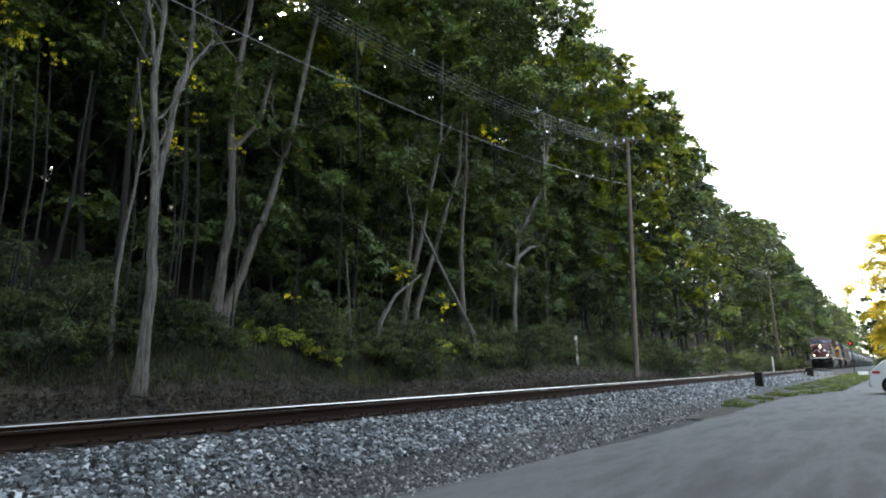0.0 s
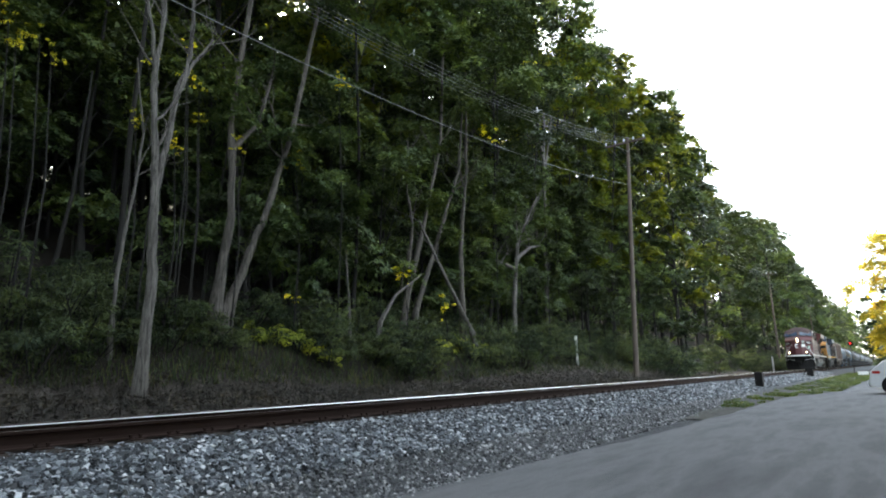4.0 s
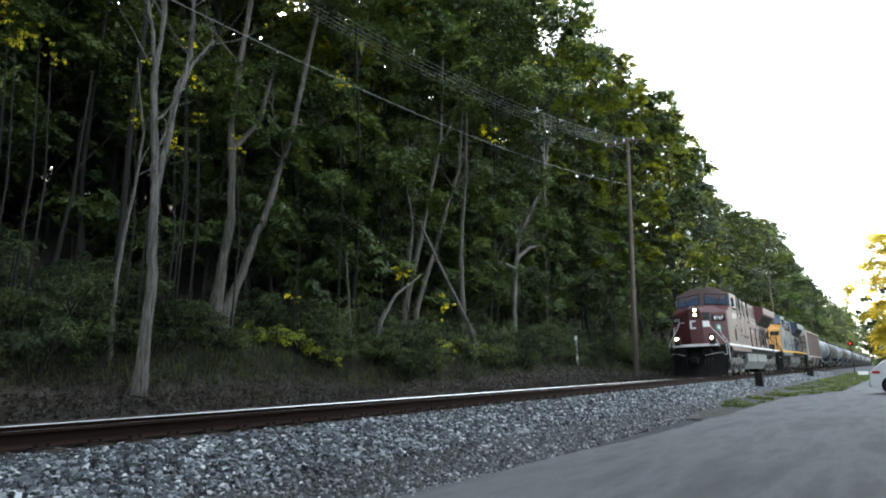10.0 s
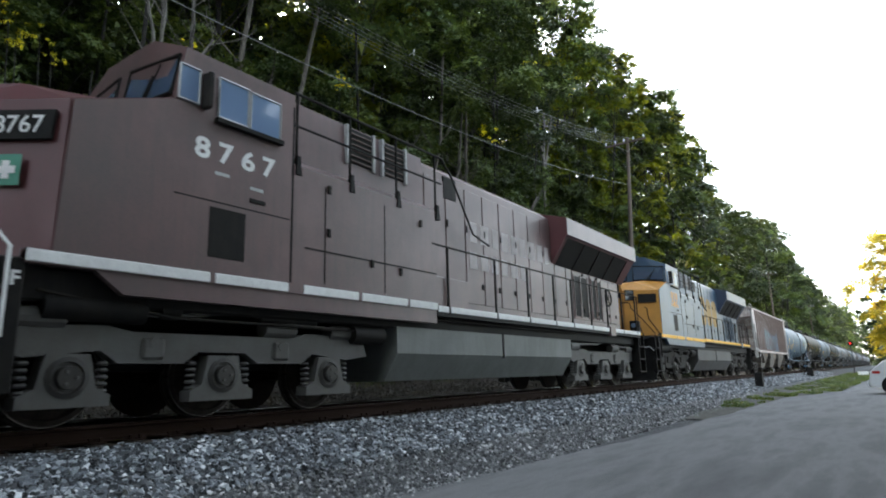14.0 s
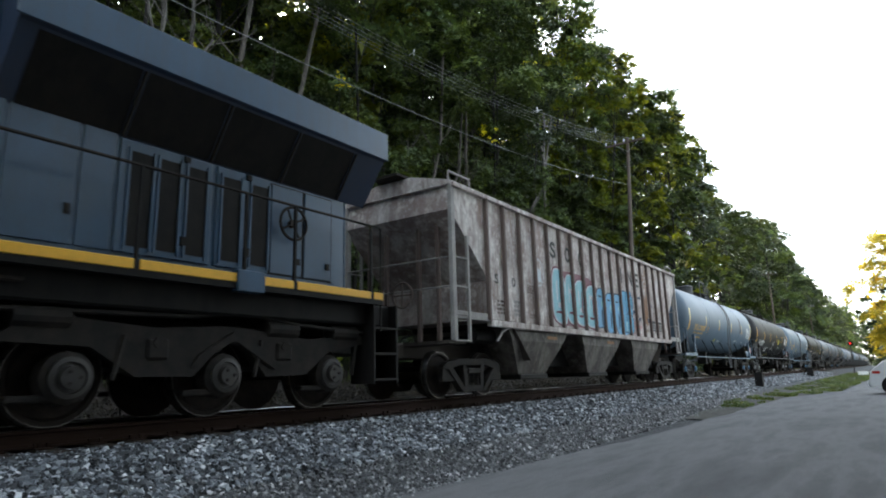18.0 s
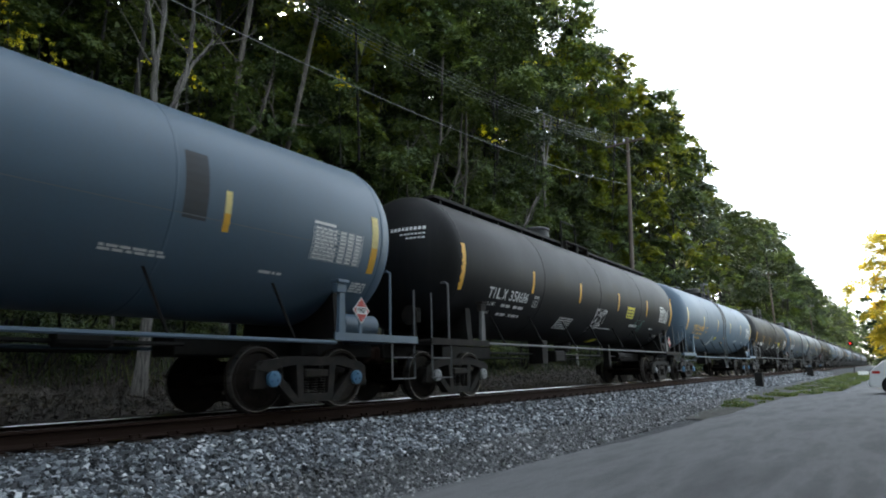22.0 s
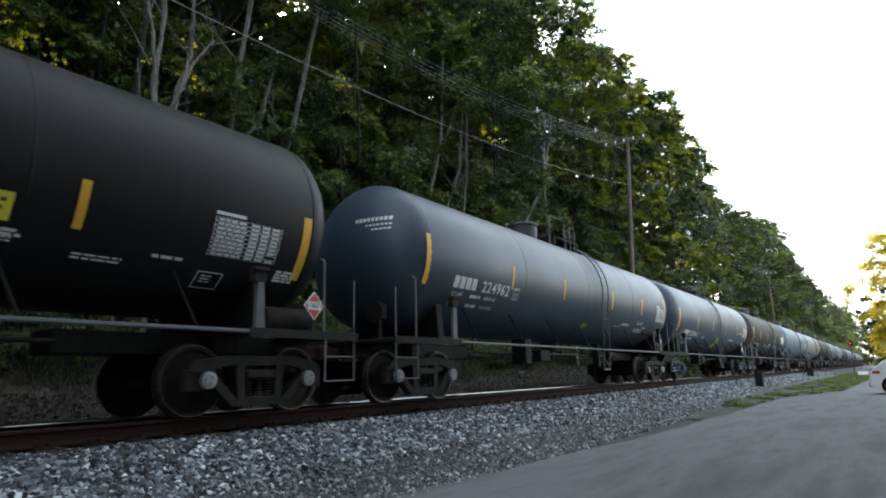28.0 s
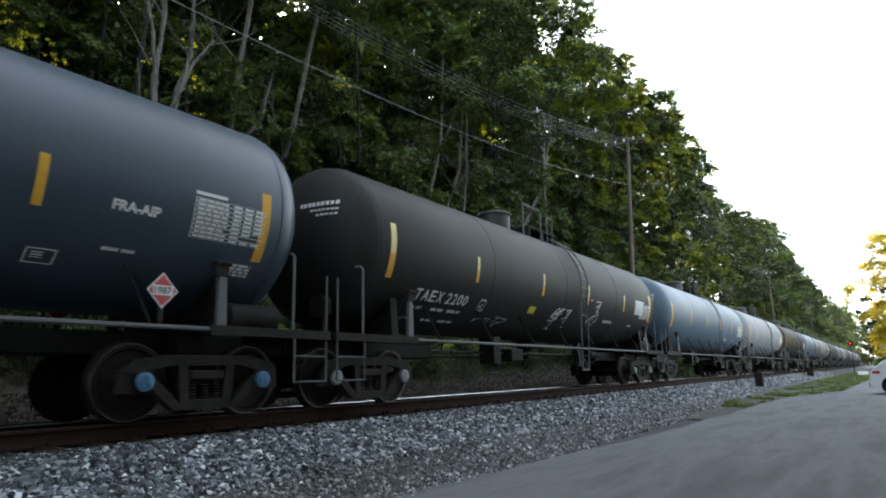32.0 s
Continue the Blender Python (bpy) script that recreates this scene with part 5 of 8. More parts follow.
    for axles in ((2.1, 3.98, 5.86), (15.58, 17.48, 19.38)):
        c = axles[1]
        tr = part("truck", Build().box(-0.6, 0.6, c - 2.3, c + 2.3, 0.6, 1.15, 0.05), blk, lo, "six-wheel power truck")
        for s in (-1, 1):
            f = Build()
            x0, x1 = sorted((s * 1.02, s * 1.2))
            if first:
                # a cast beam with a pedestal, two springs and a round bearing at each axle
                f.prism([(c - 2.75, 0.86), (c - 2.7, 1.06), (c - 1.5, 1.1), (c - 1.2, 1.04), (c + 1.1, 1.04), (c + 1.45, 1.12), (c + 2.65, 1.08), (c + 2.75, 0.8), (c + 2.3, 0.74), (c + 1.55, 0.82), (c + 1.35, 0.68), (c + 0.55, 0.68), (c + 0.35, 0.82), (c - 0.35, 0.82), (c - 0.55, 0.68), (c - 1.35, 0.68), (c - 1.55, 0.82), (c - 2.3, 0.74)], "x", x0, x1)
                for a in axles:
                    f.prism([(a - 0.22, 0.78), (a + 0.22, 0.78), (a + 0.3, 0.42), (a + 0.46, 0.34), (a + 0.46, 0.22), (a - 0.46, 0.22), (a - 0.46, 0.34), (a - 0.3, 0.42)], "x", x0 - 0.01, x1 + 0.03)
                    for k in (-1, 1):
                        for q in range(5):
                            f.disc((s * 1.12, a + k * 0.4, 0.36 + q * 0.075), "z", [(0, 0.05), (0.02, 0.07), (0.045, 0.05)], 10)
            else:
                # a deep beam that dips between the axles and arches over each
                f.prism([(c - 2.7, 0.9), (c - 2.25, 1.2), (c - 1.0, 1.1), (c - 0.1, 1.16), (c + 0.2, 1.16), (c + 1.4, 1.04), (c + 2.6, 1.14), (c + 2.65, 1.0), (c + 1.85, 0.86), (c + 1.37, 0.52), (c + 0.66, 0.5), (c + 0.3, 0.92), (c - 0.05, 0.94), (c - 0.46, 0.52), (c - 1.2, 0.53), (c - 1.72, 0.86)], "x", x0, x1)
                f.prism([(c - 0.5, 0.62), (c - 0.42, 0.78), (c + 0.1, 1.1), (c + 0.22, 1.1), (c + 0.9, 0.66), (c + 0.78, 0.6), (c + 0.16, 0.96), (c + 0.06, 0.96)], "x", x0, x1 + s * 0.03)
                for a in axles:
                    f.disc((s * 1.0, a, 0.53), "x", [(0, 0.3), (s * 0.16, 0.28), (s * 0.18, 0.22)], 16)
                    f.box(min(s * 0.98, s * 1.14), max(s * 0.98, s * 1.14), a - 0.55, a + 0.2, 0.28, 0.36, 0.02)
                    f.tube([(s * 1.2, a + 0.55, 1.0), (s * 1.2, a + 0.45, 0.5)], 0.03, 5)
            for q in (c - 0.95, c + 0.95):
                f.box(min(s * 1.05, s * 1.24), max(s * 1.05, s * 1.24), q - 0.14, q + 0.14, 0.72, 0.98, 0.03)
                f.disc((s * 1.2, q, 0.92), "x", [(0, 0.07), (s * 0.05, 0.07), (s * 0.05, 0.01)], 10)
            part("side_frame", f, truck_mat, tr, "cast truck side frame with coil springs")
            for a in axles:
                jb = part("journal_box", Build().disc((s * 1.2, a, 0.53), "x", [(0, 0.22), (s * 0.04, 0.22), (s * 0.05, 0.17), (s * 0.03, 0.16), (s * 0.03, 0.13), (s * 0.1, 0.12), (s * 0.1, 0.02)], 20), M["journal"], tr, "round bearing cover")
                for k in range(3):
                    part("bolt", Build().disc((s * 1.3, a + 0.07 * math.cos(k * 2.09), 0.53 + 0.07 * math.sin(k * 2.09)), "x", [(0, 0.02), (s * 0.02, 0.02), (s * 0.02, 0.004)], 6), truck_mat, jb)
            bc = Build()
            for q in (c - 2.2, c + 0.95, c + 2.2):
                bc.disc((s * 1.15, q, 1.16), "y", [(-0.3, 0.05), (-0.3, 0.12), (0.25, 0.12), (0.3, 0.05)], 12)
            bc.tube([(s * 1.22, c - 2.8, 1.22), (s * 1.22, c - 0.6, 1.26), (s * 1.22, c + 0.2, 1.36), (s * 1.22, c + 1.2, 1.24), (s * 1.22, c + 2.6, 1.18)], 0.03, 5)
            part("brake_cylinder", bc, truck_mat, tr)
        for a in axles:
            wheelset(tr, a, 0.53)
    return lo


def hopper_car(y0):
    """A ribbed covered hopper, its front end at local y 0, 16.45 m long."""
    L = 16.45
    car = thing("hopper_car", pose(0, y0, 0), "weathered brown-grey ribbed covered hopper car with graffiti", "hopper car")
    W, z0, z1 = 1.47, 1.62, 4.36
    br = M["hopper"]
    body = part("body", Build().prism([(0.12, z1), (0.02, 3.78), (1.42, 2.45), (1.42, z0), (L - 1.42, z0), (L - 1.42, 2.45), (L - 0.02, 3.78), (L - 0.12, z1)], "x", -W, W), br, car, "rust-stained steel side sheets")
    part("roof", Build().loft([[(W + 0.03, y, z1 - 0.05), (W + 0.03, y, z1 + 0.03), (0.5, y, z1 + 0.28), (-0.5, y, z1 + 0.28), (-W - 0.03, y, z1 + 0.03), (-W - 0.03, y, z1 - 0.05)] for y in (0.0, L)]), br, car)
    for s in (-1, 1):
        for i in range(19):
            y = 1.36 + i * 0.753
            part("rib", Build().prism([(y - 0.035, s * W), (y + 0.035, s * W), (y + 0.025, s * (W + 0.075)), (y - 0.025, s * (W + 0.075))], "z", z0 - 0.03, z1 - 0.02).v and Build().add([(p[1], p[0], z) for z in (z0 - 0.03, z1 - 0.02) for p in ((y - 0.05, s * W), (y + 0.05, s * W), (y + 0.035, s * (W + 0.08)), (y - 0.035, s * (W + 0.08)))], [(0, 1, 2, 3), (4, 7, 6, 5), (0, 4, 5, 1), (1, 5, 6, 2), (2, 6, 7, 3), (3, 7, 4, 0)]), M["hopper_rib"], car)
        part("side_sill", Build().box(s * (W - 0.06), s * (W + 0.06), 1.4, L - 1.4, z0 - 0.16, z0 - 0.02, 0.012), br, car)
        part("top_chord", Build().box(s * (W - 0.02), s * (W + 0.09), 0.05, L - 0.05, z1 - 0.1, z1, 0.01), br, car)
        for e, d in ((0.0, 1), (L, -1)):
            part("corner_post", Build().box(s * (W - 0.06), s * (W + 0.04), min(e + d * 0.02, e + d * 0.14), max(e + d * 0.02, e + d * 0.14), 1.12, z1, 0.01), M["hopper_pale"], car)
            part("end_sill_side", Build().box(s * (W - 0.08), s * (W + 0.02), min(e + d * 0.05, e + d * 1.42), max(e + d * 0.05, e + d * 1.42), 1.56, 1.72, 0.01), M["hopper_pale"], car)
            lb = Build()
            lb.box(s * (W - 0.01), s * (W + 0.05), min(e + d * 0.55, e + d * 0.61), max(e + d * 0.55, e + d * 0.61), 1.1, 3.3)
            for z in (1.12, 1.64, 2.2, 2.8):
                lb.tube([(s * (W + 0.02), e + d * 0.08, z), (s * (W + 0.02), e + d * 0.58, z)], 0.02, 5)
            part("ladder", lb, M["hopper_pale"], car, "pale steel corner ladder")
            for x in (0.45, 0.95):
                part("end_post", Build().box(s * x - 0.04, s * x + 0.04, min(e + d * 0.25, e + d * 0.33), max(e + d * 0.25, e + d * 0.33), 1.1, 4.3), M["hopper_rib"], car)
    for e, d in ((0.0, 1), (L, -1)):
        # sloped end sheet and crossover platform
        part("end_sheet", Build().add([(-W, e + d * 0.15, 3.75), (W, e + d * 0.15, 3.75), (W, e + d * 1.5, 2.42), (W, e + d * 3.2, 0.75), (-W, e + d * 3.2, 0.75), (-W, e + d * 1.5, 2.42)], [(0, 1, 2, 5), (5, 2, 3, 4)]), M["hopper_dark"], car)
        part("end_platform", Build().box(-1.45, 1.45, min(e - d * 0.12, e + d * 0.5), max(e - d * 0.12, e + d * 0.5), 1.06, 1.12), M["hopper_dark"], car)
        part("center_sill", Build().box(-0.32, 0.32, min(e - d * 0.3, e + d * 3.4), max(e - d * 0.3, e + d * 3.4), 0.8, 1.12, 0.02), M["hopper_dark"], car)
        part("coupler", Build().box(-0.13, 0.13, min(e - d * 0.7, e), max(e - d * 0.7, e), 0.78, 1.0, 0.03).box(-0.2, 0.2, min(e - d * 0.75, e - d * 0.5), max(e - d * 0.75, e - d * 0.5), 0.72, 1.05, 0.05), M["rust"], car)
        for z in (2.2, 2.8):
            part("end_rung", Build().tube([(-1.45, e + d * 0.06, z), (1.45, e + d * 0.06, z)], 0.02, 5), M["hopper_pale"], car)
        part("roof_board", Build().box(-0.35, 0.35, min(e - d * 0.3, e + d * 1.0), max(e - d * 0.3, e + d * 1.0), 4.66, 4.71), M["frame_grey"], car)
        part("roof_rail", Build().tube([(1.4, e + d * 0.1, 4.36), (1.4, e + d * 0.1, 4.62), (1.4, e + d * 0.9, 4.62), (1.4, e + d * 0.9, 4.36)], 0.025, 5), M["hopper_pale"], car)
    part("brake_wheel", Build().tube([(0.3 + 0.26 * math.cos(q), -0.1, 2.1 + 0.26 * math.sin(q)) for q in np.linspace(0, 6.2832, 19)], 0.022, 6).tube([(0.04, -0.1, 2.1), (0.56, -0.1, 2.1)], 0.018, 5).tube([(0.3, -0.1, 1.84), (0.3, -0.1, 2.36)], 0.018, 5), M["hopper_rib"], car, "spoked hand brake wheel")
    part("center_plate", Build().box(-0.7, 0.7, 2.4, L - 2.4, 0.62, 1.58, 0.02), M["black"], car, "black centre structure between the bays")
    # hopper bays below the sill, under a pale rim
    for k in range(3):
        c = 4.1 + k * 4.12
        bay = Build().loft([[(1.4, c - 1.75, z0 - 0.14), (1.4, c + 1.45, z0 - 0.14), (-1.4, c + 1.45, z0 - 0.14), (-1.4, c - 1.75, z0 - 0.14)],
                            [(1.4, c - 1.62, 1.2), (1.4, c + 1.1, 1.2), (-1.4, c + 1.1, 1.2), (-1.4, c - 1.62, 1.2)],
                            [(1.18, c - 1.0, 0.42), (1.18, c + 0.35, 0.42), (-1.18, c + 0.35, 0.42), (-1.18, c - 1.0, 0.42)]])
        bb = part("hopper_bay", bay, M["hopper_bay"], car, "stained sloped discharge bay")
        part("outlet_gate", Build().box(-1.25, 1.25, c - 1.05, c + 0.4, 0.32, 0.44, 0.02), M["black"], bb)
        if k < 2:
            part("stain_panel", Build().box(1.395, 1.41, c + 0.2, c + 0.75, 1.28, 1.36), M["spray_orange"], bb, "rust-orange patch")
    for s in (-1, 1):
        part("bay_rim", Build().tube([(s * 1.44, 1.75, 1.15), (s * 1.44, 2.0, 1.38), (s * 1.44, 2.4, 1.5), (s * 1.44, L - 2.2, 1.5)], 0.03, 6), M["hopper_pale"], car, "pale worn rim along the bays")
    part("brake_cylinder", Build().disc((0.9, 1.9, 1.3), "y", [(-0.4, 0.05), (-0.4, 0.18), (0.4, 0.18), (0.4, 0.05)], 12), M["black"], car)
    freight_truck(car, 1.25)
    freight_truck(car, L - 1.25)
    # stencils and graffiti
    for y, z, h, w in ((1.68, 2.42, 0.22, 0.95), (4.6, 3.42, 0.44, 2.2)):
        for i, c in enumerate("SOO"):
            decal("stencil", text_build(c, h, h * 0.78, 0.03), M["stencil"], body, y + i * (w - h * 0.78) / 2, z, W, "old dark block lettering")
    graffiti(body, W)
    return car


def blob(cx, cy, w, h, seed, n=22, wob=0.12):
    r = random.Random(seed)
    ph = [r.uniform(0, 6.28) for _ in range(3)]
    pts = []
    for k in range(n):
        q = 6.2832 * k / n
        m = 1 + wob * math.sin(2 * q + ph[0]) + wob * 0.7 * math.sin(3 * q + ph[1])
        c, s = math.cos(q), math.sin(q)
        pts.append((cx + w / 2 * m * math.copysign(abs(c) ** 0.6, c), cy + h / 2 * m * math.copysign(abs(s) ** 0.6, s)))
    return np.array(pts), [tuple(range(n))]


def scrawl(parent, y, z, w, h, mat, seed, surf, strokes=14, thick=0.03):
    """Quick sprayed strokes: crossing curved ribbons."""
    r = random.Random(seed)
    co, faces = [], []
    for k in range(strokes):
        x0, y0 = r.uniform(0, w), r.uniform(0, h)
        a = r.uniform(0.6, 2.2) if r.random() < 0.7 else r.uniform(-0.5, 0.5)
        bend = r.uniform(-2.2, 2.2)
        n = 7
        ln = r.uniform(0.35, 0.9) * h
        for i in range(n):
            q = a + bend * i / n
            p = (min(w, max(0, x0)), min(h, max(0, y0)))
            nx, ny = -math.sin(q) * thick / 2, math.cos(q) * thick / 2
            co += [(p[0] + nx, p[1] + ny), (p[0] - nx, p[1] - ny)]
            if i:
                m = len(co)
                faces.append((m - 4, m - 3, m - 1, m - 2))
            x0 += math.cos(q) * ln / n
            y0 += math.sin(q) * ln / n
    return decal("scrawl", (np.array(co), faces), mat, parent, y, z, surf, "sprayed scrawl", 0.005)


def graffiti(body, W):
    """Bubble shapes in cyan and blue with a maroon shade, sprayed over the side sheets."""
    y = 4.62
    decal("graffiti", blob(1.6, 0.72, 3.4, 1.55, 3, 40, 0.03), M["spray_maroon"], body, y - 0.1, 1.68, W, "", 0.005)
    for i, (w, h, up) in enumerate(((0.78, 1.42, 0), (0.6, 1.3, 0.05), (0.7, 1.3, 0), (0.8, 1.22, 0))):
        decal("graffiti", blob(w / 2, h / 2, w + 0.17, h + 0.17, 11 + i, 26, 0.06), M["spray_wine"], body, y, 1.7 + up, W, "", 0.0072 + 0.0002 * i)
        decal("graffiti", blob(w / 2, h / 2, w + 0.08, h + 0.08, 11 + i, 26, 0.06), M["spray_white"], body, y, 1.7 + up, W, "", 0.0092 + 0.0002 * i)
        decal("graffiti", blob(w * 0.45, h * 0.2, w * 0.5, h * 0.05, 21 + i), M["spray_wine"], body, y, 1.72 + up, W, "", 0.0165)
        decal("graffiti", blob(w * 0.3, h * 0.62, w * 0.1, h * 0.36, 23 + i), M["spray_white"], body, y, 1.7 + up, W, "", 0.0167)
        decal("graffiti", blob(w / 2, h / 2, w, h, 11 + i, 26, 0.06), M["spray_cyan"], body, y, 1.7 + up, W, "", 0.012)
        decal("graffiti", blob(w * 0.5, h * (0.72 if i % 2 else 0.35), w * 0.3, h * 0.1, 31 + i), M["spray_white"], body, y, 1.7, W, "", 0.015)
        decal("graffiti", blob(w * 0.62, h * 0.5, w * 0.12, h * 0.5, 41 + i), M["spray_maroon"], body, y, 1.7, W, "", 0.016)
        y += w + 0.03
    for i, (w, h) in enumerate(((0.72, 1.28), (0.7, 1.2), (0.68, 1.2), (0.66, 1.15))):
        decal("graffiti", blob(w / 2, h / 2, w + 0.15, h + 0.08, 51 + i, 26, 0.09), M["spray_navy"], body, y, 1.66, W, "", 0.0062 + 0.0003 * i)
        decal("graffiti", blob(w / 2, h / 2, w + 0.06, h, 51 + i, 26, 0.09), M["spray_blue"], body, y, 1.66, W, "", 0.0078 + 0.0003 * i)
        decal("graffiti", blob(w * 0.5, h * 0.28, w * 0.12, h * 0.4, 61 + i), M["spray_navy"], body, y, 1.66, W, "", 0.0112)
        decal("graffiti", blob(w * 0.35, h * 0.8, w * 0.3, h * 0.05, 63 + i), M["spray_navy"], body, y, 1.66, W, "", 0.0114)
        decal("graffiti", blob(w * 0.55, h * 0.62, w * 0.2, h * 0.16, 71 + i), M["spray_cyan"], body, y, 1.66, W, "", 0.011)
        y += w + 0.02
    ring = [(0.5 * math.cos(q), 0.6 * math.sin(q)) for q in np.linspace(0, 6.283, 20, endpoint=False)]
    co = np.array([(a * 0.6, b * 0.58) for a, b in ring] + [(a * 0.54, b * 0.53) for a, b in ring])
    decal("graffiti", (co, [(k, (k + 1) % 20, 20 + (k + 1) % 20, 20 + k) for k in range(20)]), M["spray_white"], body, 3.85, 2.92, W, "white sprayed outline", 0.006)
    decal("graffiti", blob(0, 0, 0.34, 0.3, 5), M["spray_white"], body, 3.85, 2.85, W, "", 0.006)
    # the rear half: old block letters, a blue figure of rounded forms, an orange one, leaf marks and red scrawls
    for c, y, w in (("I", 9.92, 0.12), ("N", 10.6, 0.42), ("E", 11.34, 0.38)):
        decal("stencil", text_build(c, 0.5, w, 0.03), M["stencil"], body, y, 3.32, W, "old dark block lettering", 0.004)
    for cx, cz, w, h, k in ((10.02, 2.35, 0.9, 1.4, 3), (10.5, 2.65, 0.62, 0.82, 5), (10.48, 1.98, 0.6, 0.66, 7), (10.74, 2.75, 0.26, 0.4, 9)):
        decal("graffiti", blob(cx, cz, w + 0.07, h + 0.07, k, 26, 0.05), M["spray_navy"], body, 0, 0, W, "", 0.0144 + 0.0006 * k)
        decal("graffiti", blob(cx, cz, w, h, k, 26, 0.05), M["spray_sky"], body, 0, 0, W, "", 0.0148 + 0.0006 * k)
    decal("graffiti", rect(0.16, 0.32), M["spray_cyan"], body, 10.02, 1.72, W, "", 0.024)
    for cz in (2.9, 2.8, 2.7, 2.6):
        decal("graffiti", rect(0.2, 0.022), M["spray_navy"], body, 10.66, cz, W, "", 0.023, 0.2)
    decal("graffiti", rect(0.44, 0.028), M["spray_navy"], body, 10.3, 2.33, W, "", 0.0235)
    for k in range(5):  # an ear of grain: leaves in pairs on a curved stem
        for d in (-1, 1):
            leaf = np.array([(0, 0), (d * 0.12, 0.05), (d * 0.2, 0.22), (d * 0.19, 0.36), (d * 0.07, 0.26)])
            decal("graffiti", (leaf, [(0, 1, 2, 3, 4)]), M["spray_orange"], body, 12.33, 2.02 + 0.2 * k, W, "rust-orange sprayed ear of grain", 0.003 + 0.0004 * k + 0.0002 * d)
    decal("graffiti", (np.array([(0, 0), (0.05, 0), (0.1, 0.3), (0.03, 1.2), (0.0, 1.2), (0.04, 0.3)]), [(0, 1, 2, 5), (5, 2, 3, 4)]), M["spray_orange"], body, 12.27, 1.72, W, "", 0.006)
    scrawl(body, 12.1, 3.2, 0.5, 0.85, M["spray_orange"], 19, W, 10, 0.035)
    for cx, cz, k in ((11.62, 2.95, 1), (10.99, 2.42, 2), (11.55, 2.2, 3), (12.93, 2.78, 4), (12.5, 2.2, 6)):
        decal("graffiti", blob(cx, cz, 0.24, 0.13, 20 + k, 14, 0.25), M["spray_navy"], body, 0, 0, W, "dark blue leaf mark", 0.006)
    scrawl(body, 10.62, 1.68, 0.6, 0.38, M["red"], 91, W, 14, 0.022)
    scrawl(body, 11.25, 1.68, 0.65, 0.28, M["red"], 92, W, 12, 0.022)
    for y in (12.93, 13.61):
        decal("stencil", rect(0.42, 0.36), M["stencil"], body, y, 1.86, W, "dark stencilled box", 0.004)
        decal("print", bars(3, 0.26, 0.34, 8, 0.6), M["hopper_pale"], body, y + 0.04, 1.9, W, "", 0.007)
    scrawl(body, 9.0, 3.99, 0.35, 0.12, M["red"], 3, W, 4, 0.03)
    for y, z, w, h, k in ((1.75, 1.75, 0.5, 0.35, 1), (2.5, 1.75, 0.5, 0.4, 2), (3.2, 2.35, 0.4, 0.22, 3), (2.6, 2.0, 0.45, 0.06, 4), (3.3, 1.75, 0.55, 0.12, 5), (11.0, 3.2, 0.5, 0.4, 6), (13.2, 1.8, 0.5, 0.45, 7), (14.0, 1.8, 0.5, 0.4, 8), (12.1, 1.8, 0.6, 0.1, 9)):
        decal("stencil", bars(4, h, w, k, 0.6), M["hopper_rib"] if k % 2 else M["hopper_pale"], body, y, z, W, "faded stencilled print")


def worn_hopper(name, col, pale, rusty):
    """Old freight-car paint: chalky worn patches, rust bleeding down, soot."""
    m, nt, b = nodes_of(name)
    n1 = noise_tex(nt, 2.2, 9, 0.72, (1, 1, 0.55))
    n2 = noise_tex(nt, 1.0, 7, 0.65, (7, 7, 0.8))
    n3 = noise_tex(nt, 0.9, 6, 0.6)
    f = noise_tex(nt, 45, 4, 0.7)
    rub = noise_tex(nt, 5.0, 8, 0.75, (1, 1.6, 1))
    c = mix(nt, ramp(nt, n1, [(0.45, (0, 0, 0)), (0.58, (0.8, 0.8, 0.8))]), col, pale)
    c = mix(nt, ramp(nt, rub, [(0.52, (0, 0, 0)), (0.62, (0.7, 0.7, 0.7))]), c, tuple(min(1, v * 1.25) for v in pale))
    c = mix(nt, ramp(nt, rub, [(0.34, (0.55, 0.55, 0.55)), (0.42, (0, 0, 0))]), c, rusty)
    c = mix(nt, ramp(nt, n2, [(0.5, (0, 0, 0)), (0.75, (0.65, 0.65, 0.65))]), c, rusty)
    c = mix(nt, ramp(nt, n3, [(0.45, (0, 0, 0)), (0.8, (0.6, 0.6, 0.6))]), c, tuple(v * 0.45 for v in col))
    c = mix(nt, 0.3, c, mix(nt, 1.0, c, ramp(nt, f, [(0.3, (0.5, 0.5, 0.5)), (0.7, (1.5, 1.5, 1.5))]), "MULTIPLY"))
    nt.links.new(c, b.inputs["Base Color"])
    b.inputs["Roughness"].default_value = 0.7
    bump(nt, b, f, 0.25, 0.01)
    return m


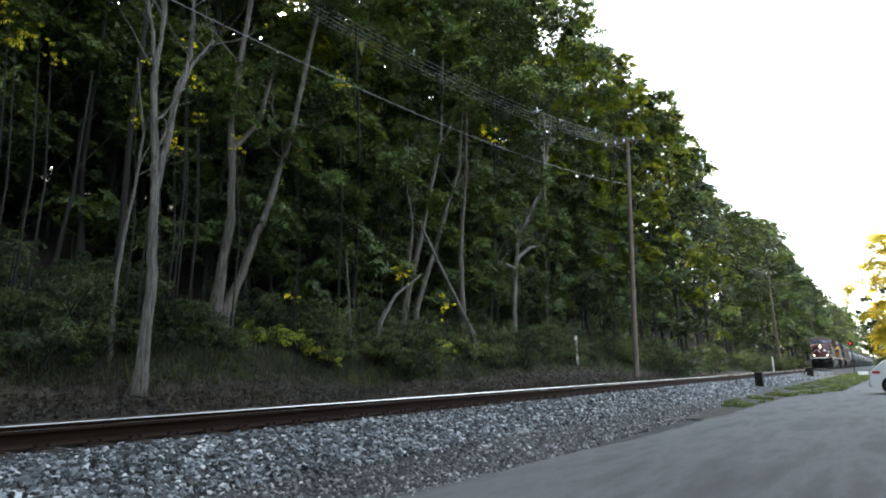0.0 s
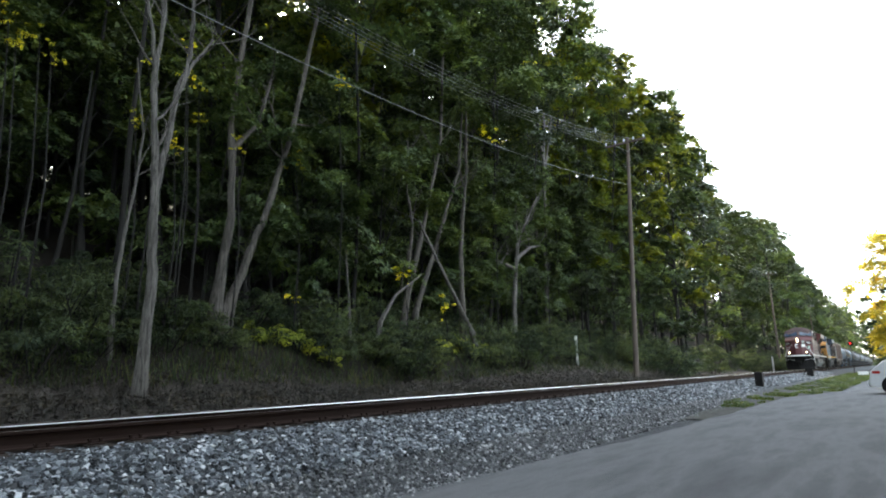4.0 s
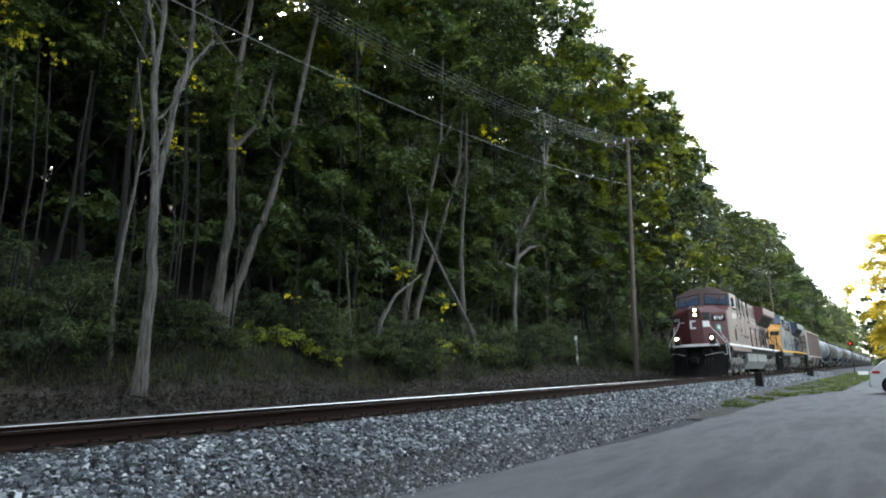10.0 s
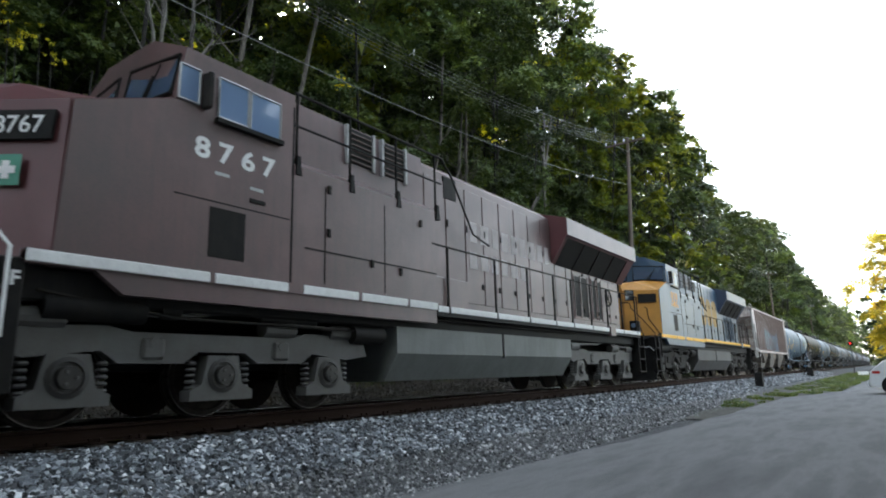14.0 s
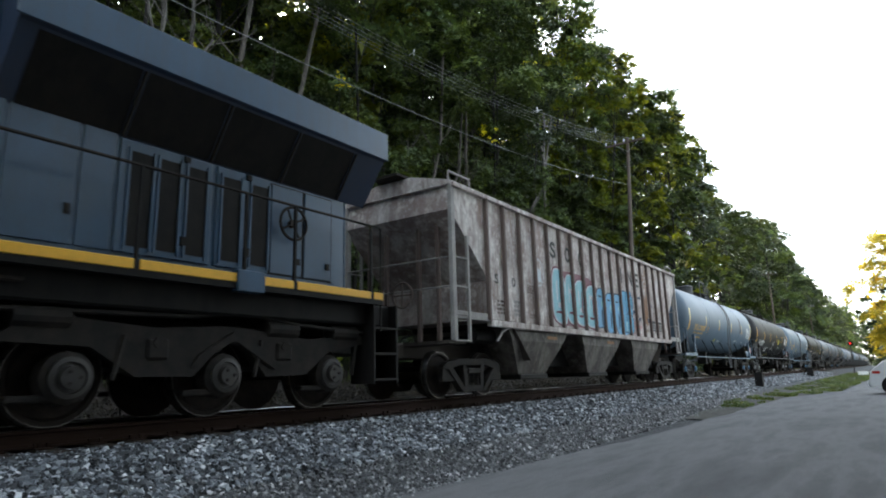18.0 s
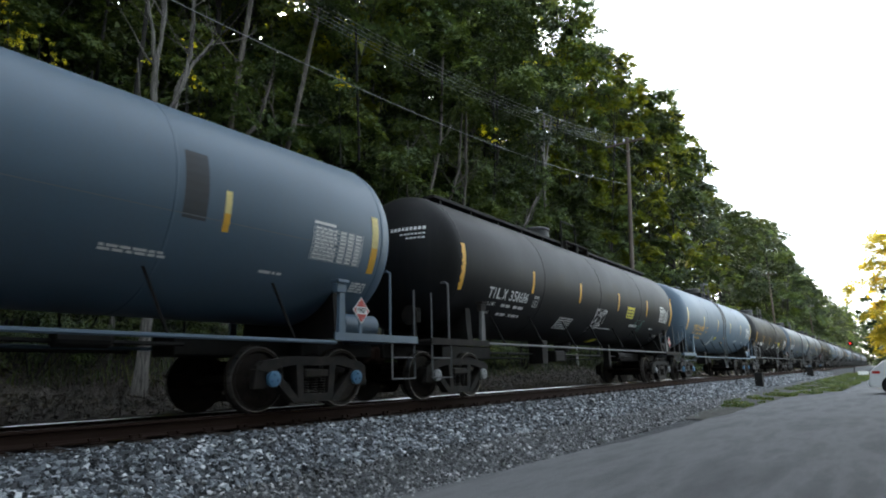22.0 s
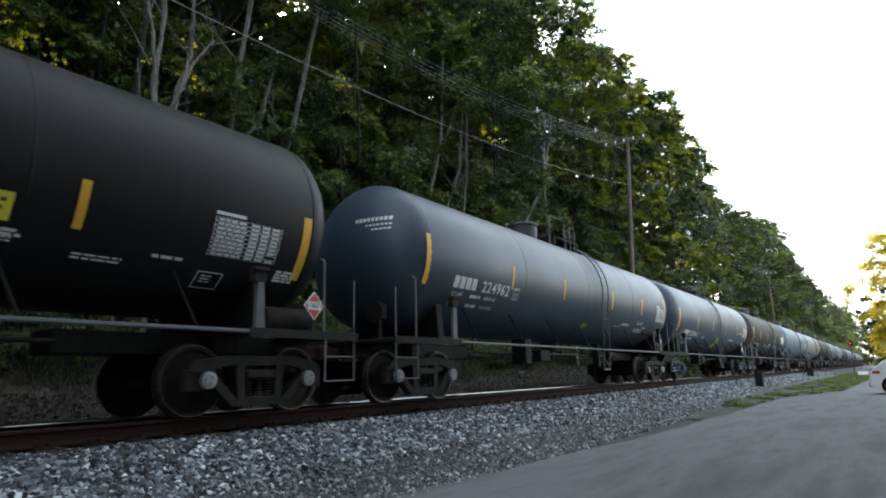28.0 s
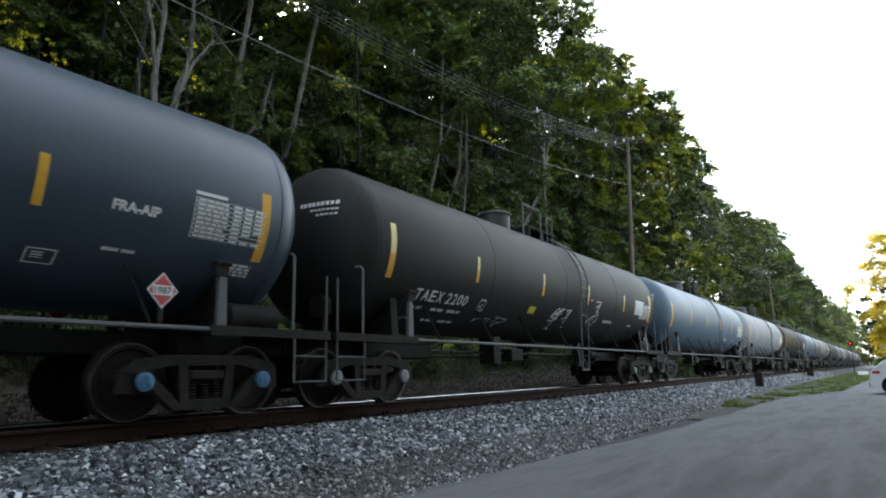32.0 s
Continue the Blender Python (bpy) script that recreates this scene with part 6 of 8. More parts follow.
M.update(
    louvre_brown=paint("rusty_brown_slat", (0.075, 0.05, 0.04), 0.7, 0, 0.4, 4, False),
    pale_edge=paint("pale_worn_edge", (0.5, 0.5, 0.5), 0.6, 0, 0.5, 5, False),
    fuel_pale=paint("pale_fuel_tank", (0.2, 0.212, 0.205), 0.6, 0, 0.45, 1.2, True, 25, 0.1, (0.07, 0.068, 0.064)),
    fuel_grey=paint("dusty_fuel_tank", (0.06, 0.062, 0.062), 0.6, 0, 0.5, 1.2, True, 25, 0.1),
    journal=paint("oily_bearing_cover", (0.035, 0.034, 0.033), 0.45, 0.2, 0.4, 5, False),
    spray_navy=paint("navy_spray", (0.03, 0.045, 0.1), 0.6, 0, 0.3, 3, True),
    spray_sky=paint("sky_blue_spray", (0.12, 0.42, 0.66), 0.6, 0, 0.25, 2, True),
    spray_orange=paint("rust_orange_spray", (0.33, 0.16, 0.07), 0.7, 0, 0.4, 3, True),
    # faded side paint, with the sky's pale reflection put into its colour
    maroon=paint("faded_maroon_sky_sheen", (0.15, 0.083, 0.082), 0.46, 0.0, 0.85, 0.6, True, 25, 0.05, (0.066, 0.06, 0.058), coat=0.28),
    # the same maroon, its colour darkened for faces that reflect trees
    nose_red=paint("dark_red_maroon_copy", (0.1, 0.022, 0.026), 0.5, 0.0, 0.3, 1.1, True, 25, 0.05, (0.06, 0.03, 0.03), coat=0.15),
    blue=paint("faded_blue", (0.016, 0.064, 0.132), 0.42, 0.0, 0.7, 0.6, True, 25, 0.05, (0.03, 0.042, 0.053), coat=0.5),
    dark_blue=paint("dark_blue_paint", (0.016, 0.036, 0.08), 0.4, 0.0, 0.3, 1.2, True, 25, 0.05),
    gold=paint("golden_yellow_paint", (0.6, 0.28, 0.04), 0.5, 0.0, 0.3, 2, True, 25, 0.05),
    hopper=worn_hopper("weathered_hopper_paint", (0.39, 0.31, 0.283), (0.76, 0.725, 0.69), (0.23, 0.135, 0.095)),
    hopper_bay=worn_hopper("stained_bay_steel", (0.06, 0.05, 0.043), (0.19, 0.17, 0.15), (0.07, 0.043, 0.028)),
    hopper_rib=paint("rusted_rib", (0.17, 0.125, 0.11), 0.8, 0.0, 0.5, 2.0, True, 20, 0.2),
    hopper_pale=paint("pale_worn_steel", (0.42, 0.4, 0.38), 0.7, 0.0, 0.5, 3.0, True, 20, 0.2),
    hopper_dark=paint("sooty_hopper_steel", (0.055, 0.045, 0.038), 0.8, 0.0, 0.5, 1.5, True, 20, 0.2),
    stencil=paint("faded_stencil", (0.06, 0.065, 0.06), 0.8, 0, 0.3, 4, False),
    spray_maroon=paint("maroon_spray", (0.3, 0.14, 0.17), 0.6, 0, 0.3, 3, True),
    spray_wine=paint("wine_spray", (0.2, 0.05, 0.085), 0.6, 0, 0.3, 3, True),
    spray_white=paint("pale_spray", (0.72, 0.78, 0.82), 0.6, 0, 0.2, 3, True),
    spray_cyan=paint("cyan_spray", (0.36, 0.68, 0.76), 0.6, 0, 0.25, 2, True),
    spray_blue=paint("blue_spray", (0.2, 0.5, 0.76), 0.6, 0, 0.25, 2, True),
    dome_grey=paint("dark_dome_grey", (0.03, 0.035, 0.04), 0.5, 0, 0.4, 3, True),
    seam_grey=paint("dusty_seam", (0.16, 0.18, 0.2), 0.6, 0, 0.4, 3, False),
    tank_blue=paint("blue_grey_tank_paint", (0.084, 0.137, 0.195), 0.42, 0.0, 0.3, 0.7, True, 25, 0.03, (0.12, 0.13, 0.14)),
    tank_black=paint("black_tank_paint", (0.008, 0.0083, 0.0095), 0.48, 0.0, 0.35, 0.7, True, 25, 0.03, (0.03, 0.028, 0.026)),
    tank_slate=paint("slate_tank_paint", (0.038, 0.063, 0.096), 0.4, 0.0, 0.3, 0.7, True, 25, 0.03, (0.035, 0.035, 0.034)),
    tank_dusty=paint("dusty_black_tank_paint", (0.02, 0.0195, 0.019), 0.52, 0.0, 0.5, 0.7, True, 25, 0.03, (0.05, 0.046, 0.042)),
    tank_pale=paint("pale_grey_tank_paint", (0.23, 0.245, 0.27), 0.5, 0.0, 0.4, 0.7, True, 25, 0.03, (0.16, 0.15, 0.14)),
    faded_white=paint("faded_white_lettering", (0.55, 0.5, 0.5), 0.6, 0, 0.5, 3, True),
    faded_gold=paint("faded_gold_lettering", (0.36, 0.23, 0.07), 0.6, 0, 0.5, 2, True),
    teal=paint("teal_spray", (0.12, 0.3, 0.26), 0.6, 0, 0.3, 4, False),
    tank_patch=paint("dull_patch", (0.05, 0.06, 0.07), 0.7, 0, 0.5, 1.5, True),
    dull_orange=paint("dull_orange_marking", (0.3, 0.19, 0.07), 0.6, 0, 0.4, 6, False),
    spray_pale=paint("thin_pale_spray", (0.22, 0.26, 0.28), 0.6, 0, 0.3, 4, False),
    orange=paint("orange_marking", (0.85, 0.47, 0.07), 0.5, 0, 0.2, 6, False),
    cap_blue=paint("blue_bearing_cap", (0.07, 0.2, 0.36), 0.5, 0, 0.3, 6, False),
    cap_grey=paint("grey_bearing_cap", (0.3, 0.31, 0.32), 0.5, 0.2, 0.3, 6, False),
)
for key, level in (("tank_black", 0.2), ("tank_dusty", 0.22), ("tank_slate", 0.6), ("tank_blue", 0.5), ("tank_pale", 0.4)):
    M[key].node_tree.nodes["Principled BSDF"].inputs["Specular IOR Level"].default_value = level
WHEELS = {r: (wheel_mesh(r), [rim_mesh(r, -1), rim_mesh(r, 1)]) for r in (0.47, 0.53)}
CAPS = {"blue": [], "grey": []}
for s_ in (-1, 1):
    cb = Build().disc((s_ * 1.13, 0, 0), "x", [(0, 0.11), (s_ * 0.06, 0.11), (s_ * 0.07, 0.07), (s_ * 0.07, 0.01)], 14)
    for k_ in range(3):
        cb.disc((s_ * 1.19, 0.055 * math.cos(k_ * 2.09), 0.055 * math.sin(k_ * 2.09)), "x", [(0, 0.022), (s_ * 0.03, 0.022), (s_ * 0.03, 0.004)], 6)
    CAPS["blue"].append(cb.mesh("bearing_cap", M["cap_blue"]))
    CAPS["grey"].append(cb.mesh("bearing_cap", M["cap_grey"]))
TRUCK_SIDES = [side_frame_mesh(M["frame_grey"], s_) for s_ in (-1, 1)]
TRUCK_BOLSTER = Build().box(-1.0, 1.0, -0.2, 0.2, 0.42, 0.68, 0.03).box(-0.35, 0.35, -0.25, 0.25, 0.68, 0.84, 0.03).box(-0.95, 0.95, -0.42, -0.34, 0.3, 0.42).box(-0.95, 0.95, 0.34, 0.42, 0.3, 0.42).mesh("truck", M["black"])

BALLAST = build_ballast()
build_ground()
build_bank()
build_road()
build_verge()

TRAIN = []
TRAIN.append(locomotive(-7.7, M["maroon"], M["nose_red"], M["white"], M["truck_pale"], "faded maroon six-axle diesel locomotive with lit headlights", M["maroon"], True, "8767", M["white"], M["white"]))
TRAIN.append(locomotive(13.6, M["blue"], M["gold"], M["yellow"], M["frame_grey"], "faded blue and golden-yellow six-axle diesel locomotive", M["blue"], False, "929", M["gold"], M["frame_grey"]))
TRAIN.append(hopper_car(35.95))
GA = blocks(4, 0.25, 0.84)


def panel(y, z, w, h, mat, name="panel", lean=0.0, rows=0, label=""):
    def put(car, shell, surf):
        decal(name, rect(w, h), M[mat], shell, y, z, surf, label, 0.004, lean)
        if rows:
            decal("print", bars(rows, h * 0.8, w * 0.86, int(y * 7) % 50, 0.5), M["stencil"], shell, y + w * 0.07, z + h * 0.1, surf, "", 0.007, lean)
    return put


def tag(y, z, w, h, mat, seed, strokes=16, thick=0.03):
    return lambda car, shell, surf: scrawl(shell, y, z, w, h, M[mat], seed, surf, strokes, thick)


def words(text, y, z, h, mat="white", bold=0.01):
    return lambda car, shell, surf: decal("lettering", text_build(text, h, None, bold), M[mat], shell, y, z, surf)


def small(y, z, w, h, rows, seed, mat="white"):
    return lambda car, shell, surf: decal("small_print", bars(rows, h, w, seed, 0.55), M[mat], shell, y, z, surf)


def frame_mark(y, z, w, h):
    """A slim white frame with a small mark in it."""
    t = 0.016

    def put(car, shell, surf):
        co = np.array([(0, 0), (w, 0), (w, h), (0, h), (t, t), (w - t, t), (w - t, h - t), (t, h - t)])
        decal("frame", (co, [(0, 1, 5, 4), (1, 2, 6, 5), (2, 3, 7, 6), (3, 0, 4, 7)]), M["white"], shell, y, z, surf)
        decal("print", bars(3, h * 0.5, w * 0.4, int(y * 9) % 40, 0.5), M["white"], shell, y + w * 0.2, z + h * 0.25, surf)
    return put


TRAIN.append(tank_car(61.93, M["tank_blue"], ("UTLX", "207212"), "blue-grey tank car with orange lettering", "pale", "blue", 11, "orange", [
    panel(-1.93, 1.84, 0.42, 0.15, "lemon", label="small yellow notice", rows=2), words("THE TANK CAR PEOPLE", -6.5, 2.08, 0.07, "dull_orange"), small(-1.0, 1.85, 0.6, 0.1, 2, 4), panel(3.92, 2.45, 0.33, 0.9, "tank_patch", "dark_patch", label="dull square patch")],
    two_tone=True, placard=(7.2, 1.38), off=-1.66, strips=(-7.5, -4.46, -1.52, 1.55, 4.55, 7.42), trucks=(-6.95, 6.48), table_y=6.05, mark_at=(-6.49, 0.86, 0.95, 2.22, -4.03), seam=True))
TRAIN.append(tank_car(79.6, M["tank_black"], ("TILX", "351616"), "glossy black tank car with white lettering and a top running board", "walkway", "grey", 12, "white", [
    panel(2.42, 2.2, 0.7, 0.38, "lemon", label="yellow notice with rows of print", rows=3), panel(0.95, 1.4, 0.45, 0.28, "lemon", lean=0.6, label="slanted yellow patch"), tag(-0.14, 1.64, 0.85, 0.85, "white", 5, 26, 0.022), tag(3.45, 1.85, 0.95, 0.42, "teal", 6, 18, 0.02),
    small(-2.44, 1.66, 0.9, 0.42, 6, 8), small(0.4, 1.78, 1.2, 0.06, 1, 10), frame_mark(6.2, 1.6, 0.42, 0.3)],
    placard=(7.3, 1.36), off=-1.0, strips=(-7.54, -4.42, -1.54, 1.55, 4.45, 7.52), trucks=(-7.26, 6.74), table_y=6.0, mark_at=(-6.39, 0.82, 0.88, 2.12, -4.25)))
TRAIN.append(tank_car(97.47, M["tank_blue"], ("UTLX", "364008"), "blue-grey tank car with orange lettering and a white scrawl", "pale", "blue", 13, "orange", [
    tag(-2.95, 1.57, 0.95, 0.7, "white", 15, 26, 0.026), panel(-1.84, 1.9, 0.4, 0.17, "lemon", label="small yellow notice", rows=2), tag(3.64, 1.8, 1.2, 0.62, "spray_pale", 16, 20, 0.03), words("THE TANK CAR PEOPLE", -6.4, 2.1, 0.07, "dull_orange"),
    tag(0.4, 1.98, 0.75, 0.32, "teal", 19, 14, 0.02), panel(0.16, 2.03, 0.3, 0.05, "yellow", "arrow_mark"), panel(0.25, 1.8, 0.25, 0.05, "yellow", "arrow_mark", 0.6)],
    two_tone=True, half=7.6, placard=(6.9, 1.38), ladder_at=-0.6, strips=(-7.65, -4.69, -1.68, 1.38, 4.38, 7.58), trucks=(-7.19, 6.58), table_y=6.16, mark_at=(-6.5, 0.82, 1.0, 2.2, -4.15), seam=True))
TRAIN.append(tank_car(115.14, M["tank_black"], ("TILX", blocks(6, 0.25, 1.0)), "black tank car with a faded white scrawl", "ladder", "grey", 14, "white", [
    tag(-1.9, 1.7, 1.3, 0.5, "white", 25, 18), panel(2.8, 2.08, 0.92, 0.3, "lemon", label="yellow notice with rows of print", rows=3), small(4.4, 1.83, 0.55, 0.1, 2, 12), frame_mark(5.94, 1.68, 0.38, 0.28), small(0.5, 1.9, 0.9, 0.3, 4, 33), small(2.9, 1.9, 0.9, 0.08, 2, 17)],
    low=0.26, placard=(7.75, 1.36), strips=(-7.5, -4.6, -1.6, 1.4, 4.35, 7.48), trucks=(-7.4, 7.0), table_y=5.95))
TRAIN.append(tank_car(133.45, M["tank_slate"], (GA, "224962"), "dark slate tank car with white lettering", "ladder", "grey", 15, "white", [
    panel(0.2, 1.75, 0.36, 0.16, "lemon", label="small yellow notice", rows=2), words("FRA AIP", 4.64, 2.03, 0.13), small(4.66, 1.8, 0.85, 0.18, 4, 14), small(2.6, 1.9, 0.6, 0.05, 1, 24)],
    placard=(7.0, 1.36), loads=("88600 KG", "41100 KG"), off=-0.92, half=7.6, strips=(-7.8, -4.52, -1.68, 1.91, 4.8, 7.52), trucks=(-7.5, 6.84), table_y=6.5, mark_at=(-6.85, 0.95, 1.15, 2.2, -4.41)))
TRAIN.append(tank_car(150.94, M["tank_slate"], (GA, "226866"), "dark slate tank car with a yellow panel by its ladder", "ladder", "blue", 16, "white", [
    panel(0.02, 1.55, 0.52, 0.66, "lemon", label="bright yellow panel with rows of print", lean=0.15, rows=5), words("FRA-AIP", 5.44, 2.38, 0.125, bold=0.04), small(-3.09, 1.9, 0.5, 0.14, 4, 15), small(-1.9, 1.58, 0.75, 0.05, 1, 26), small(3.1, 1.98, 1.3, 0.08, 2, 16), tag(-7.1, 1.9, 0.45, 0.22, "white", 35, 10, 0.014), frame_mark(4.75, 1.74, 0.3, 0.2)],
    low=0.1, placard=(6.14, 1.36), half=7.66, ladder_at=-0.46, strips=(-7.7, -4.55, -1.41, 1.6, 4.7, 7.5), trucks=(-7.42, 6.95), table_y=6.42, mark_at=(-6.52, 0.98, 1.24, 1.95, -3.99)))
TRAIN.append(tank_car(168.5, M["tank_dusty"], ("TAEX", "2200"), "dusty black tank car with white lettering and graffiti", "ladder", "grey", 17, "white", [
    tag(-0.6, 1.62, 1.2, 0.7, "white", 45, 20, 0.035), tag(1.6, 1.85, 0.9, 0.75, "spray_white", 46, 12, 0.035), tag(-4.0, 1.55, 1.8, 0.35, "spray_white", 47, 12), panel(-1.86, 1.92, 0.35, 0.2, "lemon", label="small yellow notice"), panel(5.6, 2.35, 0.8, 0.5, "spray_white", "data_plate")],
    strips=(-7.3, -4.5, -1.4, 1.5, 4.5, 7.2), trucks=(-7.5, 6.8), mark_at=(-6.37, 0.9, 0.75, 1.88, -4.1), two_tone=True))
FAR = {"blue": ("tank_blue", "plain blue-grey tank car of the train"), "pale": ("tank_pale", "pale silvery tank car with dusty streaks"), "dusty": ("tank_dusty", "plain dusty black tank car of the train"), "slate": ("tank_slate", "plain dark slate tank car of the train"), "black": ("tank_black", "plain black tank car of the train")}
for i_, key_ in enumerate(("blue", "pale", "dusty", "blue", "pale", "dusty", "slate", "pale", "black", "pale", "slate", "pale", "dusty")):
    TRAIN.append(tank_car(186.2 + i_ * 17.7, M[FAR[key_][0]], None, FAR[key_][1], "ladder", None, 30 + i_, panels=i_ < 3))
build_track()


# ---- poles and wires ----
def utility_pole(base, top, label, arm=True, cable=14.0, r=0.17):
    b, t = Vector(base), Vector(top)
    p = thing("utility_pole", pose(0, 0, 0), label, "utility pole", "poles along the railway")
    part("pole", Build().tube([b - Vector((0, 0, 0.8)), b.lerp(t, 0.33), b.lerp(t, 0.67), t], [r * 1.15, r, r * 0.85, r * 0.7], 12), M["pole"], p, "weathered timber pole", smooth=True)
    if arm:
        a = part("crossarm", Build().box(t.x - 1.7, t.x + 1.35, t.y - 0.17, t.y - 0.06, t.z - 0.42, t.z - 0.28, 0.012), M["pole"], p, "timber crossarm")
        for x in (-1.6, -0.9, -0.25, 0.45, 1.2):
            part("insulator", Build().disc((t.x + x, t.y - 0.11, t.z - 0.28), "z", [(0, 0.03), (0.08, 0.03), (0.1, 0.075), (0.16, 0.08), (0.2, 0.05), (0.24, 0.05), (0.26, 0.01)], 10), M["insulator"], a, "pale glazed insulator")
        part("brace", Build().tube([(t.x - 0.9, t.y - 0.12, t.z - 0.4), (t.x, t.y - 0.16, t.z - 1.1), (t.x + 0.8, t.y - 0.12, t.z - 0.4)], 0.02, 5), M["grey_metal"], p)
    part("reflector", Build().box(b.x + r, b.x + r + 0.02, b.y - 0.05, b.y + 0.05, b.z + 1.5, b.z + 1.75), M["white"], p, "small white marker plate")
    return p


def sag(a, b, drop, n=26):
    a, b = Vector(a), Vector(b)
    return [a.lerp(b, k / n) - Vector((0, 0, drop * 4 * (k / n) * (1 - k / n))) for k in range(n + 1)]


P1B, P1T = (-5.9, 42.6, -0.1), (-4.95, 42.6, 17.3)
P2B, P2T = (-6.2, 118, -0.1), (-6.2, 118, 16.6)
P0T = (-6.3, -33.0, 17.6)
utility_pole(P1B, P1T, "tall weathered utility pole with a timber crossarm")
utility_pole(P2B, P2T, "distant utility pole against the trees")
utility_pole((-6.4, 190, -0.1), (-6.4, 190, 16.4), "distant utility pole against the trees")
utility_pole((-6.3, -33, 0.0), P0T, "utility pole beside the track further back")
for i_, x_ in enumerate((-1.6, -0.9, -0.25, 0.45, 1.2)):
    w_ = Build().tube(sag((P0T[0] + x_ * 0.2, P0T[1] - 0.1, P0T[2]), (P1T[0] + x_ * 0.55 - 0.3, P1T[1] - 0.1, P1T[2] - 0.15), 4.75 + 0.07 * i_, 40), 0.0075, 5)
    solid("power_line", w_, M["wire"], "pale sagging power line strung between the poles", "power line", "power lines")
    w_ = Build().tube(sag((P1T[0] + x_, P1T[1] - 0.1, P1T[2]), (P2T[0] + x_, P2T[1] - 0.1, P2T[2]), 3.0, 30), 0.009, 4)
    solid("power_line", w_, M["wire"], "pale sagging power line strung between the poles", "power line", "power lines")
solid("telephone_cable", Build().tube(sag((P0T[0] + 0.2, P0T[1], 13.9), (P1T[0] - 0.25, P1T[1], 13.8), 3.6, 40), 0.013, 6), M["wire"], "thick sagging telephone cable between the poles", "cable")
solid("telephone_cable", Build().tube(sag((P1T[0] - 0.25, P1T[1], 13.8), (P2T[0] - 0.2, P2T[1], 13.2), 4.5, 30), 0.018, 6), M["black"], "dark telephone cable sagging to the next pole", "cable")
for y_, lab_ in ((17.6, 0), (28.2, 1), (36.4, 2)):
    k_ = (y_ + 33) / 75.6
    z_ = P0T[2] + (P1T[2] - P0T[2]) * k_ - 4.8 * 4 * k_ * (1 - k_)
    sp = thing("line_spacer", pose(P0T[0] + (P1T[0] - P0T[0]) * k_, y_, z_), "pale spacer clamp on the power lines", "spacer", "line spacers")
    part("spacer_bar", Build().box(-0.4, 0.3, -0.012, 0.012, 0.0, 0.02).box(-0.03, 0.03, -0.03, 0.03, -0.1, 0.2), M["insulator"], sp)

# ---- lineside things ----
def stub_post(x, y, z0, z1, w, label, brace=False):
    p = thing("lineside_post", pose(x, y, 0), label, "post", "dark posts beside the ballast")
    part("post", Build().box(-w / 2, w / 2, -w / 2, w / 2, z0 - 0.3, z1, 0.02), M["black"], p)
    part("cap", Build().box(-w * 0.56, w * 0.56, -w * 0.56, w * 0.56, z1, z1 + 0.04, 0.01), M["black"], p)
    if brace:
        part("brace", Build().tube([(-0.75, 0, z0 - 0.1), (-0.35, 0, z1 - 0.2), (-w / 2, 0, z1 - 0.05)], 0.06, 6), M["black"], p)
    return p


stub_post(2.72, 36.2, -0.7, 0.15, 0.38, "short dark square post at the edge of the ballast")
stub_post(2.5, 66.0, -0.65, 0.26, 0.5, "short dark post with a slanting brace", True)
mp = thing("marker_post", pose(-7.2, 35.8, ground_z(-7.2, 35.8)), "slim white marker post on the bank", "post")
part("post", Build().box(-0.07, 0.07, -0.05, 0.05, -0.3, 1.75, 0.015), M["white"], mp)
mp = thing("marker_post", pose(-5.2, 102, ground_z(-5.2, 102)), "slim pale marker post beside the track", "post")
part("post", Build().box(-0.1, 0.1, -0.07, 0.07, -0.3, 2.2, 0.015), M["white"], mp)
sg = thing("railway_signal", pose(4.6, 103, -0.8), "railway signal mast showing a red light", "signal")
part("mast", Build().tube([(0, 0, 0), (0, 0, 4.6)], 0.05, 8), M["black"], sg)
part("target", Build().disc((0, -0.12, 4.2), "y", [(0, 0.02), (0, 0.3), (0.06, 0.3), (0.06, 0.02)], 16), M["black"], sg, "round black signal target")
part("lens", Build().disc((0, -0.13, 4.2), "y", [(0.01, 0.07), (-0.03, 0.06), (-0.04, 0.02)], 14), M["lamp_red"], sg, "glowing red lens")
bx = thing("white_cabinet", pose(6.0, 88, -0.78), "low white box on the grass verge", "box")
part("body", Build().box(-0.55, 0.45, -0.3, 0.3, -0.1, 0.42, 0.03), M["white"], bx)
part("lid", Build().box(-0.6, 0.5, -0.34, 0.34, 0.42, 0.48, 0.015), M["white"], bx)


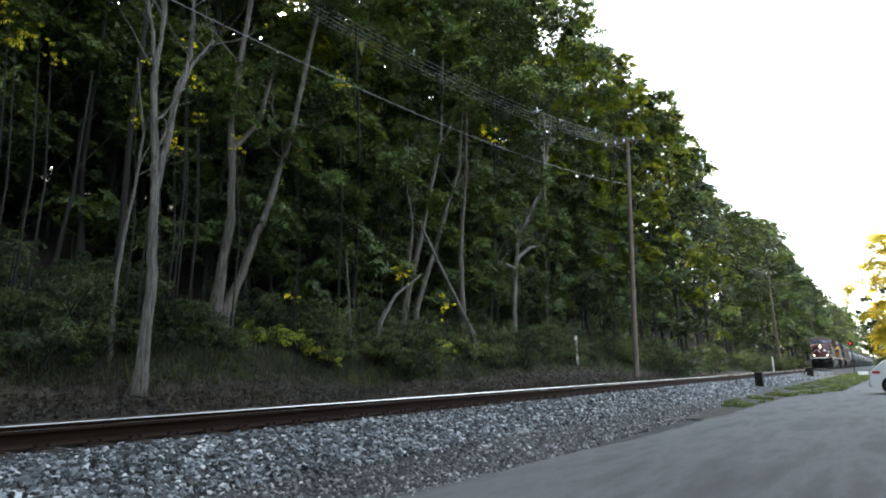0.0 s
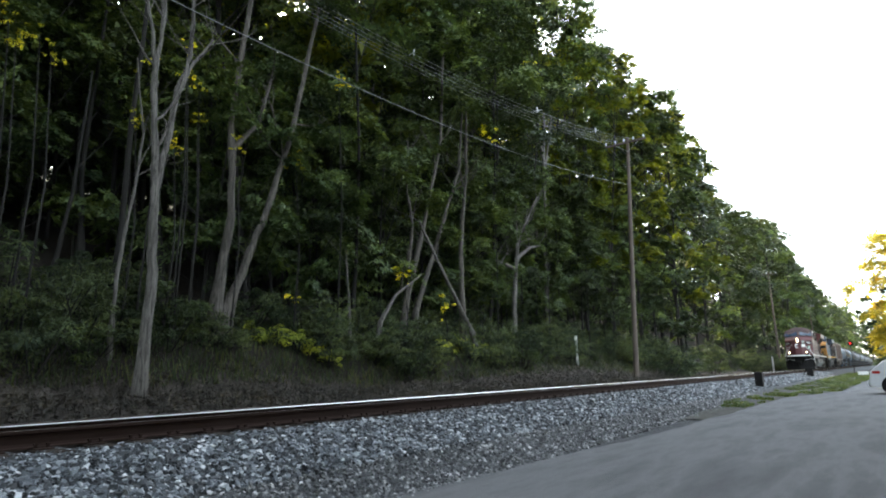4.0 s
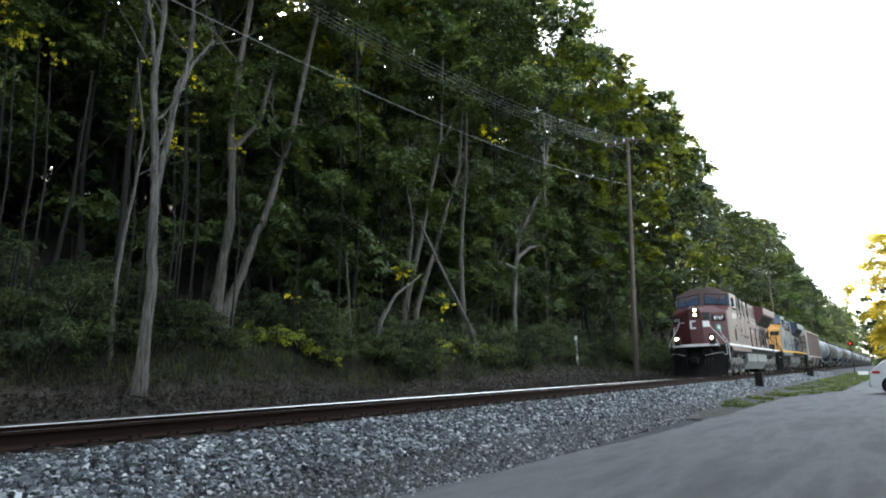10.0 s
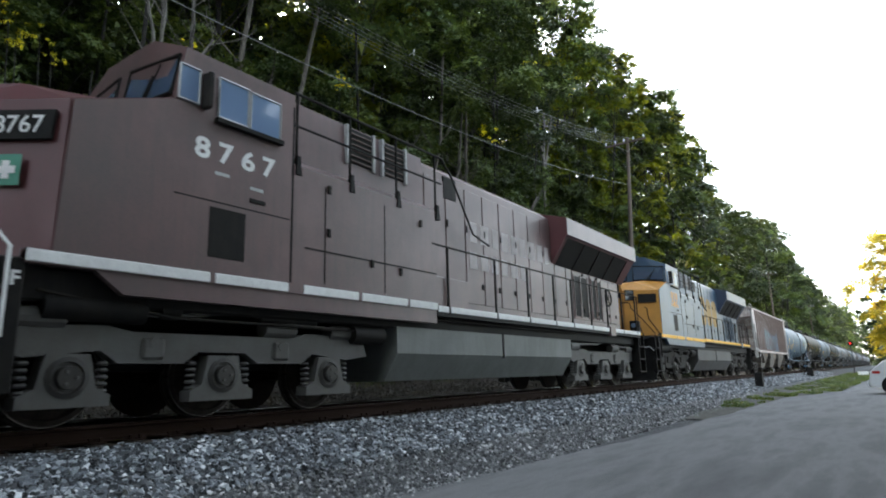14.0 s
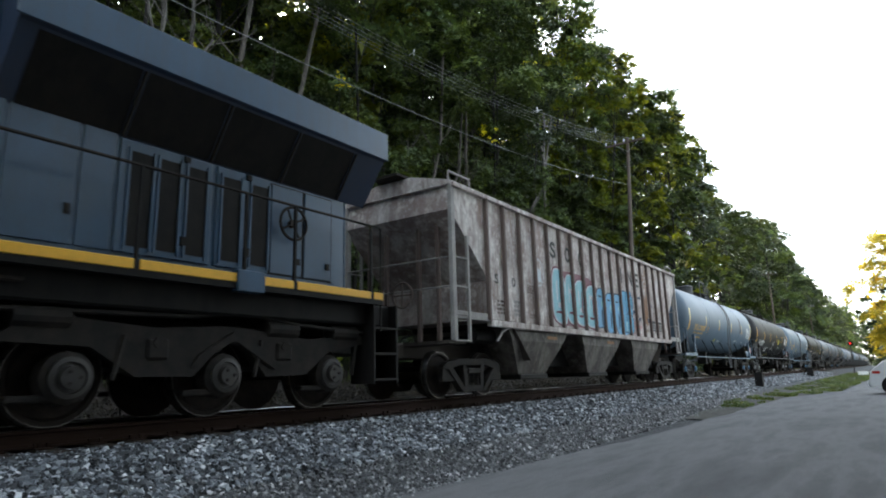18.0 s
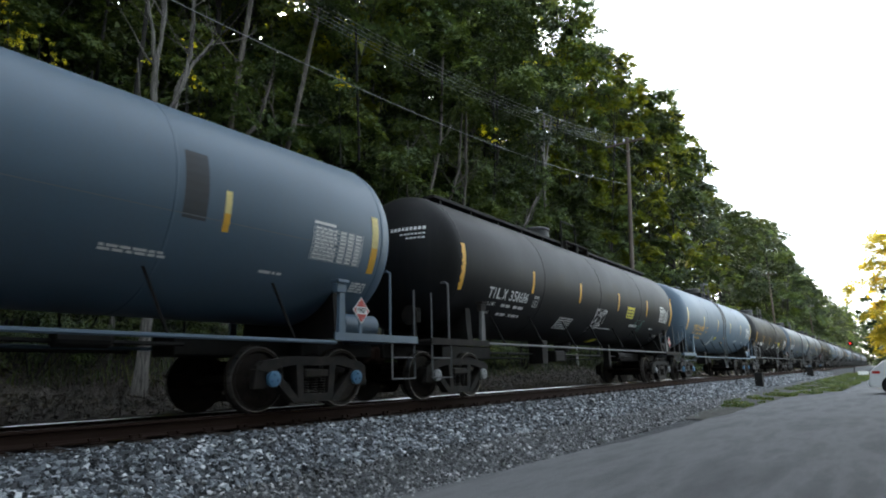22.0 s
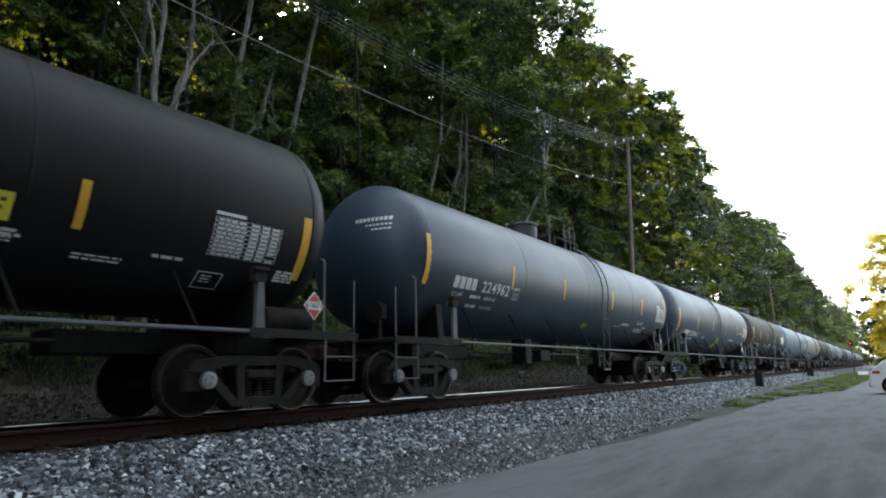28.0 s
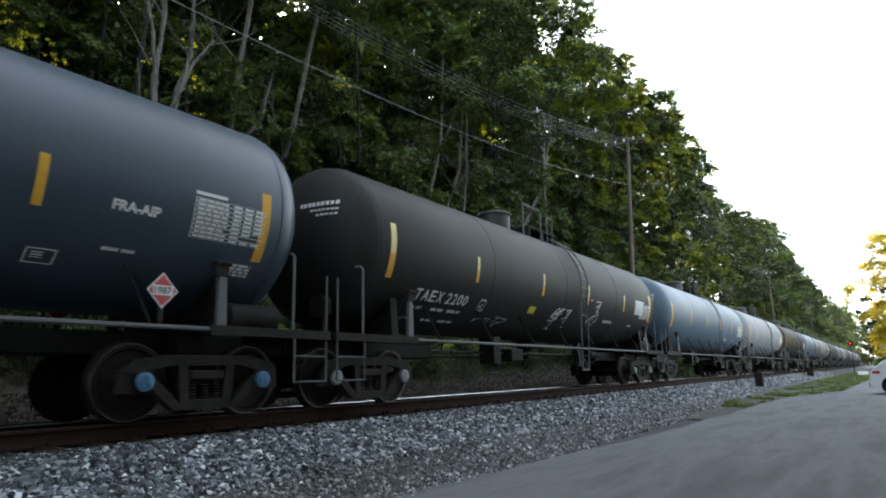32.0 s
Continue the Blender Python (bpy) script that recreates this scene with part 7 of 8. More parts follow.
def parked_car(x, y):
    """A white hatchback, its tail at local x 0, its nose towards +x."""
    c = thing("parked_car", pose(x, y, -0.75, 0, 0, -12), "white hatchback parked beside the road with red tail lamps", "car")
    prof = [(0.02, 0.32), (0.0, 0.55), (0.06, 0.92), (0.16, 1.0), (0.5, 1.3), (0.85, 1.43), (1.6, 1.47), (2.4, 1.4), (3.1, 1.02), (4.1, 0.86), (4.3, 0.7), (4.32, 0.32), (3.85, 0.24), (0.4, 0.24)]
    rings = []
    for w, k in ((-0.88, 0.0), (-0.8, 0.0), (0.8, 0.0), (0.88, 0.0)):
        s = 0.94 if abs(w) > 0.85 else 1.0
        rings.append([(px if s == 1 else 0.05 + px * 0.985, w * (1 - 0.2 * max(0, pz - 0.95) / 0.5), pz * (1 if s == 1 else 0.985)) for px, pz in prof])
    body = part("body", Build().loft(rings), M["car_white"], c, "glossy white bodywork", smooth=True)
    for s in (-1, 1):
        part("side_window", Build().add([(0.62, s * 0.845, 1.0), (2.95, s * 0.865, 1.0), (2.3, s * 0.74, 1.34), (0.95, s * 0.745, 1.36)], [(0, 1, 2, 3)]), M["dark_glass"], c)
        part("tail_lamp", Build().box(0.1, 0.45, min(s * 0.6, s * 0.872), max(s * 0.6, s * 0.872), 0.8, 0.95, 0.03), M["tail_red"], c, "red tail lamp")
        for wx in (0.78, 3.45):
            wl = part("wheel", Build().disc((wx, s * 0.72, 0.32), "y", [(-0.1, 0.05), (-0.1, 0.32), (0.1, 0.32), (0.12, 0.28), (0.11, 0.05)], 24), M["tyre"], c, smooth=True)
            part("rim", Build().disc((wx, s * 0.83, 0.32), "y", [(0, 0.2), (s * 0.02, 0.19), (s * 0.01, 0.03)], 16), M["grey_metal"], wl)
            part("wheel_arch", Build().disc((wx, s * 0.79, 0.34), "y", [(-0.1, 0.37), (0.1, 0.37)], 24), M["black"], c)
    part("rear_window", Build().add([(0.2, -0.66, 1.06), (0.2, 0.66, 1.06), (0.56, 0.6, 1.34), (0.56, -0.6, 1.34)], [(0, 1, 2, 3)]), M["dark_glass"], c)
    part("bumper", Build().box(-0.06, 0.3, -0.84, 0.84, 0.3, 0.58, 0.06), M["car_white"], c)
    part("number_plate", Build().box(-0.075, -0.06, -0.16, 0.16, 0.6, 0.76), M["white"], c)
    return c


M.update(car_white=paint("white_car_paint", (0.75, 0.76, 0.77), 0.25, 0, 0.05, 2, False, 20, 0.0), tail_red=paint("red_lamp_glass", (0.5, 0.03, 0.02), 0.2, 0, 0.1, 5, False), tyre=paint("tyre_rubber", (0.025, 0.025, 0.026), 0.8, 0, 0.3, 5, False))
parked_car(7.76, 31.8)


# ---- the wood ----
def leaf_cloud(name, clumps, per, size, mat, seed, up=0.35, slim=0.55):
    """One mesh of many small folded leaves, gathered in clumps (x, y, z, radius)."""
    r = np.random.RandomState(seed)
    c = np.repeat(np.array(clumps, float), per, axis=0)
    n = len(c)
    d = r.normal(0, 1, (n, 3))
    d /= np.linalg.norm(d, axis=1)[:, None] + 1e-6
    d[:, 2] = np.where(r.uniform(0, 1, n) < 0.6, np.abs(d[:, 2]), d[:, 2])
    pos = c[:, :3] + d * (c[:, 3:4] * r.uniform(0.25, 1.0, (n, 1)) ** 0.5) * [1, 1, 0.62]
    nrm = d * 0.6 + r.normal(0, 0.6, (n, 3)) + [0, 0, up]
    nrm /= np.linalg.norm(nrm, axis=1)[:, None] + 1e-6
    a = np.cross(nrm, r.normal(0, 1, (n, 3)))
    a /= np.linalg.norm(a, axis=1)[:, None] + 1e-6
    b = np.cross(nrm, a)
    s = size * r.uniform(0.6, 1.35, (n, 1))
    v = np.stack([pos - a * s * 0.5, pos + b * s * slim * 0.5 - a * s * 0.08 + nrm * s * 0.1, pos + a * s * 0.5 - nrm * s * 0.08, pos - b * s * slim * 0.5 - a * s * 0.08 + nrm * s * 0.1], 1)
    me = bpy.data.meshes.new(name)
    me.from_pydata(v.reshape(-1, 3).tolist(), [], np.arange(n * 4).reshape(-1, 4).tolist())
    me.materials.append(mat)
    return me


def limb(b, p, d, length, r, rnd, depth, wander=0.25, n=5):
    """A wandering tapered limb with forks."""
    pts, rad = [Vector(p)], [r]
    d = Vector(d).normalized()
    for k in range(n):
        d = (d + Vector((rnd.uniform(-1, 1), rnd.uniform(-1, 1), rnd.uniform(-0.5, 1))) * wander).normalized()
        pts.append(pts[-1] + d * length / n)
        rad.append(r * (1 - 0.75 * (k + 1) / n))
    b.tube(pts, rad, 7 if r > 0.08 else 5)
    if depth > 0:
        for k in range(rnd.randint(2, 3)):
            i = rnd.randint(2, n)
            q = Vector((rnd.uniform(-1, 1), rnd.uniform(-1, 1), rnd.uniform(0.0, 0.9)))
            limb(b, pts[i], d + q * 0.9, length * rnd.uniform(0.4, 0.65), rad[i] * 0.75, rnd, depth - 1, wander * 1.2, n)
    return pts


def spray_crown(name, seed, h0, h1, rad, boughs, sprays, twigs, per, size, mat, droop=0.4, slim=0.55):
    """A crown of billowing boughs, each a shell of drooping leaf sprays that fan out in twigs. Gives the mesh and the bough centres."""
    r = np.random.RandomState(seed)

    def unit(v):
        return v / (np.linalg.norm(v, axis=1)[:, None] + 1e-6)
    up = np.array([0.0, 0.0, 1.0])
    u = (np.arange(boughs) + r.uniform(0, 1, boughs)) / boughs
    q = np.arange(boughs) * 2.39996 + r.uniform(-0.6, 0.6, boughs)
    reach = rad * np.interp(u, [0, 0.25, 0.6, 0.85, 1], [0.55, 0.95, 1.0, 0.7, 0.2]) * r.uniform(0.45, 0.8, boughs)
    heart = np.stack([reach * np.cos(q), reach * np.sin(q), h0 + (h1 - h0) * u], 1)
    size_b = rad * 0.4 * r.uniform(0.7, 1.3, boughs)
    m = boughs * sprays
    hb, sb = np.repeat(heart, sprays, 0), np.repeat(size_b, sprays)[:, None]
    out = unit(np.stack([hb[:, 0], hb[:, 1], hb[:, 2] * 0], 1))
    d = unit(r.normal(0, 1, (m, 3)))
    d[:, 2] = np.where(r.uniform(0, 1, m) < 0.7, np.abs(d[:, 2]), d[:, 2])
    d = unit(d + out * 0.5)
    c = hb + d * sb * r.uniform(0.45, 1.0, (m, 1)) * [1, 1, 0.8]
    o = unit(np.stack([d[:, 0] + r.normal(0, 0.35, m), d[:, 1] + r.normal(0, 0.35, m), np.zeros(m)], 1))
    t = (droop + r.normal(0, 0.25, m))[:, None]
    ax = o * np.cos(t) - up * np.sin(t)
    side = unit(np.cross(up, o) + up * r.normal(0, 0.3, (m, 1)))
    nrm = unit(np.cross(ax, side))
    length = (rad * 0.24 * r.uniform(0.65, 1.3, m))[:, None]
    k = m * twigs
    ang = (np.tile(np.linspace(-1.2, 1.2, twigs), m) + r.normal(0, 0.15, k))[:, None]
    ax2, sd2, nr2, ln2 = (np.repeat(w, twigs, 0) for w in (ax, side, nrm, length))
    way = ax2 * np.cos(ang) + sd2 * np.sin(ang)
    start = np.repeat(c, twigs, 0) - ax2 * ln2 * 0.5
    reach2 = ln2 * r.uniform(0.6, 1.15, (k, 1))
    n = k * per
    w3, n3, l3, p3 = (np.repeat(w, per, 0) for w in (way, nr2, reach2, start))
    g = r.uniform(0.08, 1.0, (n, 1))
    lat = np.cross(n3, w3)
    pos = p3 + w3 * l3 * g - up * l3 * 0.22 * g ** 2 + lat * l3 * r.normal(0, 0.11, (n, 1)) + n3 * r.normal(0, 0.06, (n, 1)) * l3
    nn = unit(n3 + r.normal(0, 0.42, (n, 3)))
    a = unit(np.cross(nn, np.cross(w3 + lat * r.normal(0, 0.7, (n, 1)), nn)))
    b = np.cross(nn, a)
    s = size * r.uniform(0.6, 1.35, (n, 1))
    v = np.stack([pos - a * s * 0.35 + b * s * slim * 0.5, pos - a * s * 0.35 - b * s * slim * 0.5, pos + a * s * 0.65], 1)
    me = bpy.data.meshes.new(name)
    me.from_pydata(v.reshape(-1, 3).tolist(), [], np.arange(n * 3).reshape(-1, 3).tolist())
    me.materials.append(mat)
    return me, heart


def tree_meshes(seed, height, base, rad, crown, size, bark, leaf, r0=0.24, droop=0.4):
    """crown: (boughs, sprays on each, twigs on each spray, leaves on each twig)."""
    rnd = random.Random(seed)
    b = Build()
    pts = [Vector((0, 0, -0.6))]
    d = Vector((rnd.uniform(-0.06, 0.06), rnd.uniform(-0.06, 0.06), 1))
    n = 9
    for k in range(n):
        d = (d + Vector((rnd.uniform(-1, 1), rnd.uniform(-1, 1), 1)) * 0.05).normalized()
        pts.append(pts[-1] + d * (height * 0.93 + 0.6) / n)
    b.tube(pts, [r0 * 1.35] + [r0 * (1 - 0.85 * k / n) for k in range(1, n + 1)], 9)
    mesh, heart = spray_crown("crown", seed, base, height, rad, *crown, size, leaf, droop)
    for x, y, z in heart.tolist():
        k = max(1, min(n - 1, int((z - 1.2) / height * n)))
        p = pts[k]
        mid = p.lerp(Vector((x, y, z)), 0.55) + Vector((rnd.uniform(-0.4, 0.4), rnd.uniform(-0.4, 0.4), -0.3))
        b.tube([p, mid, (x, y, z)], [r0 * 0.33, r0 * 0.2, 0.02], 5)
    return b.mesh("trunk", bark, True), mesh


def plant(kinds, x, y, rnd, scale, name, label, category, group, sink=0.0):
    trunk, crown = kinds[rnd.randrange(len(kinds))]
    t = thing(name, pose(x, y, ground_z(x, y) - sink, 0, 0, rnd.uniform(0, 360)) @ Matrix.Scale(scale, 4), label, category, group)
    part("trunk", trunk, None, t)
    part("crown", crown, None, t)
    return t


# height of the crown line above the far bank, along the line
CROWN_LINE = [(40, 36), (47, 34), (51, 31.5), (53, 33.5), (58, 33.5), (66, 35.5), (71, 36), (82, 38.5), (88, 36), (93, 33), (95, 29), (115, 32.5), (157, 39), (186, 39), (190, 33), (288, 34), (607, 47), (900, 60)]


def crown_scale(x, y, tall, spread=None, over=2.4):
    """Scale for a tree of a given height, so that its top stays under the crown line over its whole breadth."""
    k = (8.234 - x) / 19.234
    if spread is None:
        spread = 2.2 * math.hypot(y, 8.2 - x) / (8.2 - x)
    top = min(float(np.interp(q / k, [p[0] for p in CROWN_LINE], [p[1] for p in CROWN_LINE])) for q in (y - spread, y - spread / 2, y, y + spread / 2, y + spread))
    return max(0.3, (0.44 + (top - 0.44) * k - ground_z(x, y)) / (tall + over))


def build_wood():
    rnd = random.Random(21)
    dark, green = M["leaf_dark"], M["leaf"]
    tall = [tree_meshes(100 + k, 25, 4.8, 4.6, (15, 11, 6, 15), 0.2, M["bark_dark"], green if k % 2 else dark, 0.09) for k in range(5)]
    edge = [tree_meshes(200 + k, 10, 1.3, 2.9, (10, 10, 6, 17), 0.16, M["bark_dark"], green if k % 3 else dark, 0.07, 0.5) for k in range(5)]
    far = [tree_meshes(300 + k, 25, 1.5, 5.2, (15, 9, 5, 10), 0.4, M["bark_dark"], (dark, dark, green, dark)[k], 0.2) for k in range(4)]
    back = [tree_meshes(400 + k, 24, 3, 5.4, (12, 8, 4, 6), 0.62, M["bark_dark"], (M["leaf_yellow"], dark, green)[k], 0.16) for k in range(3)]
    T = ("tall broadleaf tree with a green crown on the slope", "tree", "trees of the wooded slope")
    # the front rank
    y = -44.0
    while y < 62:
        x, k = rnd.uniform(-18.5, -15.5) if y < 10 else rnd.uniform(-14.0, -11.0), rnd.uniform(1.02, 1.18)
        plant(tall, x, y, rnd, k if y < 36 else min(1.5, crown_scale(x, y, 25, 2.5, 1.0) * rnd.uniform(0.95, 1.02)), "tree", *T)
        y += rnd.uniform(2.6, 4.0) * (1 if y > -8 else 1.6)
    # lower growth under it
    y = 9.0
    while y < 64:
        x = rnd.uniform(-13.0, -10.0) if y < 40 else rnd.uniform(-11.5, -8.8)
        plant(edge, x, y, rnd, rnd.uniform(0.8, 1.25), "young_tree", "leafy young tree below the tall trunks", "tree", "young trees of the slope")
        y += rnd.uniform(1.2, 1.9)
    for k in range(34):
        plant(edge, rnd.uniform(-11.4, -9.4), rnd.uniform(12, 44), rnd, rnd.uniform(0.75, 1.1), "young_tree", "leafy young tree below the tall trunks", "tree", "young trees of the slope")
    for k in range(12):
        plant(edge, rnd.uniform(-15.5, -12.5), rnd.uniform(-1.5, 9.5), rnd, rnd.uniform(1.0, 1.4), "young_tree", "leafy young tree below the tall trunks", "tree", "young trees of the slope")
    # second and third rank up the slope
    for x0, step in ((-15.8, 4.4), (-19.5, 4.6), (-24, 5.0), (-31, 6.0), (-38, 6.0), (-45, 7.0), (-53, 7.0)):
        y = -50.0 if x0 > -35 else -20.0
        while y < 75:
            x, k = x0 + rnd.uniform(-2.2, 2.2), rnd.uniform(0.9, 1.2)
            plant(back, x, y, rnd, k if y < 36 else min(k, crown_scale(x, y, 24) * 0.96), "tree", *T)
            y += step * rnd.uniform(0.8, 1.2)
    # high spreading crowns that reach out over the bank, added to block overhead light
    spread = [tree_meshes(520 + k, 27, 14.5, 6.0, (14, 11, 6, 10), 0.27, M["bark_dark"], green if k else dark, 0.09) for k in range(2)]
    for x, y in ((-8.2, -13), (-8.6, -8), (-8.0, -3.5), (-8.4, 1), (-9.6, 8.6), (-9.9, 13.5), (-9.6, 18.4), (-10, 24.5), (-9.7, 29.5), (-9.9, 35)):
        plant(spread, x, y, rnd, rnd.uniform(0.95, 1.05), "tree", "tall tree with a high spreading crown added over the bank for shade", "tree", "trees of the wooded slope")
    # slender trees whose tops stand clear along the skyline
    slender = [tree_meshes(480 + k, 25, 5, 3.0, (16, 9, 6, 12), 0.27, M["bark_dark"], M["leaf_yellow"] if k else green, 0.1) for k in range(3)]
    for x, y, z in ((-9.2, 43, 30.6), (-9.6, 49.5, 29.5), (-9.1, 55, 31.3), (-9.4, 60, 30.5), (-9.0, 66, 32.8), (-9.3, 71, 31.8), (-8.7, 78, 30.8)):
        plant(slender, x, y, rnd, (z - ground_z(x, y)) / 25.2, "tree", *T)
    # dense dark thicket added for the shade in the hollow behind the front trunks
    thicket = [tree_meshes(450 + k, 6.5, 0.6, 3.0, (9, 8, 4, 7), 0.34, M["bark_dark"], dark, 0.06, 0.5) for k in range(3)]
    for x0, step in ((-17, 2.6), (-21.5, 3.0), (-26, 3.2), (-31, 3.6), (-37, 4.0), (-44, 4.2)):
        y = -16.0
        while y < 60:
            plant(thicket, x0 + rnd.uniform(-1.5, 1.5), y, rnd, rnd.uniform(0.8, 1.3) * (1 if x0 > -25 else 1.35 if x0 > -35 else 1.8), "shade_thicket", "dark leafy bush added for the shade in the hollow of the wood", "bush", "bushes in the wood")
            y += step * rnd.uniform(0.8, 1.2)
    # along the line into the distance
    y = 63.0
    while y < 520:
        x = rnd.uniform(-11.5, -8.8)
        plant(far, x, y, rnd, crown_scale(x, y, 25) * rnd.uniform(0.92, 1.02), "tree", *T)
        if y < 330:
            x = rnd.uniform(-19.0, -15.0)
            plant(far, x, y + 2, rnd, crown_scale(x, y + 2, 25) * rnd.uniform(0.9, 1.01), "tree", *T)
        y += rnd.uniform(4.2, 5.6) * (1 if y < 260 else 1.7)


def build_right_side():
    """Trees across the road, in the distance, and unseen ones added behind the viewpoint."""
    rnd = random.Random(77)
    gold = [tree_meshes(700 + k, 15, 1.8, 4.8, (22, 14, 7, 13), 0.24, M["bark_dark"], M["leaf_gold"]) for k in range(2)]
    bush = [tree_meshes(720 + k, 8, 0.3, 3.6, (10, 8, 4, 6), 0.46, M["bark_dark"], M["leaf"] if k else M["leaf_dark"], 0.12) for k in range(2)]
    far = [tree_meshes(740 + k, 18, 1.0, 5.0, (12, 7, 4, 4), 0.9, M["bark_dark"], M["leaf"] if k else M["leaf_dark"]) for k in range(2)]
    for x, y, s in ((10.9, 92, 1.15), (16.5, 95, 1.25), (23, 90, 1.05), (15.5, 112, 0.95)):
        plant(gold, x, y, rnd, s, "roadside_tree", "yellow-green tree across the road, sunlight painted into its leaves", "tree", "trees across the road")
    for x, y, s in ((9.5, 118, 0.8), (11.5, 110, 0.9), (14, 104, 0.8), (10.2, 128, 1.0), (12.5, 100, 0.6), (17, 100, 0.9)):
        plant(bush, x, y, rnd, s, "roadside_bush", "dark green bush at the far end of the road", "bush", "bushes across the road")
    y = 135.0
    while y < 620:
        plant(far, rnd.uniform(8, 13) + (y - 135) * 0.01, y, rnd, rnd.uniform(0.6, 0.95), "roadside_tree", "green tree on the far side of the line", "tree", "trees across the road")
        y += rnd.uniform(7, 11) * (1 if y < 300 else 2)
    for k in range(30):
        plant(far, -22 + 3.2 * k, rnd.uniform(640, 740), rnd, rnd.uniform(2.0, 2.6), "distant_tree", "distant green tree closing the valley", "tree", "distant trees")
    # unseen belt of trees and bushes, added to cut sky light from the side
    y = -36.0
    while y < 23:
        plant(far, rnd.uniform(16.5, 21), y, rnd, rnd.uniform(1.0, 1.35), "roadside_tree", "unseen green tree added on the near side to block light", "tree", "trees across the road")
        plant(bush, rnd.uniform(15.5, 17), y + 2, rnd, rnd.uniform(0.7, 1.0), "roadside_bush", "unseen dark green bush added on the near side to block light", "bush", "bushes across the road")
        plant(bush, rnd.uniform(17, 19.5), y + 0.5, rnd, rnd.uniform(0.9, 1.2), "roadside_bush", "unseen dark green bush added on the near side to block light", "bush", "bushes across the road")
        y += rnd.uniform(3.0, 4.2)
    # unseen trees added close by to darken the near ground
    for x, y in ((13.5, -9), (13.2, -4), (13.9, 1)):
        plant(far, x, y, rnd, 1.0, "roadside_tree", "unseen green tree added behind the viewpoint to block light", "tree", "trees across the road")
    # unseen ring of trees added for reflections and less light from behind
    for k in range(40):
        a = radians(rnd.uniform(100, 262))
        d = rnd.uniform(32, 44)
        x, y = 8 + d * math.sin(a), d * math.cos(a)
        if x > 12.5 or -12 < x < -5.5:
            plant(far, x, y, rnd, rnd.uniform(1.2, 1.6), "roadside_tree", "unseen green tree added behind the viewpoint to block light", "tree", "trees across the road")


# wandering trunks at the foot of the slope: way points (y, z) on a plane of constant x, radius at the foot
def front_tree(name, x, ways, r, label, bark, seed, forks=5, crown=None, lean=0.0):
    rnd = random.Random(seed)
    t = thing(name, pose(0, 0, 0), label, "tree", "trunks along the bank")
    g = ground_z(x, ways[0][0][0])
    for w, k in zip(ways, (1.0, 0.7, 0.6, 0.5)):
        pts = [Vector((x + lean * (z - 2), y, z)) for y, z in w]
        fine = [pts[0]]
        for a, b in zip(pts, pts[1:]):
            for q in (0.2, 0.4, 0.6, 0.8, 1.0):
                p = a.lerp(b, q)
                fine.append(p + (Vector((rnd.uniform(-0.2, 0.2), rnd.uniform(-0.2, 0.2), 0)) * r if q < 1 else Vector()))
        if w is ways[0]:
            fine[0].z = min(fine[0].z, g) - 0.4
        rr = [r * k * (1 - 0.62 * i / (len(fine) - 1)) * rnd.uniform(0.9, 1.1) for i in range(len(fine))]
        if w is ways[0]:
            rr[0] *= 1.7
            rr[1] *= 1.35
            rr[2] *= 1.12
        tb = Build().tube(fine, rr, 14)
        mid = Vector((x, fine[0].y, 0))
        tb.v = [(p[0] + 0.3 * r * noise.noise((p[0] * 9, p[1] * 9, p[2] * 0.9)), p[1] + 0.3 * r * noise.noise((p[1] * 9, p[0] * 9, p[2] * 0.9 + 7)), p[2]) for p in tb.v]
        part("trunk", tb, bark, t, smooth=True)
        for i in range(forks):
            j = rnd.randint(len(fine) // 2, len(fine) - 1)
            b = Build()
            limb(b, fine[j], (rnd.uniform(-0.8, 0.8), rnd.uniform(-1, 1), rnd.uniform(0.3, 1.0)), rnd.uniform(1.2, 3.0), rr[j] * 0.5, rnd, 1, 0.22)
            part("branch", b, bark, t)
    if crown:
        cy, z0, z1, rad, cnt = crown
        me, heart = spray_crown("crown", seed, z0, z1, rad, 12, 10, 6, 12, 0.22, M["leaf_dark"] if seed % 2 else M["leaf"])
        # crown set out over the bank to hold off light from above
        part("crown", me, None, t, at=pose(x + 2.2, cy, 0))
    return t


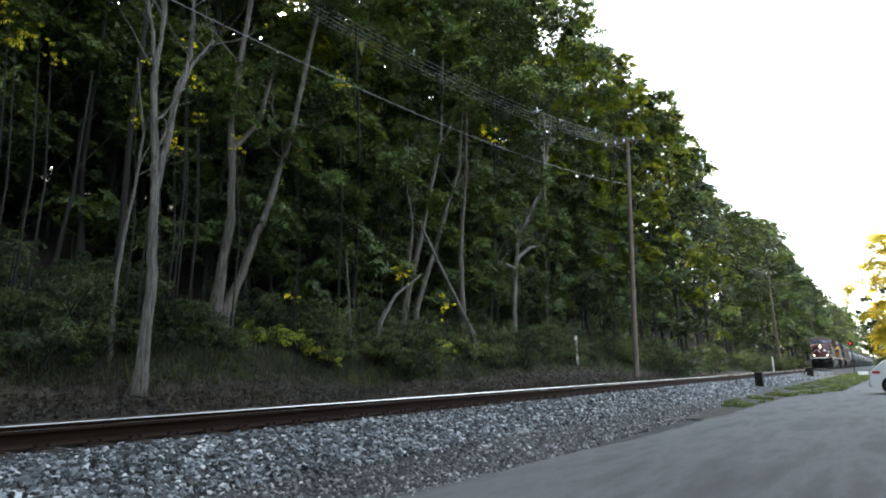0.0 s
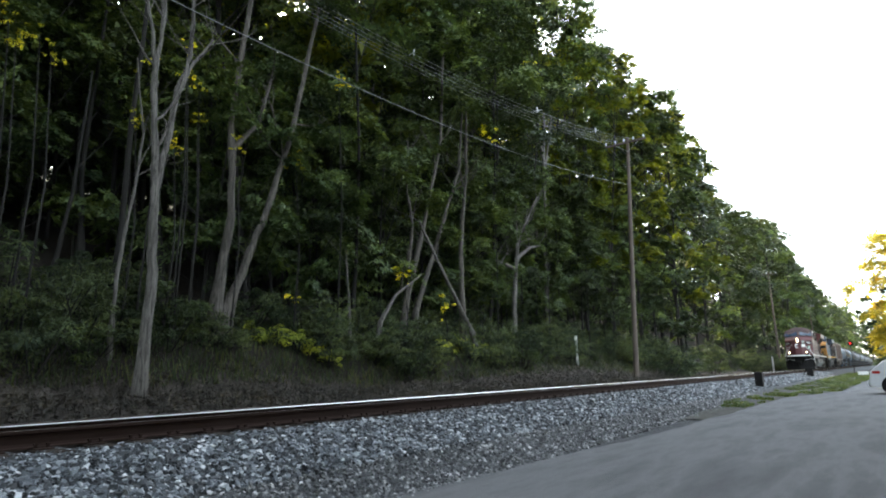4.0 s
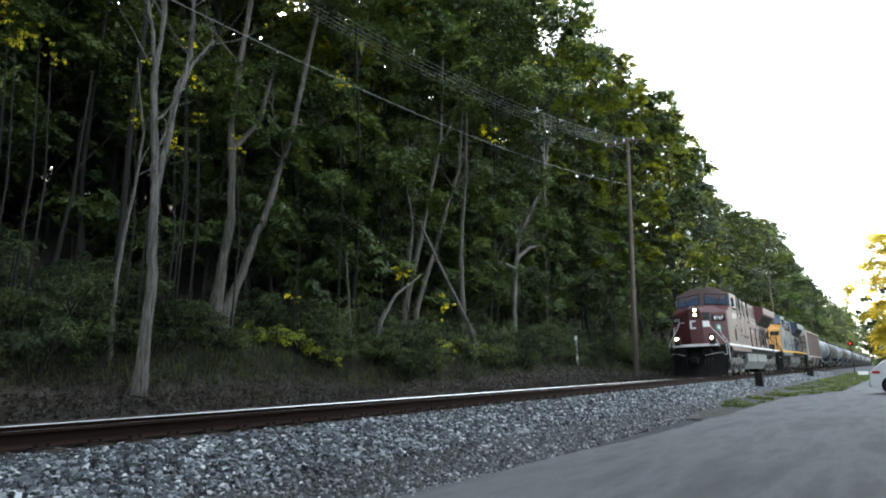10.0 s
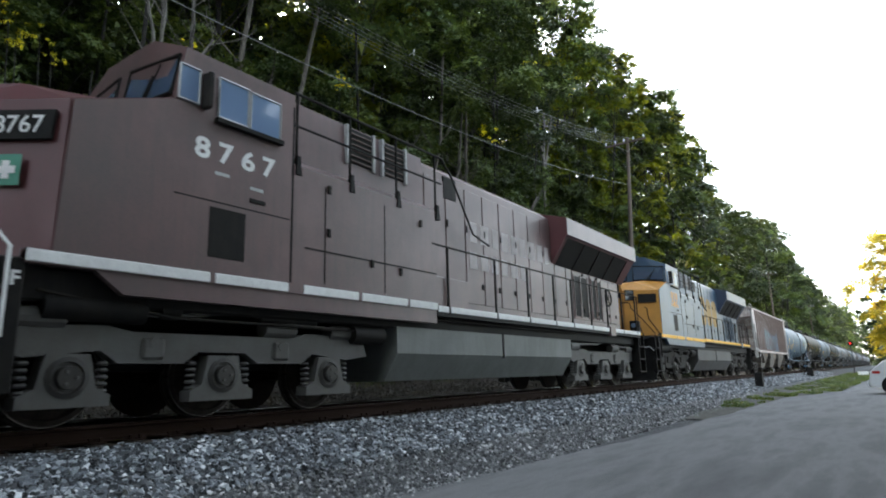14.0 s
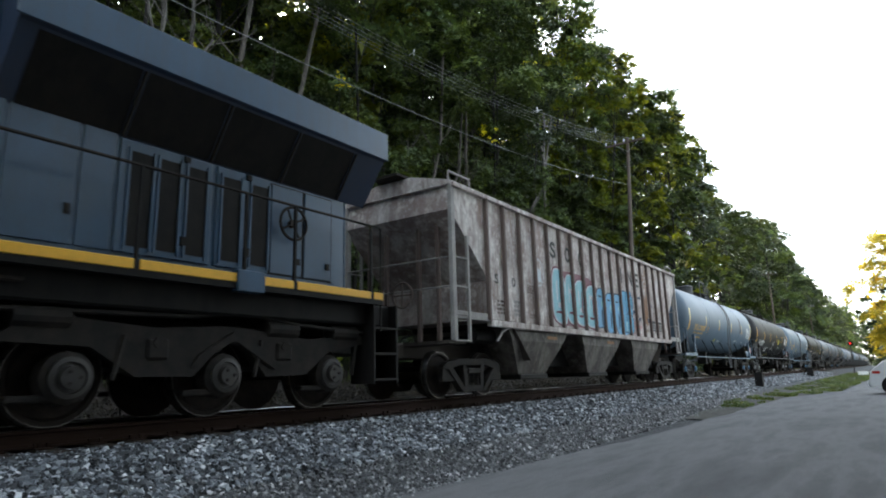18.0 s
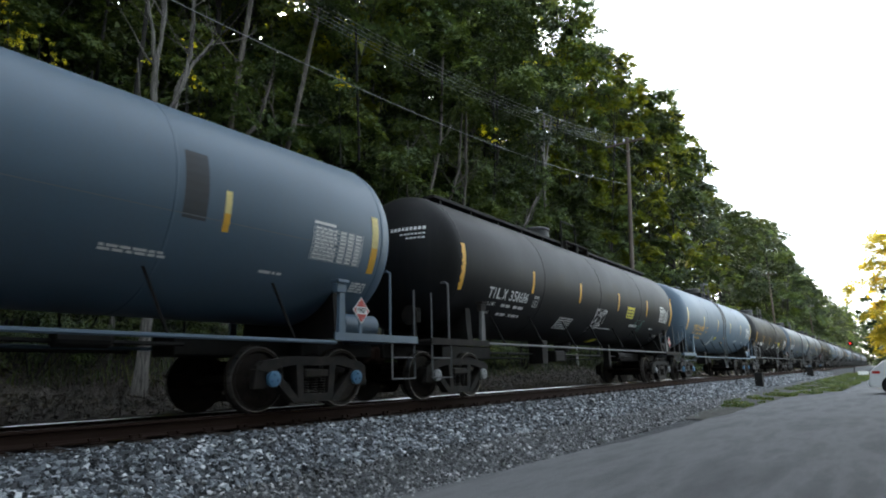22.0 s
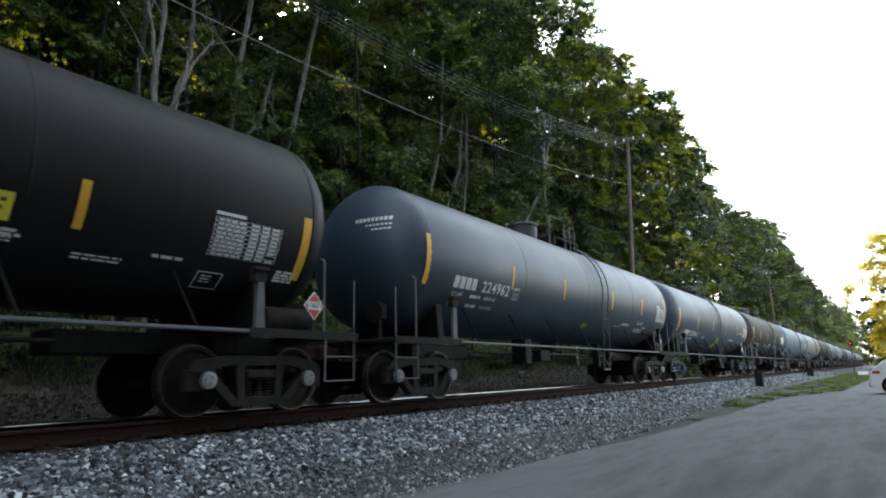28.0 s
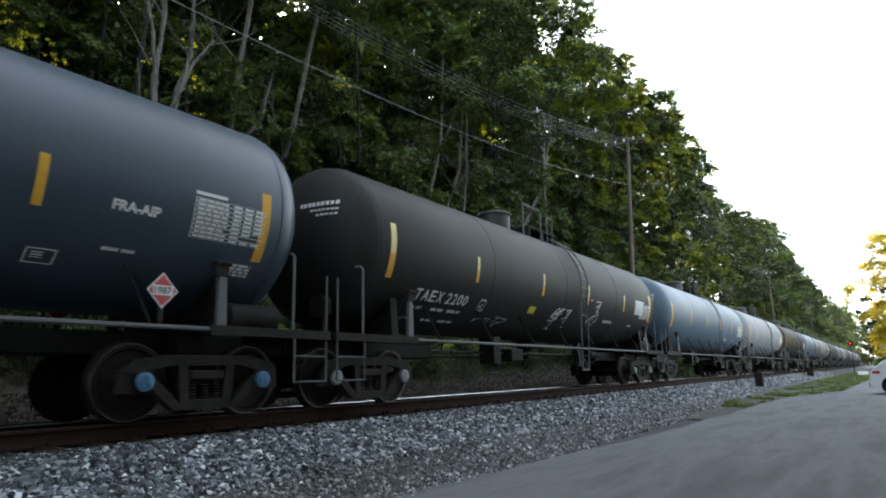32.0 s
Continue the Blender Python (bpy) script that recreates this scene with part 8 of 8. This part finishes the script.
def build_front_trees():
    dead = M["bark_dead"]
    bark = M["bark"]
    front_tree("dead_tree", -6.5, [[(7.95, 0.2), (8.08, 3.24), (7.98, 5.3), (7.92, 6.4), (7.75, 8.4), (7.9, 10.2), (7.6, 12.5)], [(7.98, 5.3), (8.25, 6.9), (8.4, 8.3), (8.75, 9.5), (8.7, 12)], [(8.4, 8.2), (8.85, 9.3), (9.4, 10.3)], [(7.8, 8.2), (7.6, 9.8), (7.0, 12.0)]], 0.128, "tall bare grey dead tree with forked limbs beside the track", dead, 1, 6)
    front_tree("slim_tree", -7.6, [[(7.7, 1.6), (7.75, 3.3), (8.05, 6.0), (8.15, 7.2), (7.8, 9.4)]], 0.05, "slim pale bare sapling on the bank", dead, 2, 3)
    front_tree("forked_tree", -8.5, [[(11.2, 2.2), (11.7, 5.81), (11.52, 9.32), (12.11, 13.9), (12.3, 20)], [(11.6, 8.0), (12.6, 9.3), (13.1, 11.2)]], 0.15, "forked grey-barked tree with a thin leaning limb", bark, 3, 4, (12.3, 13, 26, 4.2, 60))
    front_tree("leaning_tree", -8.5, [[(11.45, 2.2), (12.3, 4.2), (13.05, 6.09), (14.2, 9.82), (15.23, 14.55), (16, 21)]], 0.15, "grey-barked tree leaning along the track", bark, 4, 4, (16.2, 13, 27, 4.6, 66))
    front_tree("slim_tree", -8.7, [[(11.9, 2.3), (12.5, 4.6)]], 0.07, "short slim grey sapling on the bank", bark, 5, 2)
    front_tree("twin_tree", -8.5, [[(20.4, 2.6), (21.3, 5.2), (22.12, 7.38), (23.69, 12.1), (24.2, 18)], [(20.45, 2.6), (21.0, 5.8), (21.25, 7.3), (20.9, 9), (21, 11.3)]], 0.13, "twin-stemmed grey tree on the bank", bark, 6, 4, (24, 12.5, 26, 4.4, 60))
    front_tree("leaning_tree", -8.6, [[(21.2, 2.6), (22.9, 6.0), (24.55, 9.32), (25.43, 11.06), (26, 15)]], 0.12, "grey tree leaning along the bank", bark, 7, 5)
    front_tree("leaning_dead_tree", -8.1, [[(25.9, 1.9), (23.37, 4.83), (21.27, 7.36)]], 0.12, "broken grey stem leaning against the standing trunks", dead, 8, 3)
    front_tree("leaning_dead_tree", -8.0, [[(18.2, 2.3), (19.4, 3.8), (21.2, 4.9)]], 0.09, "short broken stem propped on a trunk", dead, 18, 2)
    front_tree("straight_tree", -8.5, [[(25.2, 2.3), (25.18, 6.77), (25.95, 10.89), (26.3, 17)]], 0.14, "straight grey-barked tree on the bank", bark, 9, 5, (26.5, 11.5, 28, 4.6, 64))
    front_tree("dead_tree", -8.5, [[(30.3, 2.0), (30.51, 4.31), (31.24, 8.05), (34.23, 11.52)], [(31.0, 7.0), (32.8, 8.0), (34.5, 8.4)], [(30.9, 6.4), (29.3, 6.6), (27.8, 6.2)]], 0.17, "dead vine-hung tree with crooked bare limbs", dead, 10, 7)
    front_tree("dead_tree", -9.5, [[(36.5, 2.0), (37.2, 9), (37.8, 16), (38.8, 21)], [(37.8, 15), (36.5, 19.5)], [(37.6, 14), (39.5, 19)]], 0.15, "slim dead tree with bare grey twigs near the pole", dead, 12, 6)
    front_tree("slim_tree", -10.5, [[(7.3, 3.1), (7.69, 5.97), (7.9, 10)]], 0.07, "slim sapling in the wood, shade put into its dark bark", M["bark_dark"], 13, 2)
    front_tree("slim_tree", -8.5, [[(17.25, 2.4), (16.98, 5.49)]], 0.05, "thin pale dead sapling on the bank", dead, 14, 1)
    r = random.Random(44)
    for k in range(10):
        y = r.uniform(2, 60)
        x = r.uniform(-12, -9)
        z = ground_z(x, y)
        front_tree("slim_tree", x, [[(y, z), (y + r.uniform(-0.4, 0.5), z + 3.5), (y + r.uniform(-0.8, 1.0), z + r.uniform(7, 12))]], r.uniform(0.05, 0.13), "slim trunk at the edge of the wood, shade put into its bark", M["bark_dark"], 60 + k, 1)


def build_sprays():
    """Added slim understory trees, evening sun between the trunks painted as yellow leaves."""
    rnd = random.Random(57)
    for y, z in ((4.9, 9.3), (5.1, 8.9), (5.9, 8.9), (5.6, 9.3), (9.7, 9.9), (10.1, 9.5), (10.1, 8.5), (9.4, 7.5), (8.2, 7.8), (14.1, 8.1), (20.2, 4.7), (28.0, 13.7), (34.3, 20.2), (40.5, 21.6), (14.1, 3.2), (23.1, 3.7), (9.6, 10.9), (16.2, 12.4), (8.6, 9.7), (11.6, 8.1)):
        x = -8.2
        t = thing("painted_sun_spray", pose(x, y, 0), "slim added understory tree, sunlight painted as yellow leaves", "tree", "understory trees")
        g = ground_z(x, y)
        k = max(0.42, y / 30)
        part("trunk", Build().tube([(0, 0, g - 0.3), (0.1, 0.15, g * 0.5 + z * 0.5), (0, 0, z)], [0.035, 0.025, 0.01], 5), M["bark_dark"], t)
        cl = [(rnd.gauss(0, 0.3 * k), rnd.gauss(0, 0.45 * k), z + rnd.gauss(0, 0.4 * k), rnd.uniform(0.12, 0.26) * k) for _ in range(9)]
        part("foliage", leaf_cloud("foliage", cl, 14, 0.13 * k, M["leaf_painted_sun"], int(y * 10), 0.3, 0.7), None, t)


def shrub_mesh(seed, rad, height, per, size, mat, slim=0.45):
    rnd = random.Random(seed)
    cl = [(rnd.gauss(0, rad * 0.45), rnd.gauss(0, rad * 0.45), abs(rnd.gauss(0.35, 0.3)) * height, rnd.uniform(0.22, 0.42) * rad) for _ in range(16)]
    b = Build()
    for x, y, z, _ in cl:
        b.tube([(x * 0.15, y * 0.15, -0.15), (x * 0.7, y * 0.7, z * 0.6), (x, y, z)], [0.018, 0.012, 0.005], 4)
    return b.mesh("stem", M["bark_dark"]), leaf_cloud("foliage", cl, per, size, mat, seed, 0.6, slim)


def build_shrubs():
    rnd = random.Random(31)
    kinds = [shrub_mesh(500 + k, 0.9, 1.25, 72, (0.1, 0.17, 0.19)[k % 3], (M["leaf_dark"], M["fern"], M["fern"])[k % 3], (0.45, 0.17, 0.13)[k % 3]) for k in range(6)]
    # bright copies of the bank shrubs with sunlight in their colour
    sun_painted = [shrub_mesh(540 + k, 0.8, 1.0, 46, 0.15, M["shrub_painted_sun"], 0.25) for k in range(2)]

    def put(kind, x, y, s, label):
        t = thing("shrub", pose(x, y, ground_z(x, y) + 0.02, 0, 0, rnd.uniform(0, 360)) @ Matrix.Scale(s, 4), label, "shrub", "shrubs on the bank")
        part("stem", kind[0], None, t)
        part("foliage", kind[1], None, t)
    for k in range(225):
        y = -4 + 62 * rnd.random() ** 1.2
        x = rnd.triangular(-11.5, -6.9, -7.6) - (0.4 if 8 < y < 12 else 0)
        put(kinds[rnd.randrange(6)], x, y, rnd.uniform(0.75, 1.35), "low leafy shrub on the shaded bank")
    for k in range(60):
        y = rnd.uniform(50, 180)
        put(kinds[rnd.randrange(6)], rnd.uniform(-8.6, -5.4), y, rnd.uniform(1.3, 1.9), "low leafy shrub on the shaded bank")
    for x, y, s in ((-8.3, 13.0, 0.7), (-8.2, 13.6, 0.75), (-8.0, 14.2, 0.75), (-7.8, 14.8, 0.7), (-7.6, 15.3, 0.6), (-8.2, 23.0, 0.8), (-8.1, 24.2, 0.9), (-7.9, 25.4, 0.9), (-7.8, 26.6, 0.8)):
        put(sun_painted[rnd.randrange(2)], x, y, s, "yellow-green shrub on the bank, sunlight painted into its leaves")


def blades(name, count, area, length, width, mat, label, seed, zfun, bend=0.5, category="grass", clump=0.0, limit=None):
    """Thin bent blades or stems as stuff."""
    r = np.random.RandomState(seed)
    x, y = r.uniform(area[0], area[1], count), area[2] + (area[3] - area[2]) * r.uniform(0, 1, count) ** 1.4
    keep = [(clump <= 0 or noise.noise((a * 0.8, b * 0.8, seed)) > clump) and (limit is None or a < limit(b)) for a, b in zip(x, y)]
    x, y = x[keep], y[keep]
    n = len(x)
    z = np.array([zfun(a, b) for a, b in zip(x, y)])
    L = r.uniform(length[0], length[1], n)
    q = r.uniform(0, 6.283, n)
    out = np.stack([np.cos(q), np.sin(q), np.zeros(n)], 1)
    side = np.stack([-np.sin(q), np.cos(q), np.zeros(n)], 1) * (width * r.uniform(0.6, 1.3, n))[:, None]
    p = np.stack([x, y, z], 1)
    b1 = p + out * (L * bend * 0.3)[:, None] + [0, 0, 1] * (L * 0.6)[:, None]
    b2 = p + out * (L * bend * r.uniform(0.6, 1.3, n))[:, None] + [0, 0, 1] * (L * r.uniform(0.65, 1.0, n))[:, None]
    v = np.stack([p - side, p + side, b1 + side * 0.7, b1 - side * 0.7, b2], 1)
    i = np.arange(n)[:, None] * 5
    faces = (i + [0, 1, 2, 3]).tolist() + (i + [3, 2, 4]).tolist()
    me = bpy.data.meshes.new(name)
    me.from_pydata(v.reshape(-1, 3).tolist(), [], faces)
    me.materials.append(mat)
    return tagged(new(name, me), label, category, kind="stuff")


def verge_z(x, y):
    return float(np.interp(x, [p[0] for p in BALLAST], [p[1] for p in BALLAST])) - 0.01


M["verge"] = leafy("verge_grass", [(0.045, 0.085, 0.028), (0.065, 0.11, 0.036), (0.12, 0.13, 0.055)], 0.3)
build_wood()
build_right_side()
build_front_trees()
build_shrubs()
build_sprays()
blades("bank_grass", 26000, (-9.5, -6.8, -3, 60), (0.15, 0.5), 0.012, M["grass"], "rank green grass and weeds on the shaded bank", 3, lambda x, y: ground_z(x, y) - 0.02, 0.6)
blades("dead_brush", 9000, (-6.8, -3.4, -3, 60), (0.12, 0.5), 0.008, M["dry"], "dry grey-brown stems and brush at the foot of the bank", 4, lambda x, y: ground_z(x, y) + 0.02, 1.2, "brush")
blades("verge_grass", 60000, (3.6, 7.4, 20, 110), (0.05, 0.17), 0.016, M["verge"], "rough green grass on the verge between ballast and road", 6, lambda x, y: verge_z(x, y) + 0.03, 0.7, "grass", 0.06, lambda y: road_edge(y) - 0.04 - 0.25 * abs(noise.noise((0, y * 0.7, 2))))
stones("ballast_stones", 32000, (0.93, 2.85, 1.5, 34), (0.022, 0.052), M["stone"], "loose crushed grey stone on the track shoulder", 7)
stones("shoulder_gravel", 12000, (2.5, 4.1, 1.5, 30), (0.012, 0.034), M["dark_stone"], "dirty dark gravel at the road edge", 8)
stones("far_ballast", 14000, (0.86, 3.0, 24, 90), (0.03, 0.058), M["stone"], "crushed grey stone further along the track", 9, 1.2)


def build_litter():
    """Fallen leaves, twigs and clods on the bare bank."""
    r = np.random.RandomState(12)
    n = 16000
    x, y = r.uniform(-7.4, -3.2, n), -3 + 66 * r.uniform(0, 1, n) ** 1.3
    cl = np.stack([x, y, [ground_z(a, b) + 0.09 for a, b in zip(x, y)], np.full(n, 0.05)], 1)
    tagged(new("leaf_litter", leaf_cloud("leaf_litter", cl, 1, 0.13, M["dry"], 5, 1.2, 0.5)), "dry brown leaf litter on the bare bank", "leaf litter", kind="stuff")
    rnd = random.Random(9)
    for k in range(30):
        x, y = rnd.uniform(-6.8, -3.9), -2 + 48 * rnd.random() ** 1.2
        z = ground_z(x, y) + 0.13
        q, L = rnd.uniform(-0.8, 0.8), rnd.uniform(0.5, 1.9)
        b = Build().tube([(x, y, z), (x + 0.3 * L * math.sin(q), y + 0.5 * L * math.cos(q), z + rnd.uniform(0.02, 0.25)), (x + 0.5 * L * math.sin(q), y + L * math.cos(q), z + rnd.uniform(0.0, 0.3))], [0.018, 0.013, 0.006], 5)
        solid("fallen_branch", b, M["bark"], "grey fallen branch lying on the bank", "branch", "fallen branches")


build_litter()


# ---- movement ----
def motions():
    for car in TRAIN:
        y = car.location.y
        walk(car, [(t, pose(0, y - run(t), 0)) for t in TRACK_T])
    steps = [k / 15 for k in range(0, 481)]
    for w, y, r in WHEELSETS[:NEAR_WHEELS]:
        walk(w, [(t, pose(0, y, r, math.degrees(run(t) / r), 0, 0)) for t in steps])


NEAR_WHEELS = 48
motions()
